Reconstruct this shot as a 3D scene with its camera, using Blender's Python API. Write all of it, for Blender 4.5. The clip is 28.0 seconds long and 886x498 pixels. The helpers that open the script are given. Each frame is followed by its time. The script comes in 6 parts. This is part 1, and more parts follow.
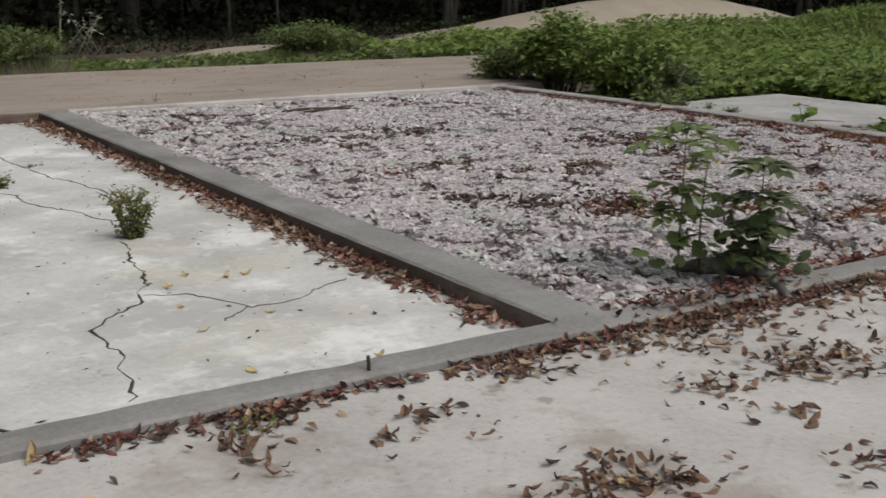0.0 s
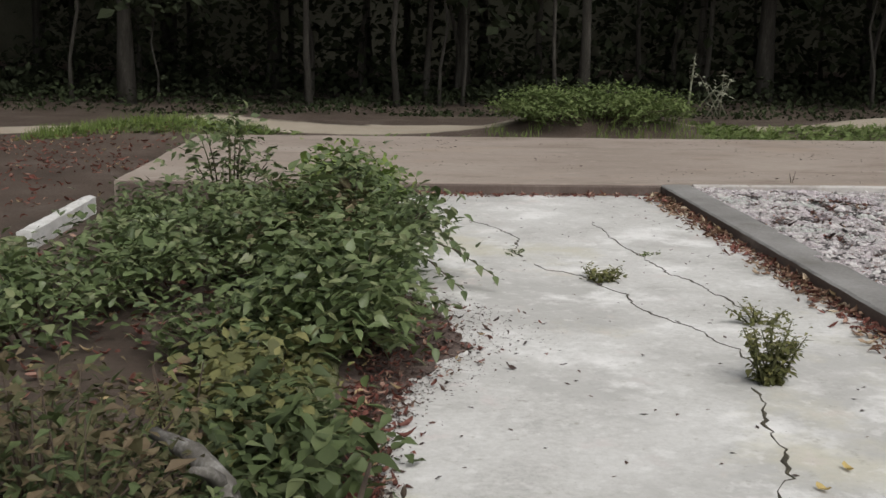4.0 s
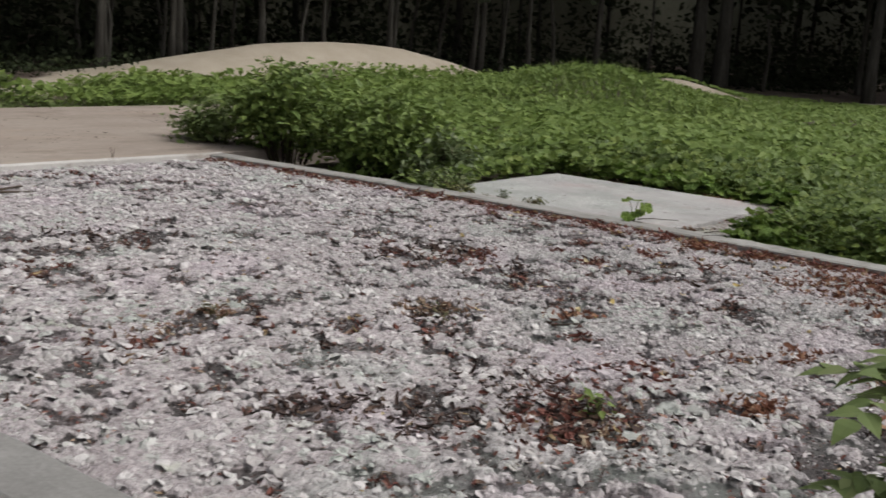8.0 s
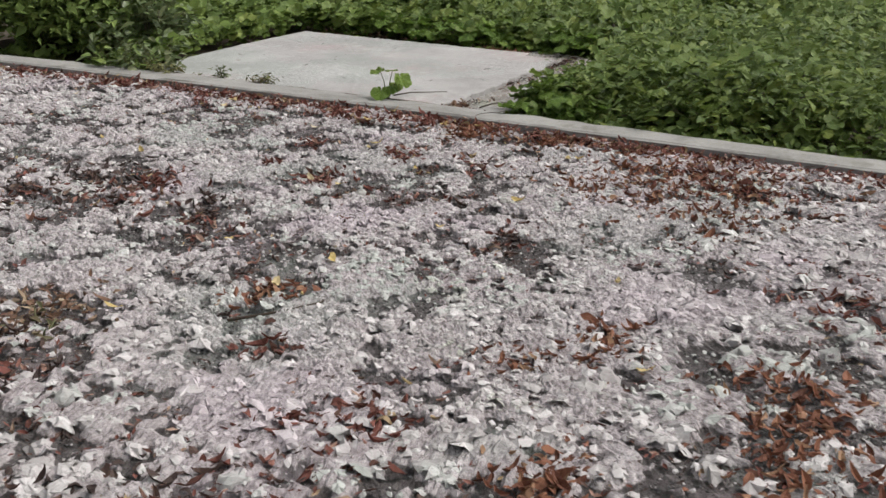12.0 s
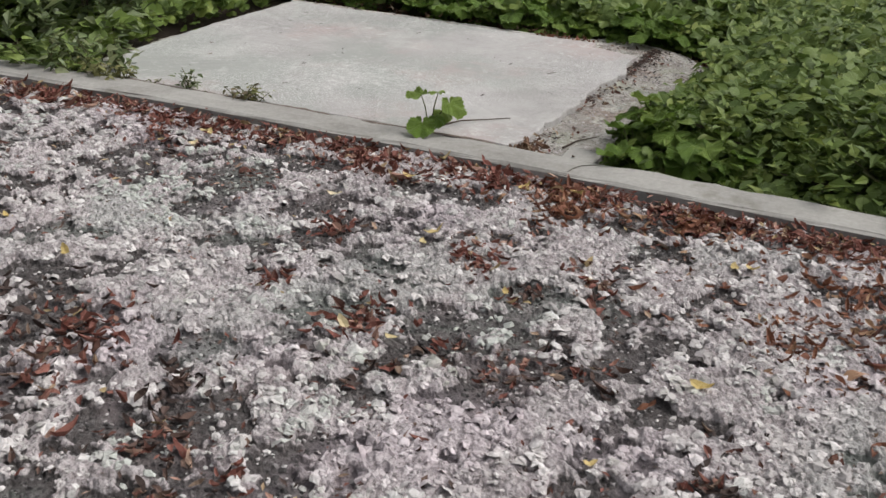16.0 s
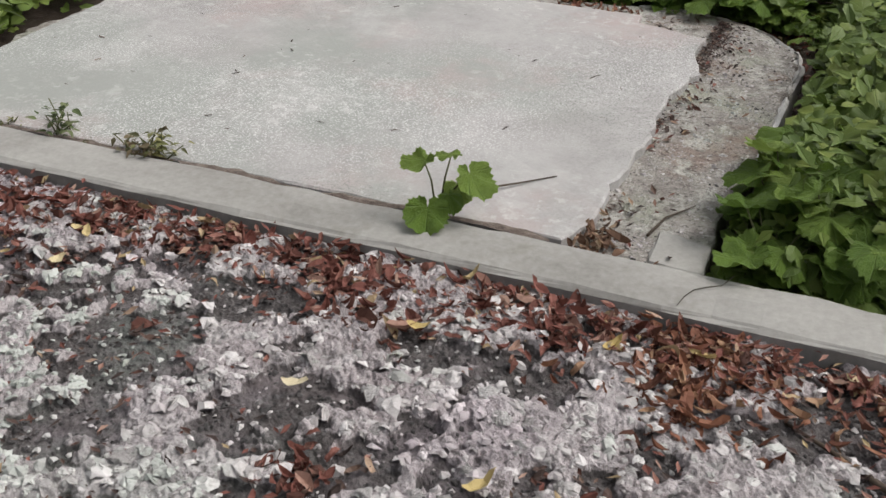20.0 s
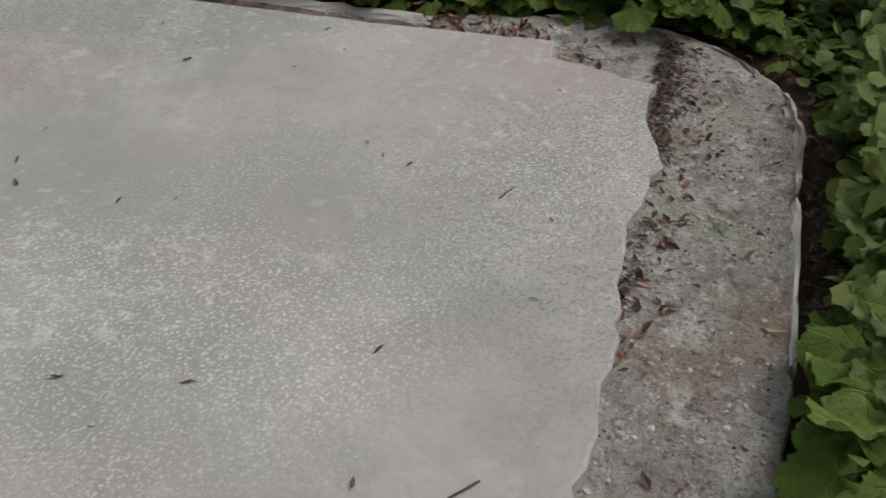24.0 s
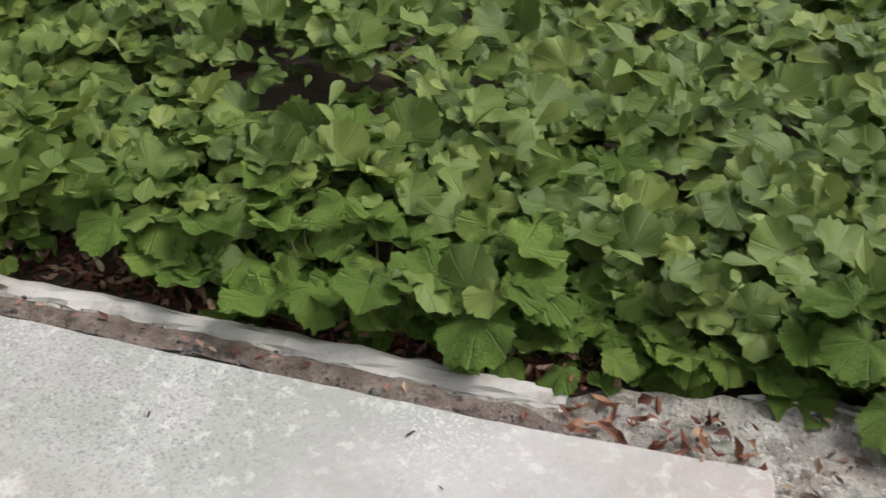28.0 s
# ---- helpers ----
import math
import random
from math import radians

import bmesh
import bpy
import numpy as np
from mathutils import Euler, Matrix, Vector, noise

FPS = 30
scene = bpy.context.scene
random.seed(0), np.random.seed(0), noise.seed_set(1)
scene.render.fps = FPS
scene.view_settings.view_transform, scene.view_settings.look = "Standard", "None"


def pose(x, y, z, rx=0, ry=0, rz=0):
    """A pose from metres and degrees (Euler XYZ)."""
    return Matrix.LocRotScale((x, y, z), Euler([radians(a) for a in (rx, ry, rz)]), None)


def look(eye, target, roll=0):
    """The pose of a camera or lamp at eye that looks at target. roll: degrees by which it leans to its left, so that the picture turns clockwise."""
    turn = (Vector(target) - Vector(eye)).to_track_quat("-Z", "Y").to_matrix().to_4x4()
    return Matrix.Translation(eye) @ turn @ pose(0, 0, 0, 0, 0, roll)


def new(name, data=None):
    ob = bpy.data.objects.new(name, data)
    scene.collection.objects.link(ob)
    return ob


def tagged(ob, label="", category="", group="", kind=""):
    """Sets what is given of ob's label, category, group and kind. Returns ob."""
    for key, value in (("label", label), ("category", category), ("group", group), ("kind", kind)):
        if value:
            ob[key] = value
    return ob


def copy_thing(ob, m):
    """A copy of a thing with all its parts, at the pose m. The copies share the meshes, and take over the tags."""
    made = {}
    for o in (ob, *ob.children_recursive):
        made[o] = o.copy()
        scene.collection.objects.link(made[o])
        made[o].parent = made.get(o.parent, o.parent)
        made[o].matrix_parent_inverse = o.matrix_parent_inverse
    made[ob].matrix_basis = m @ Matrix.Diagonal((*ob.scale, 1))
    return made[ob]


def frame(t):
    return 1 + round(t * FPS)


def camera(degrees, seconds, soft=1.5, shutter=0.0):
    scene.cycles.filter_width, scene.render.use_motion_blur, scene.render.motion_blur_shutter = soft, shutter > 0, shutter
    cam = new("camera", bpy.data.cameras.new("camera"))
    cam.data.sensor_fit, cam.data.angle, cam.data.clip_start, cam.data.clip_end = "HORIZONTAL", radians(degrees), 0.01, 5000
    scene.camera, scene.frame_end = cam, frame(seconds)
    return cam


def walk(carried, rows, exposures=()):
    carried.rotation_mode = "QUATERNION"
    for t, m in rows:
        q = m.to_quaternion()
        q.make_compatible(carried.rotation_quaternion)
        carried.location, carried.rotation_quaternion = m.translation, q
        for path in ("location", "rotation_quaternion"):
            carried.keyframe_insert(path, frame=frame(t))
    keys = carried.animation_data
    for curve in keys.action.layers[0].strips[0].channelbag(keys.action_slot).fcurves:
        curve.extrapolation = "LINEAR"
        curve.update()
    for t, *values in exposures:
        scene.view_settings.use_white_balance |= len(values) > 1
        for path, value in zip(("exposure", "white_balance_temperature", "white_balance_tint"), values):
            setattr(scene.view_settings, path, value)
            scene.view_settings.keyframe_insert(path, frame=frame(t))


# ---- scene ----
cam = camera(42.49, 28.0, soft=1.5, shutter=0.2)
# seconds, eye, yaw to the left of +y, pitch, roll
PATH = [
    (0.0, 0.129, -0.677, 1.516, -33.16, -13.70, 0.38),
    (0.5, 0.159, -0.450, 1.541, -27.35, -14.34, 0.93),
    (1.0, 0.198, -0.219, 1.549, -19.17, -14.55, 0.96),
    (1.5, 0.273, -0.025, 1.529, -10.38, -14.49, 0.87),
    (2.0, 0.341, 0.159, 1.500, -5.01, -14.32, 0.88),
    (2.5, 0.386, 0.377, 1.486, -3.94, -13.82, 0.55),
    (3.0, 0.425, 0.630, 1.482, -3.38, -12.62, 0.51),
    (3.5, 0.465, 0.902, 1.478, -2.99, -11.41, 0.90),
    (5.5, 0.737, 2.078, 1.520, -8.98, -10.71, 0.54),
    (6.0, 0.872, 2.320, 1.497, -16.14, -10.93, 1.65),
    (6.5, 0.975, 2.438, 1.492, -24.93, -11.02, 2.45),
    (7.0, 1.120, 2.500, 1.495, -33.98, -10.82, 2.60),
    (7.5, 1.212, 2.655, 1.486, -43.38, -10.65, 3.97),
    (8.0, 1.447, 2.759, 1.508, -52.12, -11.16, 3.95),
    (8.5, 1.701, 2.807, 1.511, -58.64, -12.27, 3.45),
    (9.0, 2.000, 2.828, 1.505, -64.03, -14.04, 2.59),
    (9.5, 2.281, 2.875, 1.482, -66.76, -15.62, 2.19),
    (10.0, 2.562, 2.958, 1.491, -67.42, -17.10, 2.05),
    (10.5, 2.831, 3.047, 1.508, -65.92, -17.84, 1.90),
    (11.0, 3.120, 3.171, 1.529, -64.07, -18.40, 1.52),
    (11.5, 3.396, 3.360, 1.511, -62.80, -18.76, 1.25),
    (12.0, 3.708, 3.590, 1.479, -61.80, -19.12, 1.07),
    (12.5, 3.987, 3.809, 1.453, -61.46, -19.24, 1.19),
    (13.0, 4.243, 4.017, 1.459, -61.36, -19.34, 1.54),
    (13.5, 4.472, 4.214, 1.472, -61.64, -19.62, 1.93),
    (15.5, 5.321, 4.960, 1.510, -63.70, -22.43, 2.37),
    (16.0, 5.540, 5.130, 1.519, -64.15, -23.21, 2.56),
    (16.5, 5.767, 5.277, 1.519, -64.21, -23.86, 2.52),
    (17.0, 6.005, 5.413, 1.517, -64.12, -24.42, 2.45),
    (17.5, 6.256, 5.548, 1.503, -63.93, -24.90, 2.26),
    (18.0, 6.510, 5.670, 1.487, -63.51, -25.43, 1.78),
    (18.5, 6.727, 5.782, 1.470, -63.34, -26.33, 1.16),
    (19.0, 6.897, 5.932, 1.463, -64.49, -27.34, 1.08),
    (19.5, 7.056, 6.069, 1.461, -65.99, -28.14, 1.58),
    (20.0, 7.256, 6.198, 1.465, -67.08, -28.81, 2.09),
    (20.5, 7.474, 6.281, 1.480, -67.06, -29.74, 2.00),
    (21.0, 7.703, 6.392, 1.491, -67.53, -30.61, 2.33),
    (21.5, 7.910, 6.505, 1.494, -68.32, -31.28, 3.06),
    (23.5, 8.744, 6.821, 1.485, -69.61, -34.36, 0.81),
    (24.0, 8.973, 6.838, 1.477, -75.12, -35.99, 1.06),
    (24.5, 9.182, 6.826, 1.483, -80.73, -37.64, 1.34),
    (25.0, 9.355, 6.917, 1.478, -84.96, -37.99, 1.62),
    (25.5, 9.536, 7.091, 1.472, -85.74, -37.65, 2.29),
    (26.0, 9.752, 7.247, 1.463, -82.42, -36.08, 1.92),
    (26.5, 9.971, 7.303, 1.490, -78.55, -34.86, 1.26),
    (27.0, 10.141, 7.351, 1.519, -77.70, -33.82, 1.34),
    (27.5, 10.279, 7.444, 1.513, -79.00, -33.67, 2.61),
    (28.0, 10.400, 7.557, 1.482, -75.51, -33.66, 3.22),
]
walk(cam, [(t, pose(x, y, z, 90 + pitch, 0, yaw) @ pose(0, 0, 0, 0, 0, roll)) for t, x, y, z, yaw, pitch, roll in PATH],
     [(0.0, -0.12, 6500, 10), (1.0, -0.34, 6500, 10), (2.0, 0.0, 6500, 10), (3.0, 0.05, 6500, 10), (6.0, -0.06, 6500, 10), (8.0, 0.15, 6500, 10), (10.0, 0.4, 6500, 10), (11.0, 0.42, 6500, 10), (13.0, 0.36, 6500, 10), (17.0, 0.4, 6500, 10), (19.0, 0.42, 6500, 10), (21.0, 0.32, 6500, 10), (23.5, -0.2, 6500, 10), (24.0, -0.2, 6500, 10), (25.0, 0.1, 6500, 10), (26.0, 0.05, 6500, 10), (27.0, 0.3, 6500, 10), (28.0, 0.75, 6500, 10)])

# ---- light: an overcast late-summer day ----
world = bpy.data.worlds.new("overcast_sky")
scene.world = world
world.use_nodes = True
wn = world.node_tree
wn.nodes.clear()
sky = wn.nodes.new("ShaderNodeTexSky")
sky.sky_type = 'NISHITA'
sky.sun_disc = False
sky.sun_elevation, sky.sun_rotation = radians(52), radians(150)
sky.air_density, sky.dust_density = 1.0, 4.0
grey = wn.nodes.new("ShaderNodeHueSaturation")
grey.inputs["Saturation"].default_value = 0.18
wb = wn.nodes.new("ShaderNodeBackground")
wb.inputs["Strength"].default_value = 0.15
wo = wn.nodes.new("ShaderNodeOutputWorld")
wn.links.new(sky.outputs[0], grey.inputs["Color"])
wn.links.new(grey.outputs[0], wb.inputs["Color"])
wn.links.new(wb.outputs[0], wo.inputs["Surface"])
sun = new("sun", bpy.data.lights.new("sun", 'SUN'))
sun.data.energy, sun.data.angle, sun.data.color = 0.9, radians(25), (1.0, 0.96, 0.9)
sun.matrix_world = look((8, -6, 14), (4, 2, 0))


# ---- materials ----
def mk(name, stops, scale=2.0, fine=45.0, rough=0.9, bump=0.4, depth=0.01, island=None, rand=None, mix=0.75, trans=0.0,
       specks=None, spec=0.3, stretch=(1, 1, 1), mask=None, veins=0.0):
    """A surface: stops of colour over two scales of noise, relief, and (island / rand) colours that vary from piece to piece."""
    m = bpy.data.materials.new(name)
    m.use_nodes = True
    nt = m.node_tree
    nt.nodes.clear()
    N, L = nt.nodes.new, nt.links.new

    def ramp(stops, src):
        r = N("ShaderNodeValToRGB")
        while len(r.color_ramp.elements) < len(stops):
            r.color_ramp.elements.new(0.5)
        for e, (p, c) in zip(r.color_ramp.elements, stops):
            e.position, e.color = p, (*c, 1)
        L(src, r.inputs[0])
        return r.outputs[0]

    co = N("ShaderNodeTexCoord")
    mp = N("ShaderNodeMapping")
    mp.inputs["Scale"].default_value = stretch
    L(co.outputs["Object"], mp.inputs["Vector"])
    big, small = N("ShaderNodeTexNoise"), N("ShaderNodeTexNoise")
    big.inputs["Scale"].default_value, big.inputs["Detail"].default_value = scale, 7
    big.inputs["Roughness"].default_value = 0.62
    small.inputs["Scale"].default_value, small.inputs["Detail"].default_value = fine, 5
    small.inputs["Roughness"].default_value = 0.7
    for n in (big, small):
        L(mp.outputs[0], n.inputs["Vector"])
    f = N("ShaderNodeMix")
    f.inputs[0].default_value = 0.38
    L(big.outputs[0], f.inputs[2])
    L(small.outputs[0], f.inputs[3])
    col = ramp(stops, f.outputs[0])
    if island or rand:
        if island:
            src = N("ShaderNodeNewGeometry").outputs["Random Per Island"]
        else:
            src = N("ShaderNodeObjectInfo").outputs["Random"]
        own = ramp(island or rand, src)
        mm = N("ShaderNodeMix")
        mm.data_type = 'RGBA'
        mm.inputs[0].default_value = mix
        L(col, mm.inputs[6])
        L(own, mm.inputs[7])
        col = mm.outputs[2]
    if mask:
        # (attribute, stops): another kind of ground where the mesh says so
        at = N("ShaderNodeAttribute")
        at.attribute_name = mask[0]
        other = ramp(mask[1], f.outputs[0])
        edge = N("ShaderNodeMath")
        edge.operation = 'ADD'
        L(at.outputs["Fac"], edge.inputs[0])
        sh = N("ShaderNodeMath")
        sh.operation = 'MULTIPLY_ADD'
        L(big.outputs[0], sh.inputs[0])
        sh.inputs[1].default_value, sh.inputs[2].default_value = 0.9, -0.45
        L(sh.outputs[0], edge.inputs[1])
        fac = ramp([(0.42, (0, 0, 0)), (0.58, (1, 1, 1))], edge.outputs[0])
        mm = N("ShaderNodeMix")
        mm.data_type = 'RGBA'
        L(fac, mm.inputs[0])
        L(col, mm.inputs[6])
        L(other, mm.inputs[7])
        col = mm.outputs[2]
    if specks:
        # (scale, threshold, colour, strength): blotches with an edge of their own
        for sc, th, c, amount, *patch in specks:
            sp = N("ShaderNodeTexNoise")
            sp.inputs["Scale"].default_value, sp.inputs["Detail"].default_value = sc, 6
            sp.inputs["Roughness"].default_value = 0.65
            L(mp.outputs[0], sp.inputs["Vector"])
            fac = ramp([(th, (0, 0, 0)), (min(th + 0.09, 1), (amount,) * 3)], sp.outputs[0])
            if patch:
                pn = N("ShaderNodeTexNoise")
                pn.inputs["Scale"].default_value, pn.inputs["Detail"].default_value = patch[0], 4
                L(mp.outputs[0], pn.inputs["Vector"])
                both = N("ShaderNodeMath")
                both.operation = 'MULTIPLY'
                L(fac, both.inputs[0])
                L(ramp([(0.46, (0.06, 0.06, 0.06)), (0.6, (1, 1, 1))], pn.outputs[0]), both.inputs[1])
                fac = both.outputs[0]
            mm = N("ShaderNodeMix")
            mm.data_type = 'RGBA'
            L(fac, mm.inputs[0])
            L(col, mm.inputs[6])
            mm.inputs[7].default_value = (*c, 1)
            col = mm.outputs[2]
    height = f.outputs[0]
    if veins:
        at = N("ShaderNodeAttribute")
        at.attribute_name = "local"
        sep = N("ShaderNodeSeparateXYZ")
        L(at.outputs["Vector"], sep.inputs[0])

        def sums(op, p, q):
            n = N("ShaderNodeMath")
            n.operation = op
            for s, v in zip(n.inputs, (p, q)):
                if isinstance(v, float):
                    s.default_value = v
                elif v is not None:
                    L(v, s)
            return n.outputs[0]

        turn = sums('ARCTAN2', sep.outputs[1], sums('ADD', sep.outputs[0], 0.03))
        wave = sums('ABSOLUTE', sums('SINE', sums('MULTIPLY', turn, 4.5), None), None)
        rib = ramp([(0.0, (1, 1, 1)), (0.22, (0, 0, 0))], wave)
        pale = N("ShaderNodeMix")
        pale.data_type = 'RGBA'
        pale.inputs[7].default_value = (0.24, 0.34, 0.12, 1)
        L(sums('MULTIPLY', rib, veins), pale.inputs[0])
        L(col, pale.inputs[6])
        col = pale.outputs[2]
        height = sums('SUBTRACT', height, sums('MULTIPLY', rib, 0.3))
    b = N("ShaderNodeBsdfPrincipled")
    b.inputs["Roughness"].default_value = rough
    b.inputs["Specular IOR Level"].default_value = spec
    L(col, b.inputs["Base Color"])
    if bump:
        bp = N("ShaderNodeBump")
        bp.inputs["Strength"].default_value, bp.inputs["Distance"].default_value = bump, depth
        L(height, bp.inputs["Height"])
        L(bp.outputs[0], b.inputs["Normal"])
    out = N("ShaderNodeOutputMaterial")
    if trans:
        tl = N("ShaderNodeBsdfTranslucent")
        L(col, tl.inputs["Color"])
        ms = N("ShaderNodeMixShader")
        ms.inputs[0].default_value = trans
        L(b.outputs[0], ms.inputs[1])
        L(tl.outputs[0], ms.inputs[2])
        L(ms.outputs[0], out.inputs["Surface"])
    else:
        L(b.outputs[0], out.inputs["Surface"])
    return m


GREENS = [(0.0, (0.06, 0.1, 0.022)), (0.35, (0.115, 0.175, 0.035)), (0.7, (0.17, 0.24, 0.052)), (1.0, (0.25, 0.305, 0.08))]
DEEP_GREENS = [(0.0, (0.0481, 0.0787, 0.0181)), (0.4, (0.0945, 0.139, 0.0303)), (0.8, (0.155, 0.207, 0.0474)), (1.0, (0.246, 0.288, 0.0711))]
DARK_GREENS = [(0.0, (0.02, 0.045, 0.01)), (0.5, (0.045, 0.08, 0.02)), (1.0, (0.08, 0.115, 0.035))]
DULL_GREENS = [(0.0, (0.056, 0.084, 0.0294)), (0.4, (0.106, 0.146, 0.0525)), (0.75, (0.162, 0.207, 0.084)), (1.0, (0.246, 0.263, 0.131))]
M_GROUND = mk("soil_and_litter", [(0.3, (0.035, 0.026, 0.02)), (0.5, (0.075, 0.055, 0.042)), (0.7, (0.125, 0.1, 0.083))], 1.2, 30,
              bump=0.8, depth=0.04, mask=("sand", [(0.3, (0.28, 0.24, 0.185)), (0.7, (0.4, 0.35, 0.28))]))
M_SLAB = mk("pale_worn_concrete", [(0.3, (0.35, 0.343, 0.322)), (0.44, (0.49, 0.482, 0.457)), (0.56, (0.57, 0.564, 0.54)), (0.7, (0.65, 0.644, 0.625))], 1.3, 34, bump=0.35,
            depth=0.006, specks=[(0.7, 0.48, (0.39, 0.382, 0.36), 0.7), (1.3, 0.54, (0.72, 0.712, 0.69), 0.85), (0.6, 0.55, (0.5, 0.475, 0.355), 0.6), (2.4, 0.58, (0.56, 0.5, 0.48), 0.5), (4.5, 0.57, (0.36, 0.35, 0.327), 0.5),
                                  (14, 0.62, (0.25, 0.235, 0.19), 0.5), (9, 0.56, (0.7, 0.695, 0.67), 0.4), (60, 0.6, (0.3, 0.288, 0.26), 0.5)])
M_PATH = mk("grey_path_concrete", [(0.3, (0.32, 0.3, 0.28)), (0.5, (0.44, 0.42, 0.395)), (0.7, (0.53, 0.51, 0.48))], 1.4, 30, bump=0.3,
            depth=0.006, specks=[(0.9, 0.53, (0.27, 0.235, 0.2), 0.65), (2.6, 0.58, (0.5, 0.48, 0.455), 0.6), (7, 0.6, (0.2, 0.165, 0.135), 0.6), (40, 0.6, (0.18, 0.155, 0.125), 0.5)])
M_KERB = mk("grey_kerb_concrete", [(0.3, (0.19, 0.18, 0.165)), (0.5, (0.29, 0.28, 0.26)), (0.7, (0.38, 0.37, 0.345))], 2.4, 40, bump=0.35,
            depth=0.006, specks=[(3, 0.58, (0.17, 0.16, 0.135), 0.6), (14, 0.66, (0.13, 0.12, 0.1), 0.5)])
M_FRONT = mk("stained_grey_concrete", [(0.3, (0.14, 0.134, 0.125)), (0.5, (0.22, 0.213, 0.202)), (0.7, (0.31, 0.302, 0.288))], 1.6, 40, bump=0.35,
            depth=0.006, specks=[(1.5, 0.58, (0.14, 0.13, 0.11), 0.6), (14, 0.66, (0.11, 0.1, 0.085), 0.5), (0.5, 0.6, (0.34, 0.33, 0.31), 0.6)])
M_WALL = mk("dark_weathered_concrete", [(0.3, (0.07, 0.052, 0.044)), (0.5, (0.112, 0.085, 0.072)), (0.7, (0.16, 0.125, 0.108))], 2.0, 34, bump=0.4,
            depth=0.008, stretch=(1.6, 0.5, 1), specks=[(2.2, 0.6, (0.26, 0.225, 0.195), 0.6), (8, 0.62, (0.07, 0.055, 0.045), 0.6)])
M_PAD = mk("tan_dusty_concrete", [(0.3, (0.216, 0.178, 0.146)), (0.5, (0.297, 0.248, 0.211)), (0.7, (0.367, 0.319, 0.27))], 0.8, 22, bump=0.4,
           depth=0.008, stretch=(0.6, 1.3, 1), specks=[(9, 0.57, (0.42, 0.365, 0.31), 0.5), (1.3, 0.55, (0.19, 0.15, 0.12), 0.55), (0.7, 0.56, (0.34, 0.27, 0.215), 0.5), (7, 0.6, (0.13, 0.1, 0.078), 0.6), (22, 0.6, (0.13, 0.1, 0.08), 0.5)])
M_STOOP = mk("smooth_grey_concrete", [(0.3, (0.26, 0.25, 0.24)), (0.43, (0.315, 0.303, 0.292)), (0.55, (0.36, 0.347, 0.335)), (0.68, (0.41, 0.397, 0.383))], 2.6, 60, bump=0.55,
             depth=0.005, specks=[(0.55, 0.47, (0.275, 0.29, 0.265), 0.75), (0.6, 0.53, (0.37, 0.305, 0.29), 0.75), (1.5, 0.52, (0.41, 0.4, 0.385), 0.55), (3.2, 0.56, (0.3, 0.295, 0.275), 0.5), (6, 0.58, (0.29, 0.28, 0.265), 0.45),
                                  (9, 0.57, (0.5, 0.49, 0.475), 0.6, 1.2), (26, 0.55, (0.52, 0.51, 0.495), 0.6, 1.3), (125, 0.52, (0.17, 0.165, 0.157), 0.75, 0.8), (135, 0.53, (0.66, 0.65, 0.635), 0.8, 0.9),
                                  (30, 0.66, (0.17, 0.16, 0.15), 0.5)])
M_BASE = mk("rough_mossy_aggregate", [(0.3, (0.16, 0.143, 0.125)), (0.44, (0.29, 0.263, 0.237)), (0.56, (0.4, 0.373, 0.34)), (0.7, (0.54, 0.52, 0.475))], 9, 60, bump=1.0,
            depth=0.06, specks=[(2.6, 0.5, (0.39, 0.4, 0.32), 0.7), (1.9, 0.53, (0.29, 0.21, 0.17), 0.7), (8, 0.54, (0.58, 0.575, 0.52), 0.8), (6, 0.6, (0.09, 0.073, 0.06), 0.8), (16, 0.58, (0.12, 0.1, 0.082), 0.7),
                                (26, 0.56, (0.6, 0.585, 0.545), 0.65), (40, 0.56, (0.08, 0.068, 0.057), 0.65), (80, 0.57, (0.09, 0.078, 0.065), 0.6)])
PALE = [(0.32, (0.124, 0.104, 0.104)), (0.42, (0.33, 0.291, 0.291)), (0.53, (0.515, 0.468, 0.468)), (0.68, (0.68, 0.635, 0.635))]
M_BED = mk("gravel_and_pale_crust", [(0.32, (0.032, 0.028, 0.027)), (0.48, (0.085, 0.075, 0.073)), (0.66, (0.2, 0.182, 0.178))], 22, 110, bump=1.0, depth=0.03,
           mask=("crust", PALE), specks=[(34, 0.6, (0.5, 0.475, 0.47), 0.4), (1.1, 0.53, (0.37, 0.42, 0.38), 0.35), (1.2, 0.54, (0.46, 0.39, 0.43), 0.3), (48, 0.54, (0.13, 0.115, 0.113), 0.65), (110, 0.55, (0.08, 0.07, 0.068), 0.6), (3, 0.56, (0.3, 0.245, 0.25), 0.35)])
FLAKES = [(0.0, (0.25, 0.224, 0.224)), (0.25, (0.43, 0.395, 0.386)), (0.55, (0.57, 0.532, 0.522)), (0.8, (0.66, 0.622, 0.612)), (1.0, (0.76, 0.724, 0.712))]
FSPECK = [(1.3, 0.51, (0.42, 0.48, 0.42), 0.5), (1.2, 0.54, (0.53, 0.44, 0.48), 0.5), (3.4, 0.6, (0.4, 0.43, 0.33), 0.5), (30, 0.56, (0.2, 0.185, 0.175), 0.55)]
M_FLAKE = mk("pale_lichen_crust", [(0.3, (0.22, 0.205, 0.195)), (0.5, (0.42, 0.405, 0.39)), (0.7, (0.6, 0.59, 0.57))], 14, 70, bump=1.0,
             depth=0.012, island=FLAKES, mix=0.6, specks=FSPECK)
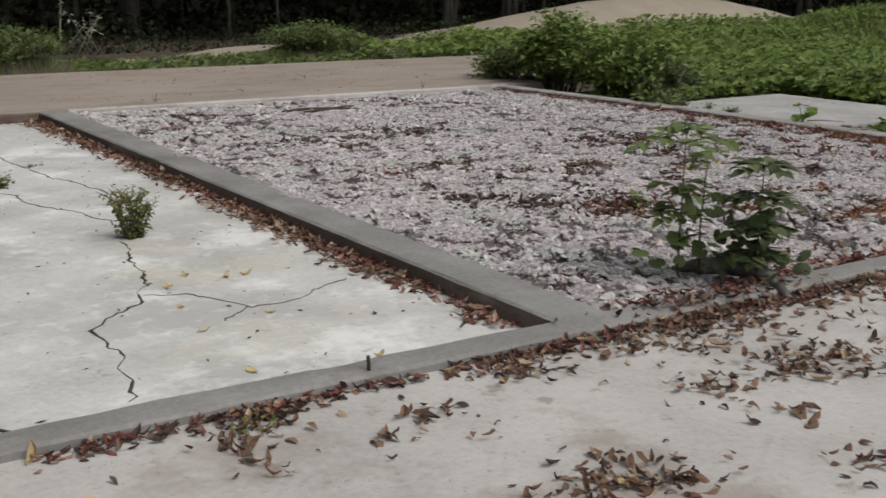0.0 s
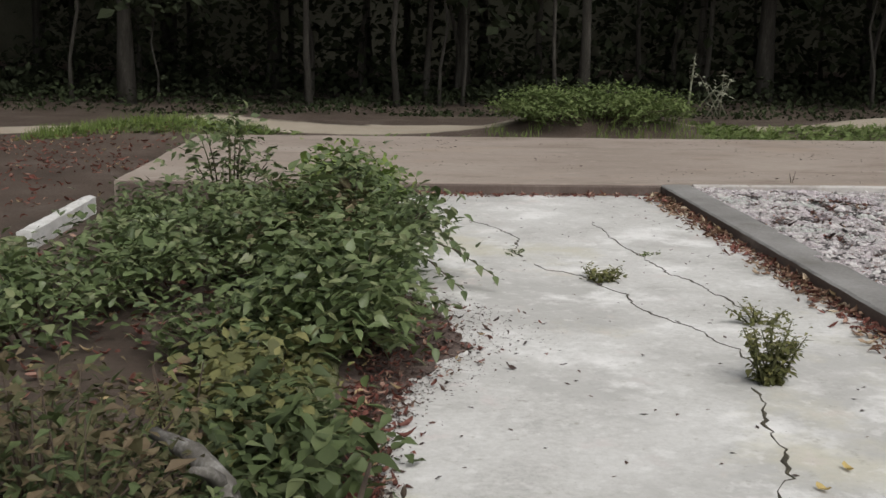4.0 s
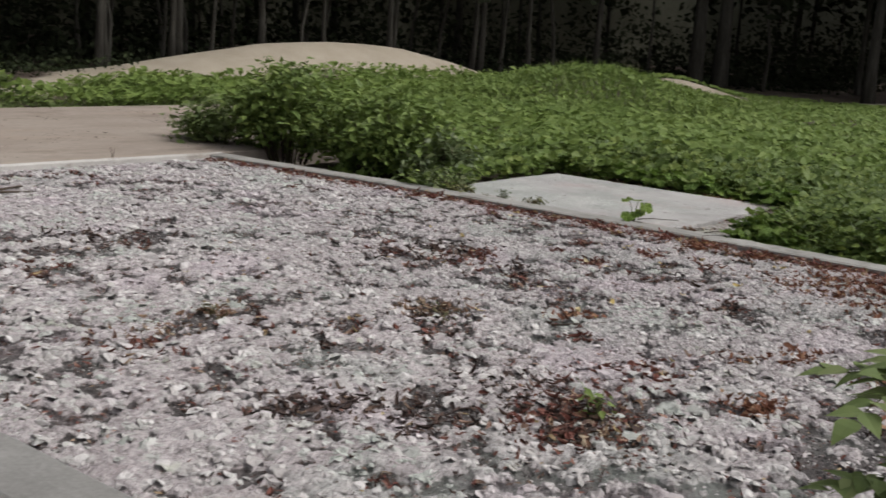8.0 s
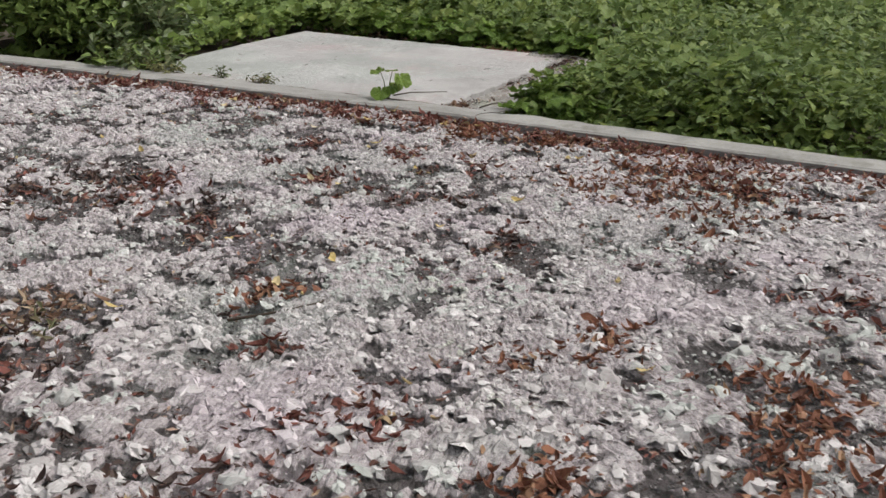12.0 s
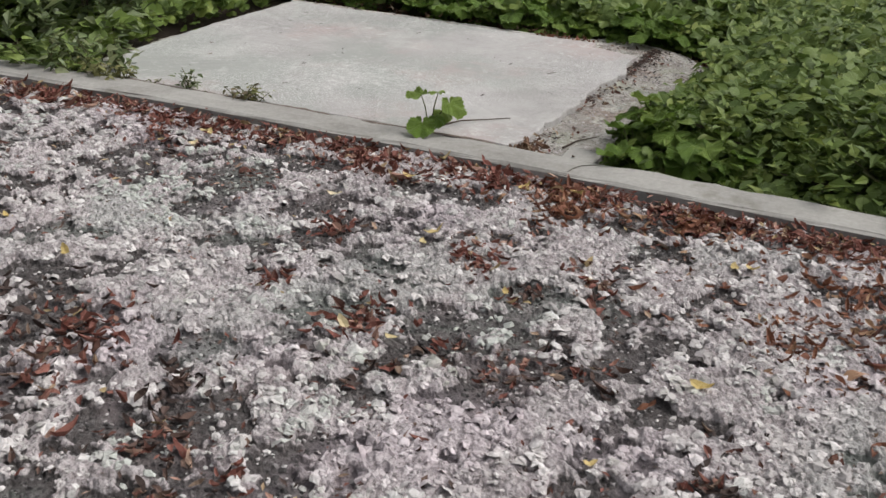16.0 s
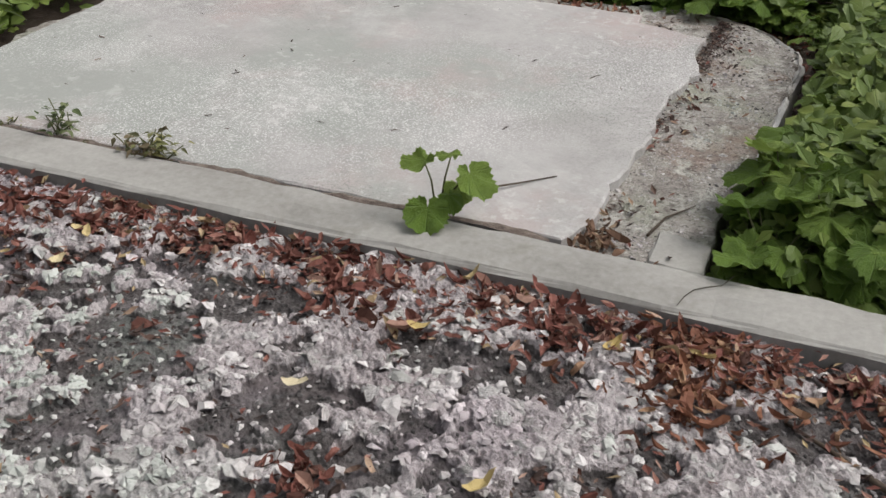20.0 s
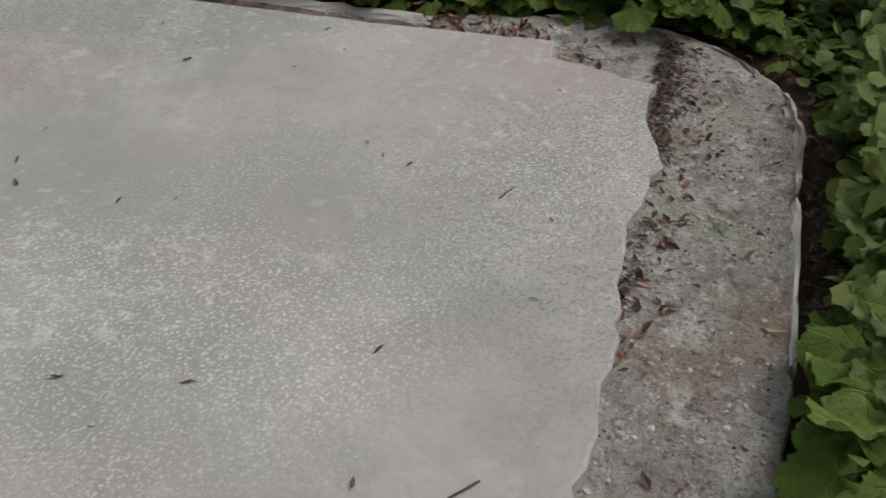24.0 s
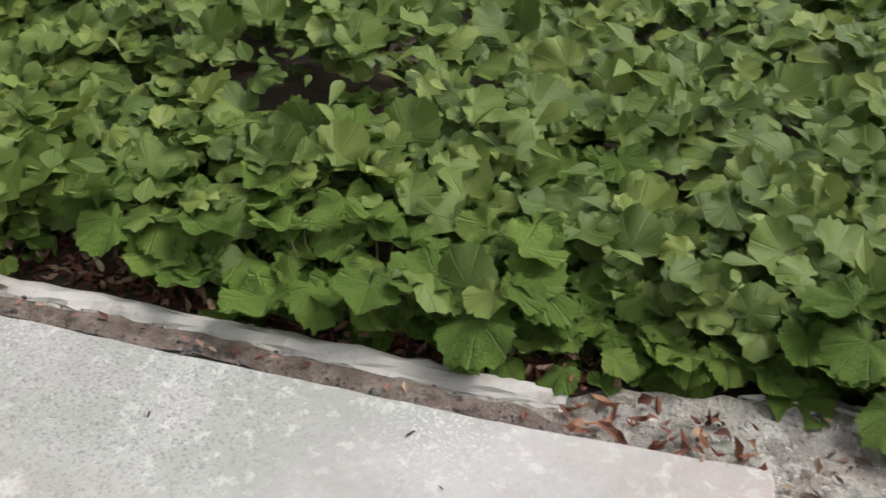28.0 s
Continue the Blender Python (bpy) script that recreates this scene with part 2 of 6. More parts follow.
M_FLAKE_ONE = mk("pale_lichen_crust_piece", [(0.3, (0.22, 0.205, 0.195)), (0.5, (0.42, 0.405, 0.39)), (0.7, (0.6, 0.59, 0.57))], 14, 70, bump=1.0,
                 depth=0.012, rand=FLAKES, mix=0.6, specks=FSPECK)
M_GRAVEL = mk("dark_grey_gravel", [(0.3, (0.03, 0.028, 0.028)), (0.7, (0.12, 0.112, 0.11))], 30, 120, bump=0.8,
              island=[(0.0, (0.025, 0.023, 0.023)), (0.5, (0.075, 0.069, 0.068)), (0.85, (0.15, 0.14, 0.138)), (1.0, (0.32, 0.3, 0.298))], mix=0.7)
LITTER = [(0.0, (0.06, 0.026, 0.019)), (0.3, (0.13, 0.042, 0.031)), (0.6, (0.205, 0.074, 0.058)), (0.78, (0.29, 0.135, 0.105)), (0.92, (0.44, 0.3, 0.23)),
          (1.0, (0.45, 0.36, 0.18))]
M_LITTER = mk("red_brown_dead_leaves", [(0.3, (0.05, 0.024, 0.018)), (0.7, (0.17, 0.085, 0.058))], 20, 90, rough=0.75, bump=0.3, island=LITTER, mix=0.8, trans=0.12)
TAN = [(0.0, (0.08, 0.042, 0.03)), (0.4, (0.17, 0.095, 0.065)), (0.75, (0.28, 0.19, 0.13)), (1.0, (0.52, 0.44, 0.32))]
M_TAN = mk("tan_dead_leaves", [(0.3, (0.1, 0.06, 0.035)), (0.7, (0.35, 0.22, 0.12))], 20, 90, rough=0.75, bump=0.3, island=TAN, mix=0.8, trans=0.12)
DULL = [(0.0, (0.025, 0.017, 0.015)), (0.5, (0.055, 0.035, 0.03)), (0.85, (0.11, 0.065, 0.05)), (1.0, (0.2, 0.14, 0.1))]
M_ORANGE = mk("orange_brown_dead_leaves", [(0.3, (0.11, 0.045, 0.028)), (0.7, (0.29, 0.14, 0.085))], 20, 90, rough=0.75, bump=0.3, island=[(0.0, (0.07, 0.028, 0.02)), (0.4, (0.165, 0.064, 0.038)), (0.75, (0.26, 0.115, 0.066)), (1.0, (0.42, 0.29, 0.18))], mix=0.75, trans=0.12)
M_DULL = mk("dark_rotting_leaves", [(0.3, (0.03, 0.02, 0.017)), (0.7, (0.1, 0.06, 0.045))], 20, 90, rough=0.7, bump=0.3, island=DULL, mix=0.8)
M_YELLOW = mk("pale_yellow_leaf", [(0.3, (0.42, 0.32, 0.12)), (0.7, (0.62, 0.53, 0.27))], 18, 80, rough=0.6, bump=0.3, trans=0.15,
              rand=[(0.0, (0.5, 0.37, 0.13)), (0.5, (0.55, 0.45, 0.25)), (1.0, (0.6, 0.53, 0.38))], mix=0.8)
M_LEAF = mk("broad_green_leaves", [(0.3, (0.0765, 0.129, 0.0224)), (0.7, (0.175, 0.247, 0.0503))], 9, 60, rough=0.5, bump=0.6, island=DEEP_GREENS, mix=0.7, trans=0.25, spec=0.3, veins=0.3)
M_LEAF_ONE = mk("broad_green_leaf", [(0.3, (0.108, 0.207, 0.024)), (0.7, (0.227, 0.368, 0.056))], 5, 20, rough=0.48, bump=0.8, depth=0.04, rand=GREENS, mix=0.55, trans=0.25, spec=0.3, veins=0.34)
M_HERB = mk("field_herb_leaves", [(0.3, (0.11, 0.165, 0.04)), (0.7, (0.2, 0.26, 0.08))], 0.7, 30, rough=0.55, bump=0.2, island=GREENS, mix=0.5, trans=0.2)
M_FIELD = mk("far_field_leaves", [(0.3, (0.115, 0.18, 0.038)), (0.5, (0.165, 0.235, 0.055)), (0.7, (0.225, 0.29, 0.075))], 0.5, 6, rough=0.6, bump=0.0, island=GREENS, mix=0.35, trans=0.3)
M_HUMP = mk("rough_weed_leaves", [(0.3, (0.091, 0.13, 0.0384)), (0.7, (0.182, 0.234, 0.0696))], 0.8, 10, rough=0.65, bump=0.0, island=DULL_GREENS, mix=0.4, trans=0.25)
M_SPRAY = mk("dull_single_leaf", [(0.3, (0.06, 0.085, 0.035)), (0.7, (0.13, 0.165, 0.07))], 9, 50, rough=0.55, bump=0.3, rand=DULL_GREENS, mix=0.5, trans=0.2)
M_MULLEIN = mk("pale_grey_green_stalk", [(0.3, (0.13, 0.135, 0.095)), (0.7, (0.27, 0.27, 0.2))], 6, 40, rough=0.8, bump=0.4)
M_SHRUB = mk("dull_shrub_leaves", [(0.3, (0.038, 0.06, 0.022)), (0.7, (0.135, 0.17, 0.068))], 2.5, 50, rough=0.42, spec=0.45, bump=0.3, island=DULL_GREENS, mix=0.65, trans=0.18)
M_RUST = mk("rusty_weed_leaves", [(0.3, (0.085, 0.072, 0.035)), (0.7, (0.2, 0.17, 0.085))], 6, 50, rough=0.65, bump=0.2, trans=0.18,
            island=[(0, (0.045, 0.055, 0.02)), (0.4, (0.085, 0.075, 0.038)), (0.75, (0.125, 0.085, 0.052)), (1, (0.19, 0.15, 0.09))], mix=0.75)
M_WEED = mk("dark_weed_leaves", [(0.3, (0.055, 0.08, 0.028)), (0.7, (0.15, 0.185, 0.07))], 2.5, 50, rough=0.6, bump=0.2, trans=0.15,
            island=[(0, (0.018, 0.028, 0.011)), (0.45, (0.042, 0.06, 0.022)), (0.85, (0.085, 0.115, 0.045)), (1, (0.16, 0.17, 0.085))], mix=0.65)
M_OLIVE = mk("olive_weed_leaves", [(0.3, (0.085, 0.095, 0.035)), (0.7, (0.19, 0.19, 0.075))], 6, 50, rough=0.6, bump=0.2, trans=0.18,
             island=[(0, (0.07, 0.075, 0.03)), (0.5, (0.14, 0.145, 0.05)), (1, (0.24, 0.22, 0.085))], mix=0.65)
M_STEM = mk("green_brown_stem", [(0.3, (0.06, 0.065, 0.025)), (0.7, (0.12, 0.12, 0.055))], 8, 60, rough=0.7, bump=0.3)
M_DRY = mk("dry_dark_stem", [(0.3, (0.04, 0.028, 0.02)), (0.7, (0.1, 0.075, 0.055))], 8, 60, rough=0.8, bump=0.3)
M_BARK = mk("grey_brown_bark", [(0.3, (0.022, 0.02, 0.016)), (0.5, (0.052, 0.047, 0.039)), (0.7, (0.115, 0.108, 0.092))], 3, 25, bump=0.9, depth=0.04, stretch=(3, 3, 0.5))
# Woodland leaves: the wood's shade is put into these near-black greens.
M_CROWN_SHADE = mk("forest_leaves_shade_dark", [(0.3, (0.018, 0.022, 0.012)), (0.7, (0.034, 0.04, 0.022))], 0.8, 20, rough=0.9, bump=0.0, island=[(0, (0.018, 0.023, 0.012)), (1, (0.034, 0.041, 0.022))], mix=0.5, spec=0.1)
M_UNDER_SHADE = mk("low_herbs_shade_dark", [(0.3, (0.012, 0.014, 0.008)), (0.7, (0.026, 0.029, 0.017))], 0.8, 20, rough=0.8, bump=0.0, island=DARK_GREENS, mix=0.2, spec=0.1)
M_THICKET = mk("backdrop_wood_shade", [(0.3, (0.051, 0.051, 0.034)), (0.7, (0.13, 0.13, 0.095))], 0.6, 12, bump=0.5, depth=0.1)
M_WOOD = mk("weathered_grey_wood", [(0.3, (0.05, 0.042, 0.035)), (0.5, (0.13, 0.12, 0.105)), (0.7, (0.36, 0.35, 0.33))], 9, 50, bump=0.6, stretch=(1, 1, 1))
M_WHITE = mk("chalky_white_paint", [(0.3, (0.42, 0.41, 0.39)), (0.6, (0.66, 0.65, 0.63))], 5, 50, bump=0.4, specks=[(7, 0.6, (0.25, 0.24, 0.22), 0.7)])
M_IRON = mk("rusty_iron", [(0.3, (0.02, 0.016, 0.014)), (0.7, (0.06, 0.04, 0.03))], 30, 90, rough=0.6, bump=0.4)
M_JOINT = mk("dirt_and_debris_in_joint", [(0.3, (0.06, 0.045, 0.035)), (0.5, (0.15, 0.118, 0.1)), (0.7, (0.3, 0.255, 0.225))], 18, 80, bump=1.0, depth=0.02, specks=[(40, 0.56, (0.04, 0.03, 0.025), 0.7)])
M_DIRT = mk("damp_brown_dirt", [(0.3, (0.05, 0.036, 0.03)), (0.5, (0.11, 0.082, 0.07)), (0.7, (0.2, 0.155, 0.138))], 6, 45, bump=0.8, depth=0.015, specks=[(18, 0.58, (0.04, 0.026, 0.02), 0.7), (30, 0.62, (0.32, 0.27, 0.24), 0.5)])
M_CRACK = mk("dirt_in_crack", [(0.3, (0.03, 0.026, 0.02)), (0.7, (0.085, 0.075, 0.05))], 9, 60, bump=0.6)
M_MOSS = mk("moss_covered_concrete", [(0.3, (0.06, 0.07, 0.025)), (0.5, (0.12, 0.125, 0.06)), (0.7, (0.24, 0.23, 0.18))], 5, 40, bump=0.8, depth=0.012)


# ---- building helpers ----
rng = np.random.default_rng(7)


def vnoise(x, y, size, seed):
    """Smooth noise from 0 to 1 over the plan, with blotches of about that size."""
    g = np.random.default_rng(seed).random((64, 64))
    u, v = np.asarray(x, float) / size + 1000, np.asarray(y, float) / size + 1000
    i, j = np.floor(u).astype(int), np.floor(v).astype(int)
    a, b = u - i, v - j
    a, b = a * a * (3 - 2 * a), b * b * (3 - 2 * b)
    i0, i1, j0, j1 = i % 64, (i + 1) % 64, j % 64, (j + 1) % 64
    return (g[i0, j0] * (1 - a) + g[i1, j0] * a) * (1 - b) + (g[i0, j1] * (1 - a) + g[i1, j1] * a) * b


def fnoise(x, y, size, seed):
    return 0.55 * vnoise(x, y, size, seed) + 0.3 * vnoise(x, y, size / 2.3, seed + 1) + 0.15 * vnoise(x, y, size / 5, seed + 2)


def raw_mesh(name, verts, loops, sizes, material, smooth=False):
    me = bpy.data.meshes.new(name)
    me.vertices.add(len(verts))
    me.vertices.foreach_set("co", np.asarray(verts, np.float32).ravel())
    me.loops.add(len(loops))
    me.loops.foreach_set("vertex_index", np.asarray(loops, np.int32))
    me.polygons.add(len(sizes))
    sizes = np.asarray(sizes, np.int32)
    me.polygons.foreach_set("loop_start", np.r_[0, np.cumsum(sizes)[:-1]].astype(np.int32))
    me.polygons.foreach_set("loop_total", sizes)
    me.polygons.foreach_set("use_smooth", np.full(len(sizes), smooth))
    me.update(calc_edges=True)
    me.materials.append(material)
    return me


def keep_local(me, local):
    at = me.attributes.new("local", 'FLOAT_VECTOR', 'POINT')
    at.data.foreach_set("vector", np.asarray(local, np.float32).ravel())
    return me


def tmesh(name, template, material, smooth=False):
    V, F = template
    return keep_local(raw_mesh(name, V, [i for f in F for i in f], [len(f) for f in F], material, smooth), V)


def strew(name, templates, P, R, material, smooth=False, local=False):
    """One mesh of many small pieces: templates, spread in turn over places P (n, 3) with turns and sizes R (n, 3, 3)."""
    vs, ls, ss, own, base = [], [], [], [], 0
    for k, (V, F) in enumerate(templates):
        p, r = P[k::len(templates)], R[k::len(templates)]
        if not len(p):
            continue
        v = np.einsum("nij,kj->nki", r, V) + p[:, None, :]
        loop = np.array([i for f in F for i in f])
        ls.append((loop[None, :] + base + len(V) * np.arange(len(p))[:, None]).ravel())
        ss.append(np.tile([len(f) for f in F], len(p)))
        vs.append(v.reshape(-1, 3))
        own.append(np.tile(V, (len(p), 1)))
        base += len(V) * len(p)
    me = raw_mesh(name, np.concatenate(vs), np.concatenate(ls), np.concatenate(ss), material, smooth)
    return keep_local(me, np.concatenate(own)) if local else me


def turns(n, size, tilt, yaw=None, face=0.0):
    """n turns: any yaw, leaning by up to about tilt radians and, all alike, by face towards -x; scaled by size (n)."""
    a = rng.uniform(0, 2 * np.pi, n) if yaw is None else yaw
    b = rng.normal(0, tilt, n)
    c = rng.normal(0, tilt, n)
    ca, sa, cb, sb, cc, sc = np.cos(a), np.sin(a), np.cos(b), np.sin(b), np.cos(c), np.sin(c)
    o, z = np.ones(n), np.zeros(n)
    A = np.stack([np.stack([ca, -sa, z], 1), np.stack([sa, ca, z], 1), np.stack([z, z, o], 1)], 1)
    B = np.stack([np.stack([cb, z, sb], 1), np.stack([z, o, z], 1), np.stack([-sb, z, cb], 1)], 1)
    C = np.stack([np.stack([o, z, z], 1), np.stack([z, cc, -sc], 1), np.stack([z, sc, cc], 1)], 1)
    T = np.array([[math.cos(face), 0, -math.sin(face)], [0, 1, 0], [math.sin(face), 0, math.cos(face)]])
    return T @ A @ B @ C * np.asarray(size)[:, None, None]


def part(name, data, material, parent, label=""):
    """Links a bmesh, or a ready mesh, as one object under a thing or a part."""
    if isinstance(data, bmesh.types.BMesh):
        me = bpy.data.meshes.new(name)
        data.to_mesh(me)
        data.free()
        me.materials.append(material)
        data = me
    ob = new(name, data)
    if parent is not None:
        ob.parent = parent
    return tagged(ob, label)


def thing(name, label, category, m=None, group="", kind=""):
    ob = new(name)
    ob.empty_display_size = 0.1
    if m is not None:
        ob.matrix_world = m
    return tagged(ob, label, category, group, kind)


def structure(name, data, material, label, category="structure"):
    return tagged(part(name, data, material, None), label, category, kind="structure")


def worn_bar(p0, p1, width, z0, z1, seed, wear=0.006, step=0.12, way=None, dark_sides=False):
    """A concrete bar from p0 to p1 (its middle line; way(f) may bend it), with chipped, rounded edges."""
    p0, p1 = Vector((*p0, 0)), Vector((*p1, 0))
    d = p1 - p0
    n = max(2, int(d.length / step))
    d.normalize()
    s = Vector((-d.y, d.x, 0))
    h, c = width / 2, 0.014
    prof = [(-h, z0), (-h, z1 - c), (-h + c * 0.4, z1 - c * 0.4), (-h + c, z1), (0, z1 + 0.002), (h - c, z1), (h - c * 0.4, z1 - c * 0.4), (h, z1 - c), (h, z0)]
    r = random.Random(seed)
    bm = bmesh.new()
    rings = []
    for i in range(n + 1):
        q = Vector((*way(i / n), 0)) if way else p0 + (p1 - p0) * (i / n)
        chip = [r.uniform(0, wear) * (3 if r.random() < 0.06 else 1) for _ in range(2)]
        ring = []
        for k, (u, z) in enumerate(prof):
            jz = r.gauss(0, wear * 0.15) if 0 < k < 8 else 0
            if k in (2, 3):
                u, z = u + chip[0], z - chip[0] * 0.6
            if k in (5, 6):
                u, z = u - chip[1], z - chip[1] * 0.6
            ring.append(bm.verts.new(q + s * (u + r.gauss(0, wear * 0.25)) + Vector((0, 0, z + jz))))
        rings.append(ring)
    for a, b in zip(rings, rings[1:]):
        for k in range(len(prof) - 1):
            bm.faces.new((a[k], a[k + 1], b[k + 1], b[k])).material_index = int(dark_sides and k in (0, 7))
    bm.faces.new(rings[0][::-1])
    bm.faces.new(rings[-1])
    bmesh.ops.recalc_face_normals(bm, faces=bm.faces)
    return bm


def slab_poly(points, z0, z1, seed, rough=0.01, step=0.08, bevel=0.008):
    """A flat slab over a plan outline, its edges broken by rough metres."""
    r = random.Random(seed)
    out, run = [], 0.0
    for a, b in zip(points, points[1:] + points[:1]):
        L = math.dist(a[:2], b[:2])
        n = max(1, int(L / step))
        k = rough * (a[2] if len(a) > 2 else 1)
        for i in range(n):
            f = i / n
            s = run + L * f
            j = k * (1.6 * (float(vnoise(s, 0, 0.31, seed)) - 0.5) + 1.4 * (float(vnoise(s, 3, 0.09, seed + 1)) - 0.5) + r.gauss(0, 0.25)) * (2.0 if i else 0.6)
            nx, ny = (b[1] - a[1]) / L, -(b[0] - a[0]) / L
            out.append(Vector((a[0] + (b[0] - a[0]) * f + nx * j, a[1] + (b[1] - a[1]) * f + ny * j, 0)))
        run += L
    mid = sum(out, Vector()) / len(out)
    bm = bmesh.new()
    low = [bm.verts.new((p.x, p.y, z0)) for p in out]
    mids = [bm.verts.new((p.x, p.y, z1 - bevel)) for p in out]
    top = []
    for p in out:
        q = p + (mid - p).normalized() * bevel * r.uniform(0.6, 1.8)
        top.append(bm.verts.new((q.x, q.y, z1 + r.gauss(0, 0.0008))))
    n = len(out)
    for i in range(n):
        j = (i + 1) % n
        bm.faces.new((low[i], low[j], mids[j], mids[i]))
        bm.faces.new((mids[i], mids[j], top[j], top[i]))
    hub = bm.verts.new((mid.x, mid.y, z1))
    for i in range(n):
        bm.faces.new((top[i], top[(i + 1) % n], hub))
    bmesh.ops.recalc_face_normals(bm, faces=bm.faces)
    return bm


def tube(bm, pts, radii, sides=6):
    """A round limb along pts."""
    rings = []
    for i, p in enumerate(pts):
        p = Vector(p)
        d = (Vector(pts[min(i + 1, len(pts) - 1)]) - Vector(pts[max(i - 1, 0)])).normalized()
        u = d.cross(Vector((0.3, 0.9, 0.2))).normalized()
        v = d.cross(u)
        rings.append([bm.verts.new(p + radii[i] * (math.cos(a) * u + math.sin(a) * v)) for a in (2 * math.pi * k / sides for k in range(sides))])
    for a, b in zip(rings, rings[1:]):
        for k in range(sides):
            f = bm.faces.new((a[k], a[(k + 1) % sides], b[(k + 1) % sides], b[k]))
            f.smooth = True
    bm.faces.new(rings[0][::-1])
    bm.faces.new(rings[-1])


# ---- leaf and chip shapes, 1 long ----
def litter_leaf(curl, fold, wide=0.5, twist=0.0, seed=0):
    """A dead leaf: uneven rim, curled along its length and folded about its rib."""
    r = random.Random(seed + int(1000 * wide))
    V, F = [], []
    for x, w in ((-0.5, 0.12), (-0.32, 0.7), (-0.08, 1.0), (0.14, 0.85), (0.32, 0.6), (0.5, 0.06)):
        z = curl * (x * x * 4) + twist * x + r.uniform(-0.03, 0.03)
        s = twist * x * 0.8
        a, b = w * r.uniform(0.75, 1.25), w * r.uniform(0.75, 1.25)
        bend = 0.12 * math.sin(3 * x + seed)
        V += [(x + r.uniform(-0.05, 0.05), bend - a * wide / 2, z + (fold - s) * a + r.uniform(-0.04, 0.04)), (x, bend, z), (x + r.uniform(-0.05, 0.05), bend + b * wide / 2, z + (fold + s) * b + r.uniform(-0.04, 0.04))]
    for i in range(5):
        k = i * 3
        F += [(k, k + 3, k + 4, k + 1), (k + 1, k + 4, k + 5, k + 2)]
    return np.array(V), F


def heart_leaf(n=20, cup=0.1, teeth=0.05, seed=0, ripple=0.03):
    """A toothed, kidney-shaped leaf; its stalk joins at the origin, its tip points to +x."""
    r = random.Random(seed)
    V, F = [(0.0, 0, 0)], []
    for ring, k in ((0.55, n // 2), (1.0, n)):
        for i in range(k):
            a = -math.pi + 2 * math.pi * (i + 0.5) / k
            rad = 0.5 * (1.0 + 0.16 * math.cos(a)) * (0.62 + 0.38 * min(1, (math.pi - abs(a)) / 0.5))
            if ring == 1.0:
                rad *= 1 + (teeth if i % 2 else -teeth)
                rad *= 1 + r.gauss(0, 0.03)
            rad *= ring
            z = cup * (rad * 2) ** 2 * 0.5 + ripple * math.sin(a * 5 + seed) * ring - 0.06 * ring * (abs(math.sin(a)) < 0.2)
            V.append((rad * math.cos(a) + 0.12 * ring, rad * math.sin(a), z))
    k = n // 2
    for i in range(k - 1):
        F.append((0, 1 + i, 2 + i))
    for i in range(k - 1):
        o = 1 + k + 2 * i
        F += [(1 + i, o, o + 1), (1 + i, o + 1, 2 + i), (2 + i, o + 1, o + 2)]
    F += [(k, n + k - 1, n + k), (1, k + 1, k + 2)]
    F = [f for f in F if max(f) < len(V)]
    return np.array(V), F


def point_leaf(wide=0.5, fold=0.08, droop=0.1):
    """A pointed leaf, folded along its rib."""
    V, F = [], []
    for x, w in ((0, 0.08), (0.18, 0.85), (0.38, 1.0), (0.7, 0.55), (1.0, 0.02)):
        z = -droop * x * x
        V += [(x, -w * wide / 2, z + fold * w), (x, 0, z), (x, w * wide / 2, z + fold * w)]
    for i in range(4):
        a = i * 3
        F += [(a, a + 3, a + 4, a + 1), (a + 1, a + 4, a + 5, a + 2)]
    return np.array(V), F


def simple_point(wide=0.5, fold=0.08, droop=0.1):
    """A pointed leaf in few faces, for plants further off."""
    V = []
    for x, w in ((0, 0.08), (0.36, 1.0), (1.0, 0.02)):
        z = -droop * x * x
        V += [(x, -w * wide / 2, z + fold * w), (x, 0, z), (x, w * wide / 2, z + fold * w)]
    return np.array(V), [(0, 3, 4, 1), (1, 4, 5, 2), (3, 6, 7, 4), (4, 7, 8, 5)]


def plain_leaf(wide=0.7):
    V = np.array([(-0.5, 0, 0), (0, -wide / 2, 0.08), (0.5, 0, -0.04), (0, wide / 2, 0.08)])
    return V, [(0, 1, 2), (0, 2, 3)]


def chip(seed, tall=0.3):
    """A broken lump of crust: irregular outline, uneven tilted top."""
    r = random.Random(seed)
    n = r.choice((6, 7, 8))
    V, F = [], []
    rad = [r.uniform(0.28, 0.62) for _ in range(n)]
    lean = (r.uniform(-0.25, 0.25), r.uniform(-0.25, 0.25))
    for s, z in ((1.0, -0.12), (r.uniform(0.7, 0.85), tall)):
        for i in range(n):
            t = 2 * math.pi * (i + 0.25 * math.sin(seed + i)) / n
            x, y = rad[i] * s * math.cos(t), rad[i] * s * math.sin(t) * 0.85
            V.append((x, y, z if z < 0 else z * r.uniform(0.75, 1.3) + x * lean[0] + y * lean[1]))
    V.append((0.05, -0.03, tall * r.uniform(0.9, 1.5)))
    for i in range(n):
        j = (i + 1) % n
        F.append((i, j, n + j, n + i))
        F.append((n + i, n + j, 2 * n))
    return np.array(V), F


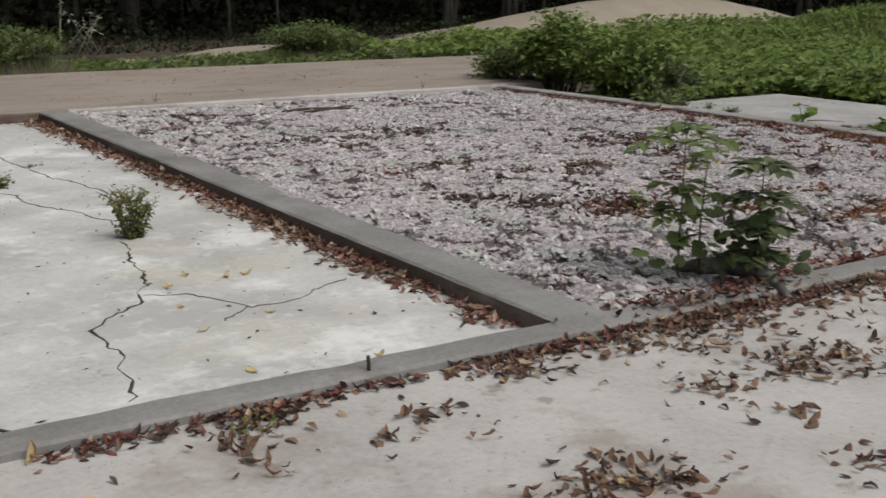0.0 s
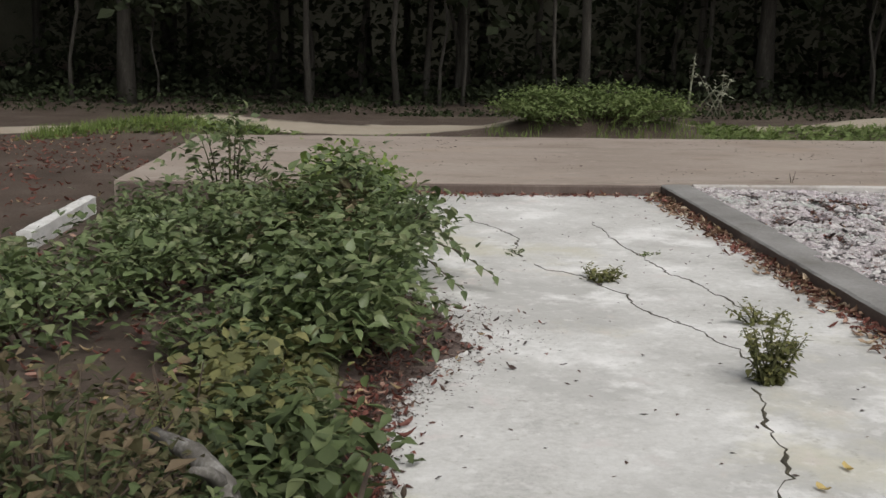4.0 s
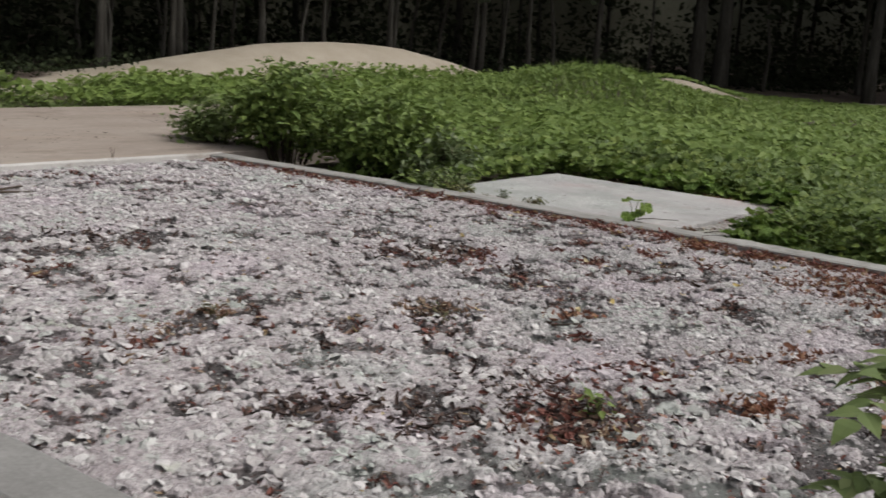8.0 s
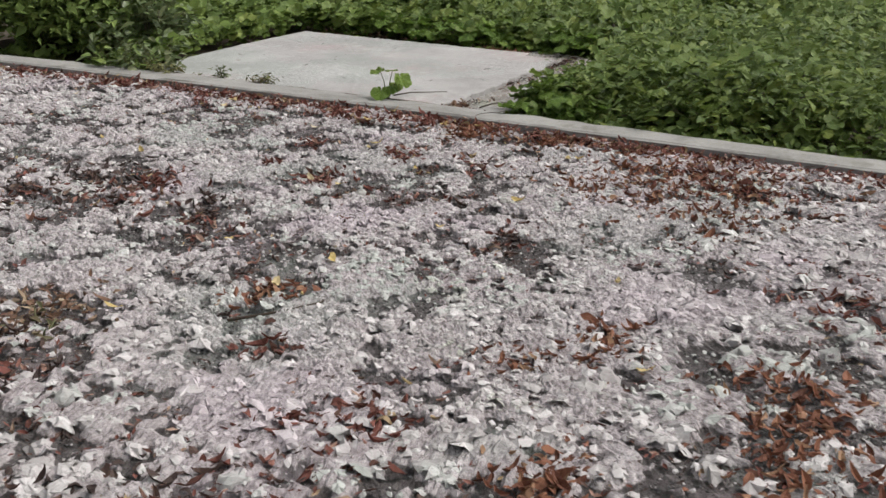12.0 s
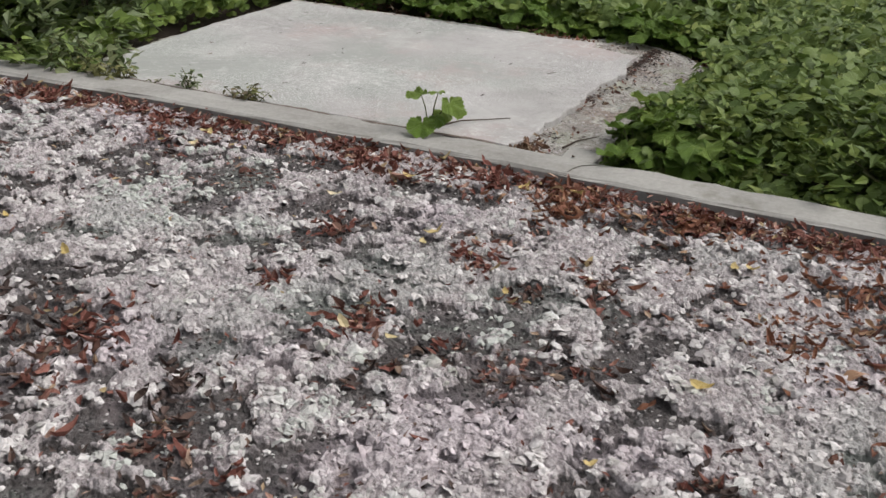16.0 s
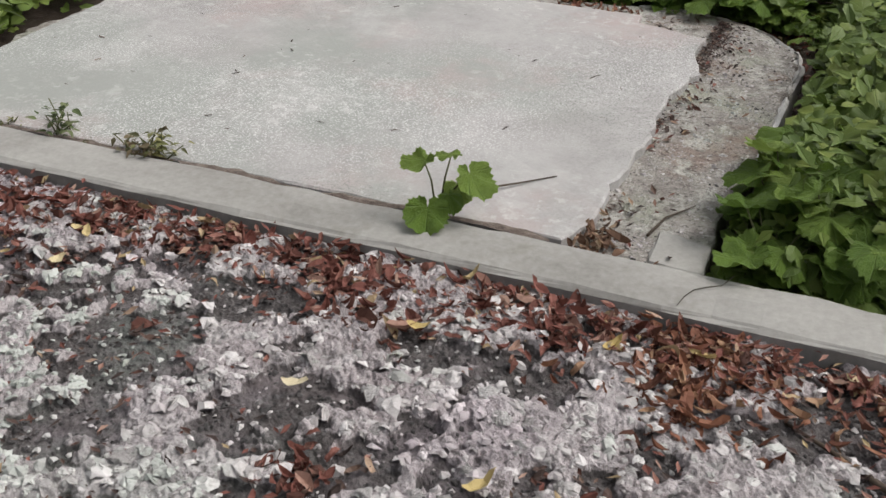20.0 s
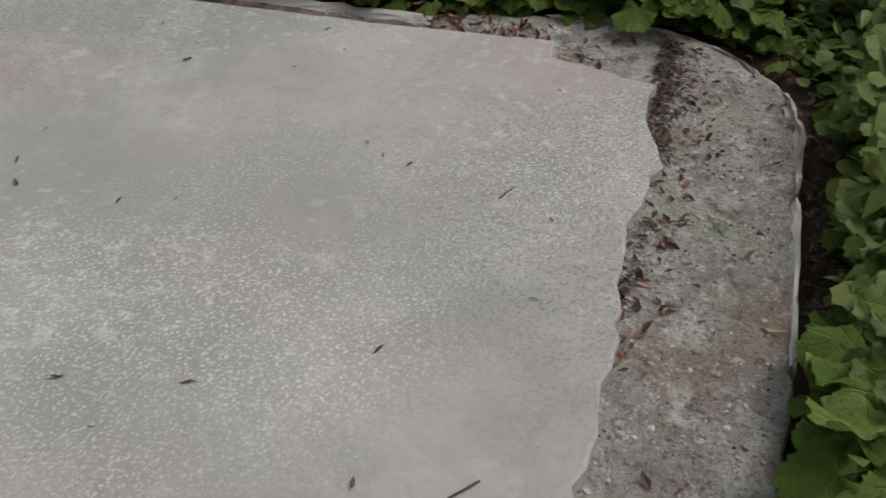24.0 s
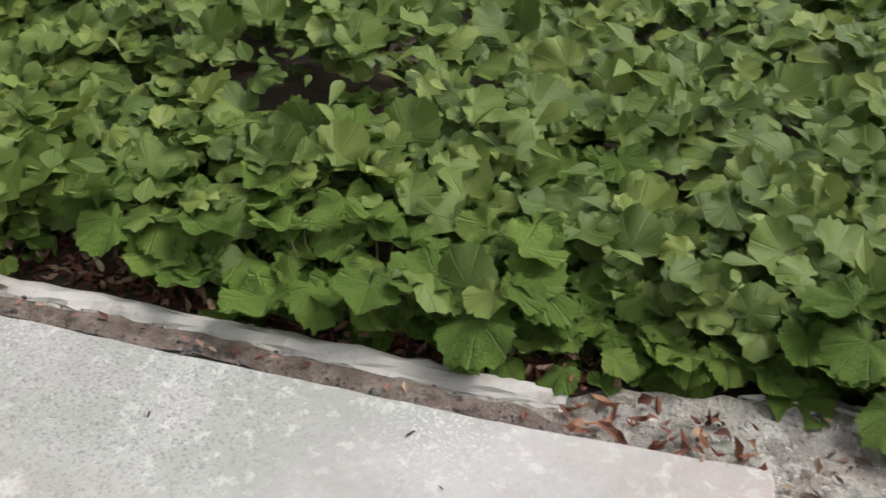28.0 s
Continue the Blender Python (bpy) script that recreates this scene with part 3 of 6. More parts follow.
LITTERS = [litter_leaf(0.12, 0.04, 0.44, 0.0, 1), litter_leaf(0.22, 0.12, 0.4, 0.15, 2), litter_leaf(-0.2, 0.08, 0.48, -0.1, 3), litter_leaf(0.34, 0.2, 0.34, 0.2, 4), litter_leaf(-0.05, -0.08, 0.52, 0.12, 5),
           litter_leaf(0.42, 0.22, 0.36, 0.3, 6), litter_leaf(-0.3, 0.14, 0.42, -0.25, 7), litter_leaf(0.2, 0.24, 0.46, -0.2, 8), litter_leaf(0.08, -0.14, 0.38, 0.3, 9)]
HEARTS = [heart_leaf(28, 0.24, 0.045, 1, 0.075), heart_leaf(28, -0.26, 0.045, 2, 0.06), heart_leaf(28, 0.34, 0.05, 3, 0.08), heart_leaf(28, -0.1, 0.045, 4, 0.085)]
HEARTS_FINE = [heart_leaf(44, 0.24, 0.045, 11, 0.075), heart_leaf(44, -0.26, 0.045, 12, 0.065), heart_leaf(44, 0.32, 0.05, 13, 0.085), heart_leaf(44, -0.1, 0.045, 14, 0.08)]
HEARTS_MID = [heart_leaf(16, 0.18, 0.06, 7, 0.05), heart_leaf(16, -0.2, 0.06, 8, 0.05), heart_leaf(16, 0.05, 0.07, 9, 0.06)]
HEARTS_FAR = [heart_leaf(12, 0.1, 0.0, 5), heart_leaf(12, -0.14, 0.0, 6)]
CHEAP = [(np.array([(-0.4, 0, 0.0), (-0.3, -0.42, 0.08), (0.15, -0.4, 0.05), (0.55, 0, -0.06), (0.15, 0.4, 0.05), (-0.3, 0.42, 0.08)]), [(0, 1, 2, 3), (0, 3, 4, 5)])]
POINTS_FAR = [simple_point(0.55, 0.08, 0.15), simple_point(0.64, 0.05, 0.3), simple_point(0.46, 0.12, 0.05)]
POINTS = [point_leaf(0.5, 0.08, 0.15), point_leaf(0.6, 0.05, 0.3), point_leaf(0.42, 0.12, 0.05)]
CHIPS = [chip(s, 0.14 + 0.05 * (s % 4)) for s in range(1, 17)]


def frill(seed):
    """A ragged plate of lichen crust: flattish uneven middle, frayed rim that curls up or dips in places."""
    r = random.Random(seed)
    n = r.choice((9, 10, 11))
    V = []
    lean = (r.uniform(-0.2, 0.2), r.uniform(-0.2, 0.2))
    for i in range(n):
        t = 2 * math.pi * (i + r.uniform(-0.35, 0.35)) / n
        q = r.uniform(0.3, 0.66)
        x, y = q * math.cos(t), q * math.sin(t)
        V.append((x, y, r.choice((-0.2, -0.14, -0.06, 0.05, 0.17)) + x * lean[0] + y * lean[1]))
    for i in range(5):
        t = 1.257 * i + r.uniform(-0.3, 0.3)
        x, y = 0.27 * math.cos(t), 0.27 * math.sin(t)
        V.append((x, y, r.uniform(0.08, 0.2) + x * lean[0] + y * lean[1]))
    V.append((0.0, 0.0, r.uniform(0.02, 0.24)))
    F = [(n + 5, n + k, n + (k + 1) % 5) for k in range(5)]
    for i in range(n):
        j = (i + 1) % n
        p, q = n + int(5 * i / n), n + int(5 * j / n)
        F.append((i, j, p))
        if p != q:
            F.append((j, q, p))
    return np.array(V), F


FRILLS = [frill(s) for s in range(20)]


def crumb(seed):
    r = random.Random(seed)
    V = [(r.uniform(0.3, 0.6) * math.cos(t), r.uniform(0.3, 0.6) * math.sin(t), -0.05) for t in (0.2, 1.4, 2.9, 4.1, 5.2)]
    V += [(r.uniform(-0.2, 0.2), r.uniform(-0.2, 0.2), r.uniform(0.15, 0.35))]
    return np.array(V), [(i, (i + 1) % 5, 5) for i in range(5)]


BITS = [(np.array([(-0.5, 0, z0), (-0.1, -0.2, 0.12), (0.5, 0.04, z1), (0.05, 0.22, 0.1), (0, 0, 0.02)]), [(0, 1, 4), (1, 2, 4), (2, 3, 4), (3, 0, 4)]) for z0, z1 in ((0.0, 0.05), (0.12, -0.03), (0.02, 0.2))]
CRUMBS = [crumb(s) for s in range(6)]


# ---- the lie of the land ----
def hump(x, y, cx, cy, rx, ry, h):
    return h * np.exp(-((x - cx) / rx) ** 2 - ((y - cy) / ry) ** 2)


def ground_z(x, y):
    x, y = np.asarray(x, float), np.asarray(y, float)
    z = -0.15 + 0.05 * (fnoise(x, y, 2.5, 3) - 0.5)
    z = z + 0.05 * np.clip((x - 9.9) / 0.3, 0, 1)
    far = np.clip((y - 16.9) / 1.2, 0, 1)
    right = np.clip((x - 12.5) / 2, 0, 1)
    z = z + np.maximum(far, right) * 0.1 * (fnoise(x, y, 4, 9) - 0.3)
    z = z + hump(x, y, 3.7, 18.6, 1.5, 0.9, 0.42) + hump(x, y, 7.5, 18.6, 2.0, 0.9, 0.12) + hump(x, y, 9.9, 18.6, 0.8, 0.9, 0.42)
    z = z + hump(x, y, 13.2, 18.6, 1.6, 0.8, 0.28) + hump(x, y, -2.6, 17.6, 1.3, 0.8, 0.25)
    ridge = np.interp(x, [12.5, 15, 16.5, 18, 19.7, 21.5, 23, 24.5, 26, 27.7, 29], [0, 0.2, 0.4, 0.63, 0.87, 0.98, 0.97, 0.85, 0.62, 0.25, 0])
    z = z + ridge * np.exp(-((y - 22.5) / 1.7) ** 2)
    z = z + hump(x, y, 8.9, 19.8, 1.2, 0.7, 0.2) + hump(x, y, -2.2, 19.8, 1.5, 0.7, 0.2)
    z = z + hump(x, y, 22, 15.2, 3.0, 1.9, 0.75) + hump(x, y, 29.8, 17.5, 2.6, 1.6, 0.55) + hump(x, y, 32, 9.3, 3.0, 2.0, 0.72) + hump(x, y, 39, 8.0, 6, 1.8, 0.42)
    return z


def sand_mask(x, y):
    x, y = np.asarray(x, float), np.asarray(y, float)
    trail = np.interp(x, [-40, -6, -3, 2, 10, 11.5, 13, 15, 20, 27, 29, 32, 36, 44, 60], [16, 18.2, 18.9, 19.2, 19.6, 19.7, 20.6, 22.0, 22.4, 22.3, 20.6, 17.4, 14.8, 13.8, 13.0])
    half = np.interp(x, [-40, -1, 3, 12, 15, 18, 25, 28, 31, 60], [0.5, 0.6, 1.0, 1.1, 1.2, 1.9, 1.9, 1.2, 0.7, 0.7])
    m = np.clip(1.2 - np.abs(y - trail) / half * 0.75, 0, 1)
    m = np.maximum(m, np.clip(1.3 - ((x - 29.5) / 2.2) ** 2 - ((y - 16.3) / 1.3) ** 2, 0, 1))
    path2 = np.interp(x, [26, 33, 37, 46, 60], [1.5, 5.7, 7.4, 10, 12.5])
    return np.maximum(m, np.where(x > 26, np.clip(1.2 - np.abs(y - path2) / 1.1 * 0.75, 0, 1), 0))


def ground_sheet():
    xs = np.r_[-600, -250, -110, -60, -38, np.arange(-28, 62, 0.4), 75, 110, 250, 600]
    ys = np.r_[-600, -250, -110, -50, -25, np.arange(-12, 46, 0.4), 60, 110, 250, 600]
    X, Y = np.meshgrid(xs, ys, indexing="ij")
    Z = ground_z(X, Y)
    # the ground is dug out under the slabs
    under = ((X > -2.2) & (X < 13.7) & (Y > 11.7) & (Y < 17)) | ((X > -0.1) & (X < 12.4) & (Y > 2.5) & (Y < 12.5) & (X < 9.9)) | ((Y < 3.3) & (X > -9.5) & (X < 10.0) & (Y > -8.5))
    under |= (X > 9.6) & (X < 11.9) & (Y > 6.75) & (Y < 9.3)
    Z = np.where(under, -0.34, Z)
    nx, ny = len(xs), len(ys)
    i, j = np.meshgrid(np.arange(nx - 1), np.arange(ny - 1), indexing="ij")
    a = (i * ny + j).ravel()
    quads = np.stack([a, a + ny, a + ny + 1, a + 1], 1)
    me = raw_mesh("ground", np.stack([X, Y, Z], -1).reshape(-1, 3), quads.ravel(), np.full(len(quads), 4), M_GROUND, True)
    at = me.attributes.new("sand", 'FLOAT', 'POINT')
    at.data.foreach_set("value", sand_mask(X, Y).astype(np.float32).ravel())
    return structure("ground", me, M_GROUND, "brown soil with dead leaves, sandy trails and low humps", "ground")


ground_sheet()

def kerb_x(y):
    """The middle line of the eastern kerb, which bows inwards a little."""
    return np.interp(y, [2.9, 6.3, 8.5, 10, 12.2], [9.83, 9.81, 9.735, 9.62, 9.42])


# ---- the foundations: slabs, walls and kerbs ----
PAD = structure("pavement_pad", slab_poly([(-2.06, 12.14), (13.6, 12.14), (13.6, 16.95), (-1.98, 16.85)], -0.32, 0.0, 3, 0.008, 0.25), M_PAD,
                "tan dusty old concrete pad with dirt stains", "pavement")
PATH_SLAB = structure("pavement_path", slab_poly([(-9, -8), (9.9, -8), (9.9, 2.98), (-9, 2.98)], -0.3, -0.04, 4, 0.006, 0.3), M_PATH,
                      "grey concrete walkway littered with dead leaves", "pavement")
SLAB = structure("floor_slab", slab_poly([(0.32, 3.06), (3.27, 3.06), (3.27, 12.18), (0.32, 12.18)], -0.3, -0.1, 5, 0.006, 0.2), M_SLAB,
                 "pale cracked concrete floor slab with weeds in its cracks", "floor")
structure("wall_partition", worn_bar((3.375, 3.1), (3.375, 12.16), 0.3, -0.3, 0.0, 11, dark_sides=True), M_FRONT, "low dark weathered concrete wall between slab and gravel bed", "low wall")
structure("wall_front", worn_bar((-2.1, 3.06), (9.93, 3.02), 0.185, -0.3, 0.003, 12), M_FRONT, "low grey concrete wall along the walkway", "low wall")
structure("kerb_east", worn_bar((9.83, 2.92), (9.4, 12.16), 0.225, -0.3, 0.0, 13, 0.008, way=lambda f: (kerb_x(2.92 + 9.24 * f), 2.92 + 9.24 * f), dark_sides=True), M_KERB, "pale grey concrete kerb with chipped edges", "kerb")
structure("wall_mossy", worn_bar((0.21, 3.13), (0.21, 12.14), 0.2, -0.3, 0.0, 14, 0.012), M_MOSS, "low mossy concrete wall beside the weeds", "low wall")
structure("wall_west", worn_bar((-2.1, 3.13), (-2.1, 9.3), 0.16, -0.3, -0.02, 15, 0.01), M_MOSS, "low overgrown concrete wall at the weedy cell", "low wall")
structure("wall_west_white", worn_bar((-2.07, 9.4), (-2.04, 11.15), 0.11, -0.3, 0.0, 16, 0.01), M_WHITE, "low concrete wall with chalky white paint", "low wall")
structure("wall_far", worn_bar((-2.0, 12.1), (3.2, 12.1), 0.07, -0.3, -0.006, 17, 0.004), M_WALL, "dark brown edge of the concrete pad", "low wall")
structure("trim_far_kerb", worn_bar((3.53, 12.1), (9.5, 12.1), 0.07, -0.3, 0.009, 18, 0.005), M_PATH, "thin pale concrete lip at the gravel bed", "kerb")

# the side faces of these two take a second material, darker than the top
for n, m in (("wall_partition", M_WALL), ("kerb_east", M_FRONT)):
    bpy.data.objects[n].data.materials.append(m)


def bed_z(x, y):
    x, y = np.asarray(x, float), np.asarray(y, float)
    edge = np.clip((x - 3.4) / 1.5, 0, 1)
    return -0.04 - 0.03 * edge + 0.03 * (fnoise(x, y, 0.5, 21) - 0.5) + 0.012 * (vnoise(x, y, 0.09, 25) - 0.5)


# places where the crust is gone and dark gravel lies bare: x, y, radius
BARE_EAST = [(7.84, 7.38, 0.15), (8.6, 6.83, 0.14), (8.83, 7.14, 0.11), (8.89, 7.41, 0.09), (8.25, 6.86, 0.12), (7.86, 6.99, 0.1), (8.69, 7.72, 0.1), (9.28, 6.02, 0.11), (8.7, 6.11, 0.09), (8.35, 5.89, 0.11),
             (8.65, 6.43, 0.08), (7.58, 7.14, 0.12), (8.99, 7.67, 0.1), (9.31, 6.87, 0.08), (8.26, 7.59, 0.06), (9.16, 7.74, 0.09), (9.21, 7.37, 0.06), (9.39, 6.9, 0.08), (8.09, 6.51, 0.12)]
BARE_WEST = [(6.46, 5.0, 0.09), (5.75, 4.16, 0.13), (6.11, 3.78, 0.13), (7.19, 4.01, 0.1), (6.24, 4.13, 0.12), (7.91, 4.68, 0.12), (5.88, 4.94, 0.1), (7.04, 5.41, 0.09), (7.8, 5.41, 0.18), (5.56, 4.86, 0.12),
             (7.54, 6.77, 0.12), (6.58, 5.09, 0.09), (5.0, 5.4, 0.2), (5.1, 8.3, 0.35), (4.5, 9.4, 0.3), (6.2, 9.0, 0.3)]


def crust_at(x, y):
    """How much of the pale crust is left on the gravel, from 0 to 1."""
    c = 0.5 * fnoise(x, y, 0.17, 61) + 0.28 * fnoise(x, y, 0.7, 66) + 0.42 * (fnoise(x, y, 0.06, 69) - 0.3)
    for px, py, r in BARE_EAST + BARE_WEST:
        c = c - 0.18 * np.exp(-((x - px) ** 2 + 1.6 * (y - py) ** 2) / (0.8 * r) ** 2)
    return np.clip((c - CRUST_LEVEL) / 0.075, 0, 1)


CRUST_LEVEL = 0.388


def bed_floor():
    xs = np.r_[np.arange(3.42, 6.3, 0.026), np.arange(6.3, 9.76, 0.0095)]
    ys = np.r_[np.arange(3.06, 4.6, 0.022), np.arange(4.6, 8.7, 0.0095), np.arange(8.7, 12.12, 0.03)]
    X, Y = np.meshgrid(xs, ys, indexing="ij")
    X = 3.42 + (X - 3.42) * (kerb_x(Y) - 0.02 - 3.42) / (xs[-1] - 3.42)
    C = crust_at(X, Y)
    lump = 1 - np.abs(2 * vnoise(X, Y, 0.045, 71) - 1)
    ridge = 1 - np.abs(2 * vnoise(X, Y, 0.021, 72) - 1)
    Z = bed_z(X, Y) + C * (0.012 + 0.018 * lump * vnoise(X, Y, 0.16, 73) + 0.011 * ridge) + (0.004 + 0.004 * C) * np.random.default_rng(5).random(X.shape)
    nx, ny = len(xs), len(ys)
    i, j = np.meshgrid(np.arange(nx - 1), np.arange(ny - 1), indexing="ij")
    a = (i * ny + j).ravel()
    quads = np.stack([a, a + ny, a + ny + 1, a + 1], 1)
    me = raw_mesh("floor_gravel", np.stack([X, Y, Z], -1).reshape(-1, 3), quads.ravel(), np.full(len(quads), 4), M_BED, False)
    at = me.attributes.new("crust", 'FLOAT', 'POINT')
    at.data.foreach_set("value", C.astype(np.float32).ravel())
    return structure("floor_gravel", me, M_BED, "dark gravel bed covered with pale lichen crust", "gravel")


BED = bed_floor()

# the stoop: a smooth slab broken along one side, on a rougher base
structure("pavement_stoop_base", slab_poly([(9.925, 6.6, 0.5), (10.85, 6.602, 0.4), (11.5, 6.605, 0.7), (11.85, 6.6, 0.7), (12.06, 6.67, 0.7), (12.22, 6.82, 0.7), (12.31, 6.98, 0.7), (12.36, 7.17, 0.7), (12.33, 7.35, 0.7), (12.27, 7.5, 0.8), (12.16, 7.8), (12.14, 9.56), (10.2, 9.52), (9.815, 9.35)],
          -0.3, -0.05, 31, 0.022, 0.04), M_BASE, "rough exposed concrete base with moss and grit", "pavement")
STOOP = structure("pavement_stoop", slab_poly([(9.935, 6.98, 0.4), (10.12, 6.93, 1.3), (10.95, 6.98, 1.3), (11.4, 6.965, 1.2), (11.88, 7.0, 0.7), (11.965, 7.315, 0.1), (12.075, 7.33, 0.1), (12.04, 7.76, 0.2), (12.0, 9.46, 0.3),
          (11.2, 9.46, 0.3), (10.35, 9.4, 0.3), (9.84, 9.22, 0.3)], -0.07, -0.013, 32, 0.009, 0.045, 0.006), M_STOOP, "smooth grey concrete slab with a broken edge", "pavement")
structure("trim_stoop_lip", worn_bar((12.18, 7.74), (12.13, 9.55), 0.075, -0.25, -0.038, 33, 0.012, 0.05), M_PATH, "thin pale concrete lip along the slab", "kerb")
structure("trim_base_fin", worn_bar((10.82, 6.6), (11.46, 6.603), 0.028, -0.25, -0.05, 34, 0.007, 0.06), M_WHITE, "thin pale mortar fin along the base", "trim")
RIM = [(11.5, 6.61), (11.78, 6.6), (11.98, 6.64), (12.14, 6.75), (12.25, 6.88), (12.32, 7.05), (12.34, 7.22), (12.31, 7.4)]


def rim_way(f):
    """The outer edge of the base round its back corner."""
    q = f * (len(RIM) - 1)
    i = min(int(q), len(RIM) - 2)
    return (RIM[i][0] + (RIM[i + 1][0] - RIM[i][0]) * (q - i), RIM[i][1] + (RIM[i + 1][1] - RIM[i][1]) * (q - i))


structure("trim_base_rim", worn_bar(RIM[0], RIM[-1], 0.04, -0.25, -0.046, 36, 0.016, 0.03, way=rim_way), M_PATH, "thin broken pale mortar rim round the base", "trim")
structure("trim_base_corner", slab_poly([(9.96, 6.58), (10.14, 6.6), (10.16, 6.76), (9.97, 6.74)], -0.072, -0.04, 35, 0.008, 0.05), M_KERB, "pale broken concrete corner piece", "trim")


def crack(points, width, seed, z=-0.0995, stray=0.012, rag=1.0):
    """Dirt-filled crack with a wandering line over the slab."""
    r = random.Random(seed)
    line = []
    jx = jy = 0.0
    for a, b in zip(points, points[1:]):
        n = max(2, int(math.dist(a, b) / 0.04))
        for i in range(n):
            f = i / n
            jx, jy = 0.65 * jx + r.gauss(0, stray), 0.65 * jy + r.gauss(0, stray)
            line.append((a[0] + (b[0] - a[0]) * f + jx, a[1] + (b[1] - a[1]) * f + jy))
    line.append(points[-1])
    bm = bmesh.new()
    prev = None
    for i, p in enumerate(line):
        q = line[min(i + 1, len(line) - 1)]
        o = line[max(i - 1, 0)]
        d = Vector((q[0] - o[0], q[1] - o[1], 0)).normalized()
        s = Vector((-d.y, d.x, 0)) * width * (0.8 + 0.4 * rag * math.sin(0.55 * i + seed)) * (1 + rag * r.uniform(-0.6, 0.2)) * (0.3 if i in (0, len(line) - 1) else 1)
        c = Vector((p[0], p[1], z))
        now = (bm.verts.new(c - s), bm.verts.new(c + Vector((0, 0, 0.003))), bm.verts.new(c + s))
        if prev:
            bm.faces.new((prev[0], now[0], now[1], prev[1]))
            bm.faces.new((prev[1], now[1], now[2], prev[2]))
        prev = now
    bmesh.ops.recalc_face_normals(bm, faces=bm.faces)
    return bm


for k, (line, w) in enumerate([
    ([(2.2, 6.05), (2.12, 5.8), (2.04, 5.3), (1.96, 5.0), (1.83, 4.68), (1.68, 4.58), (1.52, 4.38), (1.51, 4.18), (1.53, 3.95)], 0.011),
    ([(1.53, 3.95), (1.47, 3.82), (1.46, 3.68), (1.37, 3.42)], 0.007),
    ([(1.91, 4.83), (2.1, 4.74), (2.2, 4.56), (2.27, 4.37), (2.55, 4.36), (2.95, 4.6)], 0.006),
    ([(2.27, 4.37), (2.09, 4.2)], 0.005),
    ([(1.24, 10.54), (1.32, 10.38), (1.49, 10.0), (1.56, 9.77), (1.44, 9.21), (1.49, 9.02)], 0.011),
    ([(1.54, 8.75), (1.6, 8.56), (1.72, 8.48), (1.87, 8.31)], 0.007),
    ([(1.88, 8.25), (1.93, 8.0), (1.97, 7.8), (2.01, 7.48), (2.1, 7.3)], 0.010),
    ([(2.1, 7.3), (2.21, 7.05), (2.25, 6.85), (2.31, 6.7), (2.3, 6.4)], 0.006),
    ([(2.24, 10.41), (2.26, 10.09), (2.29, 9.47), (2.36, 9.09), (2.38, 8.72), (2.41, 8.43)], 0.007),
    ([(2.41, 8.43), (2.53, 8.12), (2.6, 7.74), (2.61, 7.43), (2.53, 7.08), (2.38, 6.6), (2.24, 6.1)], 0.009),
]):
    part("crack", crack(line, w, 40 + k), M_CRACK, SLAB, "dark dirt-filled crack")
part("crack", crack([(9.92, 6.5), (9.86, 6.52), (9.8, 6.58), (9.7, 6.6)], 0.0012, 50, 0.0035, 0.003), M_CRACK, bpy.data.objects["kerb_east"])
for y0, y1 in ((7.0, 8.2), (8.2, 9.3)):
    part("joint", crack([(kerb_x(y0) + 0.125, y0), (kerb_x((y0 + y1) / 2) + 0.125, (y0 + y1) / 2), (kerb_x(y1) + 0.125, y1)], 0.02, int(y0 * 9), -0.012, 0.006, 0.5), M_JOINT, STOOP, "dirt-filled joint along the kerb")
part("joint", crack([(12.085, 7.76), (12.08, 8.6), (12.06, 9.45)], 0.045, 77, -0.0405, 0.004, 0.2), M_JOINT, STOOP, "dirt-filled joint along the lip")


# ---- the crust on the gravel bed ----
def bed_places(n, seed):
    g = np.random.default_rng(seed)
    x, y = g.uniform(3.54, 9.7, n), g.uniform(3.16, 12.05, n)
    k = x < kerb_x(y) - 0.13
    return x[k], y[k]


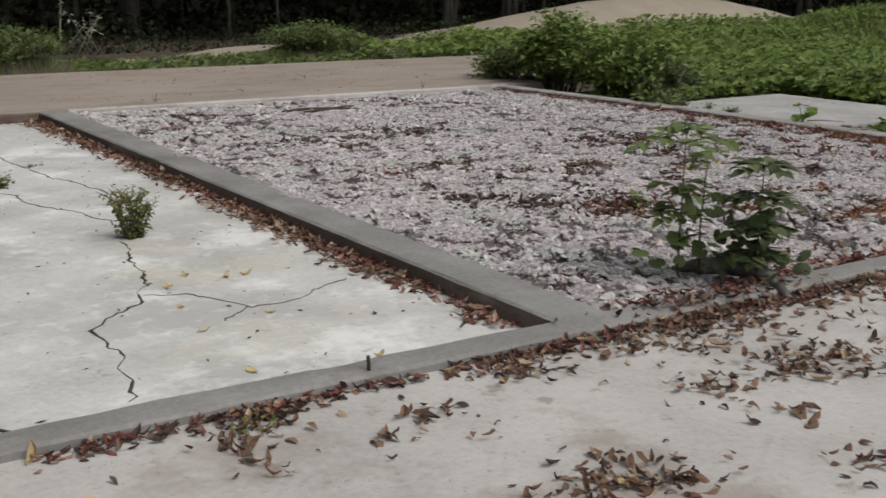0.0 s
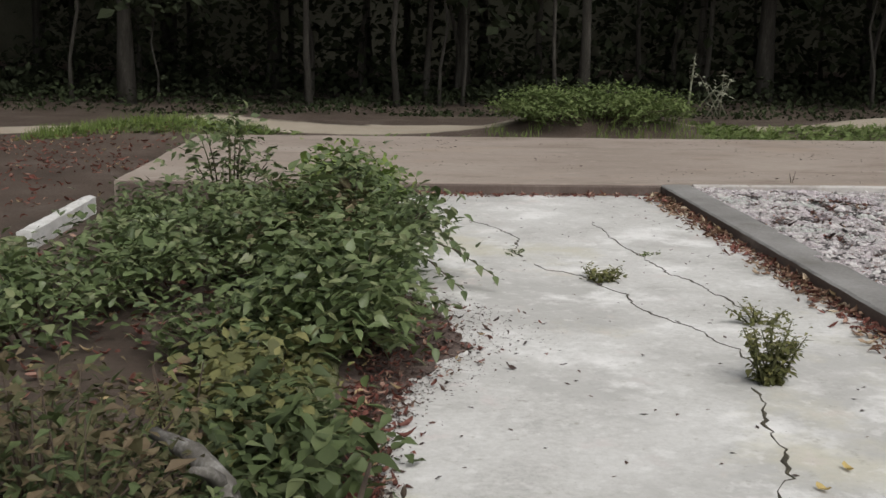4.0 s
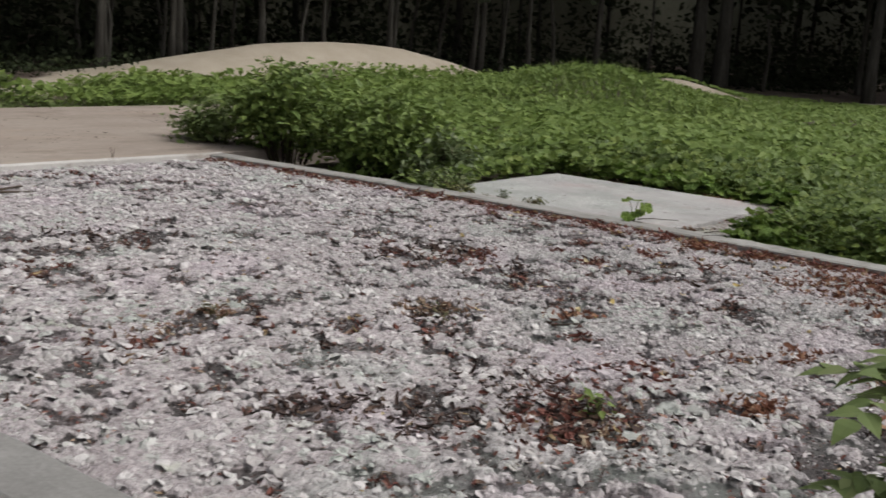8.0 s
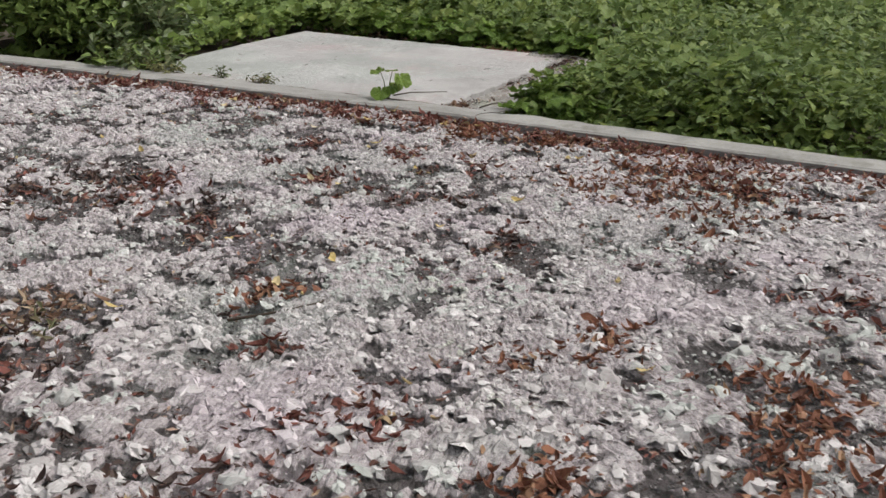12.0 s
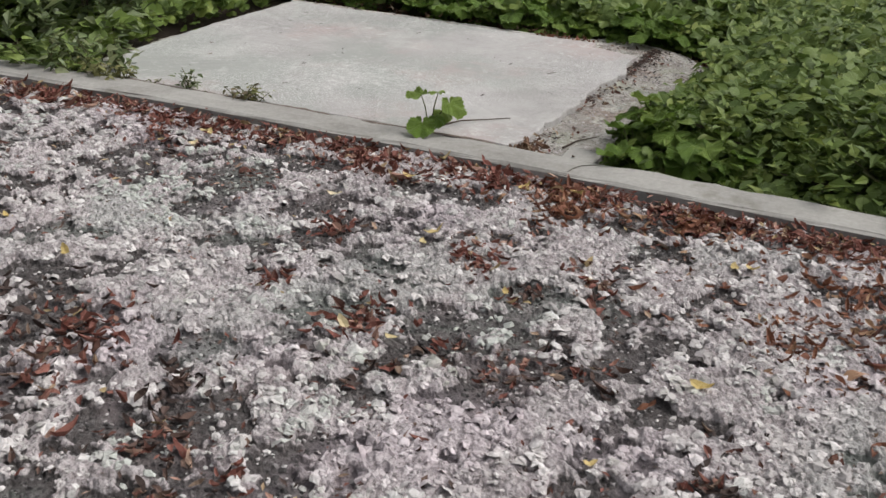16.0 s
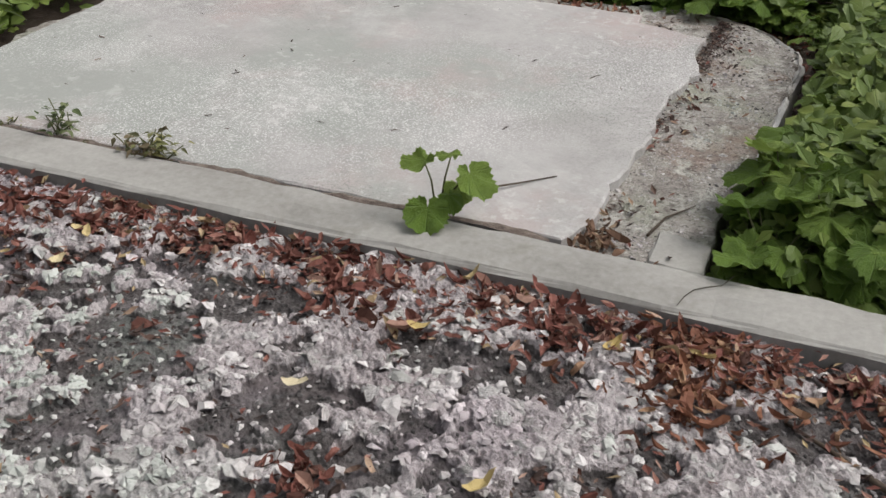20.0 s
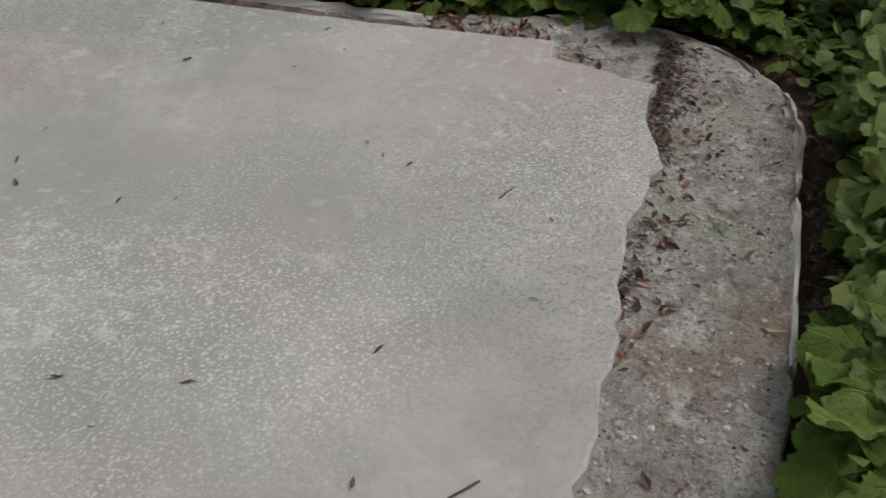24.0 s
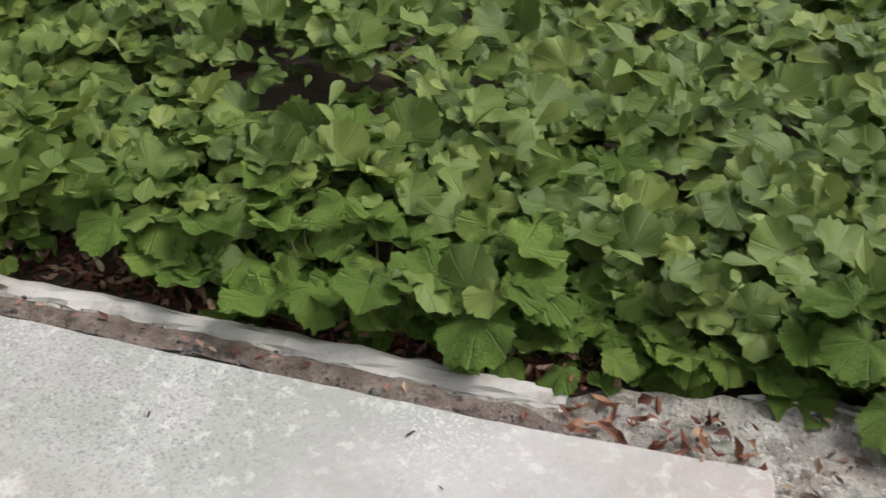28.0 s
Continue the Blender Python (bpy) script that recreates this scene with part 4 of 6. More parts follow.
def crust():
    x, y = bed_places(125000, 60)
    keep = crust_at(x, y) > rng.uniform(0.45, 1.05, len(x))
    x, y = x[keep], y[keep]
    near = (x > 6.4) & (y > 4.8) & (y < 9)
    k = near | (np.arange(len(x)) % 3 == 0)
    x, y, near = x[k], y[k], near[k]
    n = len(x)
    size = np.exp(rng.normal(np.log(0.025), 0.42, n)).clip(0.01, 0.055) * np.where(near, 1.0, 1.55)
    P = np.stack([x, y, bed_z(x, y) + 0.022 + rng.uniform(-0.006, 0.01, n)], 1)
    R = turns(n, size, 0.28)
    own = (x > 7.9) & (x < 9.2) & (y > 6.3) & (y < 7.6) & (size > 0.028)
    pick = np.flatnonzero(own)[:300]
    rest = np.setdiff1d(np.arange(n), pick)
    ob = part("crust", strew("crust", FRILLS, P[rest], R[rest], M_FLAKE), M_FLAKE, BED, "pale grey lichen crust in ragged pieces")
    tagged(ob, kind="stuff")
    shared = [tmesh("flake", f, M_FLAKE_ONE) for f in FRILLS]
    for n, i in enumerate(pick):
        o = part("flake", shared[n % len(shared)], None, BED)
        o.matrix_world = Matrix([[*R[i][0], P[i][0]], [*R[i][1], P[i][1]], [*R[i][2], P[i][2]], [0, 0, 0, 1]])
    x, y = bed_places(2400, 61)
    size = np.exp(rng.normal(np.log(0.022), 0.4, len(x))).clip(0.012, 0.05)
    ob = part("stones", strew("stones", CHIPS, np.stack([x, y, bed_z(x, y) + 0.006], 1), turns(len(x), size, 0.5), M_FLAKE), M_FLAKE, BED, "small pale stones and broken lumps")
    tagged(ob, kind="stuff")
    x, y = bed_places(110000, 63)
    k = (crust_at(x, y) < 0.4) & (x > 5.2)
    x, y = x[k], y[k]
    size = np.exp(rng.normal(np.log(0.013), 0.35, len(x)))
    ob = part("gravel", strew("gravel", CRUMBS, np.stack([x, y, bed_z(x, y) + 0.004], 1), turns(len(x), size, 0.4), M_GRAVEL), M_GRAVEL, BED, "dark grey gravel where the crust is gone")
    tagged(ob, kind="stuff")
    x, y = bed_places(26000, 62)
    size = np.exp(rng.normal(np.log(0.014), 0.4, len(x)))
    ob = part("grit", strew("grit", CRUMBS, np.stack([x, y, bed_z(x, y) + 0.006], 1), turns(len(x), size, 0.3), M_FLAKE), M_FLAKE, BED, "small grey crumbs of crust and gravel")
    tagged(ob, kind="stuff")


crust()


# ---- dead leaves ----
def leaves_at(name, x, y, z, size, material, label, pile=0.02, tilt=0.26):
    """Dead leaves strewn at the places given; the small ones are bits of leaf."""
    n = len(x)
    s = np.exp(rng.normal(np.log(size), 0.25, n))
    zz = z + 0.004 + np.abs(rng.normal(0, pile, n))
    me = strew(name, LITTERS if size > 0.031 else BITS, np.stack([x, y, zz], 1), turns(n, s, tilt), material)
    return tagged(part(name, me, material, None), label, "leaves", kind="stuff")


def band(n, x0, x1, y0, y1, axis, edge, fall, seed, clump=0.5):
    """Places that crowd against an edge: axis 0 or 1, edge coordinate, fall-off in metres."""
    g = np.random.default_rng(seed)
    x, y = g.uniform(x0, x1, n), g.uniform(y0, y1, n)
    d = np.abs(g.normal(0, fall, n))
    side = 1 if edge[1] > 0 else -1
    if axis == 0:
        x = edge[0] + side * d
    else:
        y = edge[0] + side * d
    keep = fnoise(x, y, 0.6, seed + 1) > clump * g.uniform(0.5, 1.2, n)
    return x[keep], y[keep]


g0 = np.random.default_rng(69)
# bed: a rusty band along the kerb, drifts in the corner and by the front wall, scattered patches
x, y = band(2900, 0, 1, 3.2, 12.0, 0, (0, -1), 0.1, 70, 0.0)
x = x + kerb_x(y) - 0.125
k = fnoise(x, y, 0.6, 71) > 0.4 * g0.uniform(0.5, 1.2, len(x))
x, y = x[k], y[k]
leaves_at("leaf_litter", x, y, bed_z(x, y) + 0.008, 0.047, M_LITTER, "red-brown dead leaves heaped along the kerb", 0.016, 0.38)
x, y = band(3000, 0, 1, 3.2, 12.0, 0, (0, -1), 0.14, 79, 0.0)
x = x + kerb_x(y) - 0.125
leaves_at("leaf_litter", x, y, bed_z(x, y) + 0.012, 0.028, M_LITTER, "crumbled red-brown leaves along the kerb", 0.02)
x, y = band(1900, 4.6, 9.6, 0, 1, 1, (3.15, 1), 0.13, 72, 0.42)
leaves_at("leaf_litter", x, y, bed_z(x, y), 0.055, M_LITTER, "red-brown dead leaves heaped by the front wall", 0.022)
x, y = bed_places(52000, 74)
w = 0.5 * fnoise(x, y, 0.22, 75) + 0.5 * fnoise(x, y, 0.8, 76) + 0.06 * (0.5 - crust_at(x, y))
w += 0.1 * np.exp(-((x - 5.0) / 0.9) ** 2 - ((y - 3.8) / 0.6) ** 2)
k = w > 0.655
x, y = x[k], y[k]
h = int(len(x) * 0.4)
leaves_at("leaf_litter", x[:h], y[:h], bed_z(x[:h], y[:h]) + 0.008, 0.04, M_LITTER, "scattered red-brown dead leaves on the gravel bed", 0.008)
leaves_at("leaf_litter", x[h:], y[h:], bed_z(x[h:], y[h:]) + 0.006, 0.04, M_DULL, "dark rotting leaves between the crust", 0.006)
x, y = bed_places(30000, 78)
k = fnoise(x, y, 0.5, 77) + 0.1 * np.clip((7.5 - x) / 3, -1, 1) > 0.44
x, y = x[k], y[k]
h = int(len(x) * 0.6)
leaves_at("leaf_litter", x[:h], y[:h], bed_z(x[:h], y[:h]) + 0.014, 0.024, M_DULL, "small dark bits of leaf and twig on the crust", 0.004)
leaves_at("leaf_litter", x[h:], y[h:], bed_z(x[h:], y[h:]) + 0.014, 0.028, M_LITTER, "small red-brown bits of leaf on the crust", 0.005)
# drifts of dead leaves: x, y, radius, how many, kind
KINDS = {"red": (M_LITTER, "red-brown"), "orange": (M_ORANGE, "orange-brown"), "dark": (M_DULL, "dark rotting"), "tan": (M_TAN, "tan withered")}
DRIFTS_EAST = [(8.22, 6.69, 0.075, 70, "red"), (8.78, 6.57, 0.075, 80, "red"), (8.29, 7.06, 0.04, 20, "red"), (9.47, 6.48, 0.15, 280, "orange"), (9.55, 5.98, 0.1, 150, "orange"), (8.78, 5.51, 0.11, 70, "orange"),
               (7.73, 7.36, 0.09, 50, "red"), (7.62, 6.89, 0.06, 30, "dark"), (8.8, 7.18, 0.05, 34, "red"), (8.88, 6.23, 0.06, 25, "red"), (9.45, 7.35, 0.11, 170, "red"), (9.48, 8.35, 0.14, 140, "red"),
               (9.15, 5.2, 0.36, 680, "orange"), (9.3, 4.9, 0.28, 360, "red"), (8.61, 4.74, 0.18, 140, "orange"), (9.3, 3.95, 0.22, 220, "orange"), (9.54, 6.95, 0.09, 130, "red")]
DRIFTS_MIDDLE = [(6.1, 5.17, 0.17, 140, "red"), (6.98, 4.75, 0.11, 110, "orange"), (6.97, 4.11, 0.16, 160, "orange"), (6.55, 4.0, 0.14, 160, "orange"), (6.14, 4.56, 0.1, 90, "orange"), (6.24, 6.52, 0.15, 150, "tan"),
                 (7.79, 4.13, 0.15, 100, "red"), (7.58, 7.6, 0.22, 160, "dark"), (7.62, 3.62, 0.14, 80, "red"), (6.83, 5.98, 0.09, 60, "orange"), (6.44, 5.68, 0.06, 30, "red"), (6.73, 4.96, 0.07, 40, "orange"),
                 (7.49, 7.3, 0.18, 90, "red"), (6.1, 6.45, 0.1, 60, "dark")]
DRIFTS_WEST = [(5.36, 5.41, 0.2, 170, "dark"), (5.4, 5.2, 0.15, 110, "red"), (5.34, 4.96, 0.17, 150, "dark"), (5.3, 4.93, 0.14, 60, "tan"), (5.25, 4.9, 0.16, 90, "red"), (4.79, 7.1, 0.14, 70, "tan"), (4.79, 5.54, 0.2, 190, "dark"),
               (4.61, 5.87, 0.16, 120, "dark"), (5.27, 7.21, 0.1, 50, "tan"), (5.1, 5.1, 0.15, 110, "red"), (4.54, 6.93, 0.14, 60, "red"), (5.9, 9.3, 0.3, 120, "dark"), (4.6, 8.9, 0.25, 120, "dark")]
for px, py, r, n, kind in DRIFTS_EAST + DRIFTS_MIDDLE + DRIFTS_WEST:
    m, what = KINDS[kind]
    x, y = px + g0.normal(0, r, n), py + g0.normal(0, r * 0.8, n)
    k = x < kerb_x(y) - 0.13
    leaves_at("leaf_litter", x[k], y[k], bed_z(x[k], y[k]) + 0.016, 0.044, m, "heap of %s dead leaves on the gravel bed" % what, 0.009, 0.34)
# dirt washed over the slab's edge from under the shrub
def dirt_z(x, y):
    reach = 0.14 + 0.46 * np.exp(-((y - 7.0) / 0.9) ** 2) + 0.22 * (fnoise(x, y, 0.35, 311) - 0.5)
    return -0.1 + 0.03 * np.clip(1 - (x - 0.3) / reach, -0.6, 1) + 0.018 * (fnoise(x, y, 0.12, 315) - 0.5)


def dirt_wedge():
    xs, ys = np.arange(0.3, 1.3, 0.025), np.arange(4.4, 9.8, 0.04)
    X, Y = np.meshgrid(xs, ys, indexing="ij")
    Z = dirt_z(X, Y)
    nx, ny = len(xs), len(ys)
    i, j = np.meshgrid(np.arange(nx - 1), np.arange(ny - 1), indexing="ij")
    a = (i * ny + j).ravel()
    quads = np.stack([a, a + ny, a + ny + 1, a + 1], 1)
    me = raw_mesh("dirt_drift", np.stack([X, Y, Z], -1).reshape(-1, 3), quads.ravel(), np.full(len(quads), 4), M_DIRT, True)
    tagged(part("dirt_drift", me, M_DIRT, None), "dark brown dirt washed over the slab's edge", "dirt", kind="stuff")


dirt_wedge()
# slab: against the partition wall and under the shrub
x, y = band(1500, 0, 1, 3.3, 12.0, 0, (3.22, -1), 0.1, 80, 0.46)
leaves_at("leaf_litter", x, y, -0.1, 0.055, M_TAN, "tan curled dead leaves along the low wall", 0.014)
x, y = band(900, 0, 1, 3.4, 12.0, 0, (3.22, -1), 0.075, 82, 0.3)
leaves_at("leaf_litter", x, y, -0.1, 0.05, M_LITTER, "red-brown dead leaves along the low wall", 0.012)
x, y = band(240, 0.5, 3.2, 0, 1, 1, (12.05, -1), 0.08, 84, 0.35)
leaves_at("leaf_litter", x, y, -0.1, 0.05, M_LITTER, "red-brown dead leaves at the pad's edge", 0.01)
x, y = band(1300, 0, 1, 3.2, 9.5, 0, (0.34, 1), 0.1, 86, 0.4)
leaves_at("leaf_litter", x, y, -0.1, 0.05, M_LITTER, "rusty dead leaves under the shrub", 0.012)
g = np.random.default_rng(88)
x, y = 0.33 + np.abs(g.normal(0, 0.17, 650)), 3.15 + np.abs(g.normal(0, 0.55, 650))
leaves_at("leaf_litter", x[:350], y[:350], -0.1, 0.05, M_LITTER, "rusty dead leaves in the slab's corner", 0.012)
leaves_at("leaf_litter", x[350:], y[350:], -0.1, 0.045, M_DULL, "dark rotting leaves in the slab's corner", 0.008)
y = g.uniform(4.6, 9.4, 15400)
x = 0.4 + np.abs(g.normal(0, 1, 15400)) * (0.06 + 0.3 * np.exp(-((y - 7.0) / 0.95) ** 2))
z = np.maximum(dirt_z(x, y), -0.1)
leaves_at("leaf_litter", x[:14000], y[:14000], z[:14000] - 0.002, 0.014, M_DULL, "dark crumbled leaves and dirt under the shrub", 0.002, 0.15)
leaves_at("leaf_litter", x[14000:14800], y[14000:14800], z[14000:14800], 0.034, M_LITTER, "rusty dead leaves at the shrub's edge", 0.006)
leaves_at("leaf_litter", x[14800:], y[14800:], z[14800:], 0.036, M_DULL, "dark rotting leaves at the shrub's edge", 0.005)
x, y = g.uniform(0.6, 3.1, 210), g.uniform(3.2, 12, 210)
leaves_at("leaf_litter", x, y, -0.103, 0.03, M_DULL, "single dark leaves on the pale slab", 0.001, 0.1)
# walkway: along the wall and in patches
x, y = band(2300, -4, 9.8, 0, 1, 1, (2.95, -1), 0.055, 90, 0.38)
h = len(x) // 2
leaves_at("leaf_litter", x[:h], y[:h], -0.04, 0.048, M_LITTER, "brown dead leaves along the front wall", 0.008)
leaves_at("leaf_litter", x[h:], y[h:], -0.04, 0.045, M_DULL, "dark rotting leaves along the front wall", 0.006)
x, y = band(480, 2.5, 9.8, 0, 1, 1, (2.93, -1), 0.11, 92, 0.47)
leaves_at("leaf_litter", x, y, -0.04, 0.055, M_TAN, "tan dead leaves along the front wall", 0.012)
x, y = g.uniform(-1, 9, 20000), g.uniform(-2.5, 2.8, 20000)
k = fnoise(x, y, 0.5, 94) * 0.7 + 0.3 * fnoise(x, y, 2.0, 95) + 0.04 * np.clip((x - 2) / 4, -1, 1) > 0.615
x, y = x[k], y[k]
h = len(x) // 2
leaves_at("leaf_litter", x[:h], y[:h], -0.04, 0.05, M_TAN, "patches of tan dead leaves on the walkway", 0.008)
leaves_at("leaf_litter", x[h:], y[h:], -0.04, 0.042, M_DULL, "patches of dark rotting leaves on the walkway", 0.004)
for px, py, r, n in ((3.95, 2.2, 0.14, 90), (3.75, 2.2, 0.1, 40), (3.24, 2.22, 0.1, 34), (2.36, 1.78, 0.12, 70), (2.54, 1.71, 0.09, 50), (2.72, 2.76, 0.09, 60), (2.2, 2.54, 0.06, 26),
                     (1.96, 2.45, 0.05, 12), (1.66, 2.82, 0.1, 60), (3.27, 1.87, 0.1, 14), (3.17, 1.47, 0.09, 24), (2.27, 2.31, 0.04, 6), (3.56, 2.8, 0.22, 130), (3.94, 2.78, 0.24, 180),
                     (5.06, 2.75, 0.4, 200), (4.5, 1.9, 0.2, 60)):
    n = int(n * 0.65)
    x, y = px + g.normal(0, r, n), np.minimum(py + g.normal(0, r * 0.7, n), 2.93)
    leaves_at("leaf_litter", x, y, -0.04, 0.05, M_TAN, "clump of tan and brown dead leaves on the walkway", 0.012)
    x, y = px + g.normal(0, r * 1.2, n // 2), np.minimum(py + g.normal(0, r * 0.9, n // 2), 2.84)
    leaves_at("leaf_litter", x, y, -0.04, 0.045, M_DULL, "dark rotting leaves on the walkway", 0.006)
x, y = g.uniform(-2, 9, 500), g.uniform(-2.5, 2.8, 500)
leaves_at("leaf_litter", x, y, -0.04, 0.035, M_DULL, "single dark leaves on the walkway", 0.002, 0.15)
x, y = g.normal(4.2, 0.3, 420), g.normal(3.05, 0.13, 420)
zz = np.where(np.abs(y - 3.04) < 0.11, 0.006, np.where(y < 3.0, -0.04, -0.05))
leaves_at("leaf_litter", x[:240], y[:240], zz[:240], 0.045, M_LITTER, "red-brown dead leaves heaped over the front wall", 0.012)
leaves_at("leaf_litter", x[240:], y[240:], zz[240:], 0.042, M_DULL, "dark rotting leaves heaped over the front wall", 0.01)
# stoop: grit and leaves in the broken strip and the joint
x, y = g.uniform(10.0, 12.1, 300), 6.99 - np.abs(g.normal(0, 0.09, 300))
k = (fnoise(x, y, 0.25, 96) > 0.48) & (y > 6.63)
x, y = x[k], y[k]
h = len(x) // 2
leaves_at("leaf_litter", x[:h], y[:h], -0.05, 0.03, M_LITTER, "dead leaves in the broken strip of the base", 0.005, 0.4)
leaves_at("leaf_litter", x[h:], y[h:], -0.05, 0.029, M_DULL, "dark dead leaves in the broken strip of the base", 0.004, 0.4)
x, y = g.uniform(11.95, 12.3, 110), g.uniform(6.9, 7.75, 110)
k = fnoise(x, y, 0.2, 97) > 0.53
leaves_at("leaf_litter", x[k], y[k], -0.05, 0.03, M_DULL, "dead leaves behind the notch of the slab", 0.005)
x, y = g.uniform(12.07, 12.1, 24), g.uniform(7.8, 9.4, 24)
leaves_at("leaf_litter", x, y, -0.038, 0.03, M_LITTER, "bits of leaf in the joint", 0.004)
SLIVER = [litter_leaf(0.06, 0.03, 0.22, 0.1), litter_leaf(-0.05, 0.03, 0.18, -0.1), litter_leaf(0.1, 0.02, 0.3)]
x, y = g.uniform(10.05, 11.95, 46), g.uniform(7.05, 9.3, 46)
me = strew("dry_bits", SLIVER, np.stack([x, y, np.full(46, -0.009)], 1), turns(46, g.uniform(0.01, 0.034, 46), 0.06), M_DULL)
tagged(part("dry_bits", me, M_DULL, None), "thin dark slivers of dead leaf on the smooth slab", "leaves", kind="stuff")
def on_base(x, y):
    """Where the rough base lies bare, inside its rounded back corner."""
    back = np.interp(y, [6.6, 6.64, 6.82, 7.17, 7.5, 7.8], [11.75, 11.98, 12.17, 12.3, 12.22, 12.1])
    return (y > 6.63) & (x < back) & ((y < 7.0) | (x > 12.0))


x, y = g.uniform(9.95, 12.3, 2400), g.uniform(6.62, 7.5, 2400)
k = on_base(x, y)
me = strew("grit", CRUMBS, np.stack([x[k], y[k], np.full(k.sum(), -0.05)], 1), turns(int(k.sum()), np.exp(rng.normal(np.log(0.009), 0.45, int(k.sum()))), 0.3), M_FLAKE)
tagged(part("grit", me, M_FLAKE, None), "small stones and crumbs on the rough base", "grit", kind="stuff")
x, y = g.uniform(9.95, 12.3, 2600), 7.02 - np.abs(g.normal(0, 0.05, 2600))
k = on_base(x, y) & (fnoise(x, y, 0.3, 93) > 0.47)
leaves_at("leaf_litter", x[k], y[k], -0.05, 0.02, M_DULL, "dark crumbled leaves along the broken slab edge", 0.006)
for count, size, mat, clump, what in ((1500, 0.009, M_FLAKE, 0.48, "pale broken stones bedded in the rough base"), (1500, 0.008, M_GRAVEL, 0.54, "dark gravel loose on the rough base"), (140, 0.022, M_FLAKE, 0.5, "larger pale lumps on the rough base")):
    x, y = g.uniform(9.95, 12.3, count), g.uniform(6.62, 7.5, count)
    k = on_base(x, y) & (fnoise(x, y, 0.22, count) > clump)
    me = strew("stones", CHIPS, np.stack([x[k], y[k], np.full(k.sum(), -0.05)], 1), turns(int(k.sum()), np.exp(rng.normal(np.log(size), 0.4, int(k.sum()))), 0.4), mat)
    tagged(part("stones", me, mat, None), what, "stones", kind="stuff")
x, y = g.uniform(9.95, 12.3, 120), g.uniform(6.62, 7.5, 120)
k = on_base(x, y) & (fnoise(x, y, 0.2, 91) > 0.5)
leaves_at("leaf_litter", x[k], y[k], -0.046, 0.03, M_TAN, "curled tan leaves on the rough base", 0.006)
x, y = 12.075 + g.normal(0, 0.02, 500), g.uniform(7.75, 9.45, 500)
me = strew("grit", CRUMBS, np.stack([x, y, np.full(500, -0.04)], 1), turns(500, np.exp(rng.normal(np.log(0.01), 0.4, 500)), 0.3), M_BED)
tagged(part("grit", me, M_BED, None), "dark crumbs in the joint", "grit", kind="stuff")
x, y = g.uniform(9.98, 12.6, 1500), 6.57 - np.abs(g.normal(0, 0.12, 1500))
leaves_at("leaf_litter", x, y, ground_z(x, y), 0.03, M_DULL, "dark rotting leaves on the soil beside the base", 0.006)
x, y = g.uniform(11.7, 12.7, 500), g.uniform(6.2, 6.95, 500)
k = x > np.interp(y, [6.2, 6.58, 6.64, 6.82, 7.17], [11.6, 11.7, 12.06, 12.25, 12.38])
leaves_at("leaf_litter", x[k], y[k], ground_z(x[k], y[k]), 0.035, M_LITTER, "dead leaves on the soil by the base's round corner", 0.008)
x, y = 12.36 + np.abs(g.normal(0, 0.15, 500)), g.uniform(6.5, 7.7, 500)
leaves_at("leaf_litter", x, y, ground_z(x, y), 0.03, M_DULL, "dark rotting leaves on the soil behind the base", 0.006)
x, y = 12.24 + np.abs(g.normal(0, 0.12, 700)), g.uniform(7.7, 9.6, 700)
leaves_at("leaf_litter", x, y, ground_z(x, y), 0.035, M_LITTER, "dead leaves on the soil behind the lip", 0.006)
x, y = g.normal(10.02, 0.06, 70), np.minimum(g.normal(6.9, 0.03, 70), 6.95)
leaves_at("leaf_litter", x, y, -0.045, 0.035, M_TAN, "orange-brown dry leaves in the corner of kerb and slab", 0.012, 0.6)
x, y = 12.2 + np.abs(g.normal(0, 0.08, 40)), g.uniform(7.6, 9.4, 40)
leaves_at("leaf_litter", x, y, np.maximum(ground_z(x, y), -0.04), 0.038, M_TAN, "tan dead leaves lodged along the lip", 0.006)
x, y = g.uniform(12.05, 12.22, 60), g.uniform(7.35, 7.75, 60)
leaves_at("leaf_litter", x, y, -0.042, 0.036, M_ORANGE, "orange-brown dead leaves in the notch of the slab", 0.01, 0.5)
# pad, weedy cell and ground about
x, y = g.uniform(-1.9, 13, 2600), g.uniform(12.2, 16.8, 2600)
k = fnoise(x, y, 0.6, 98) > 0.6
leaves_at("leaf_litter", x[k], y[k], 0.0, 0.03, M_DULL, "scattered dead leaves on the tan pad", 0.003, 0.2)
x, y = g.uniform(-9, 0.1, 7000), g.uniform(3, 17.5, 7000)
k = ~((x > -2.2) & (y > 11.6)) & (fnoise(x, y, 0.8, 99) > 0.4)
leaves_at("leaf_litter", x[k], y[k], ground_z(x[k], y[k]), 0.065, M_LITTER, "brown dead leaves on bare soil", 0.008)

# single pale leaves that lie apart
YL = [tmesh("yellow_leaf", litter_leaf(0.15, 0.05, 0.6), M_YELLOW), tmesh("yellow_leaf", litter_leaf(0.3, 0.12, 0.5), M_YELLOW)]


def yellow_leaf(x, y, z, size, k, tilt=18):
    o = tagged(new("fallen_leaf", YL[k % 2]), "pale yellow fallen leaf lying apart", "leaf", "fallen yellow leaves")
    o.matrix_world = pose(x, y, z + 0.0007 * tilt + size * 0.04, g.uniform(-tilt, tilt), g.uniform(-tilt, tilt), g.uniform(0, 360)) @ Matrix.Scale(size, 4)


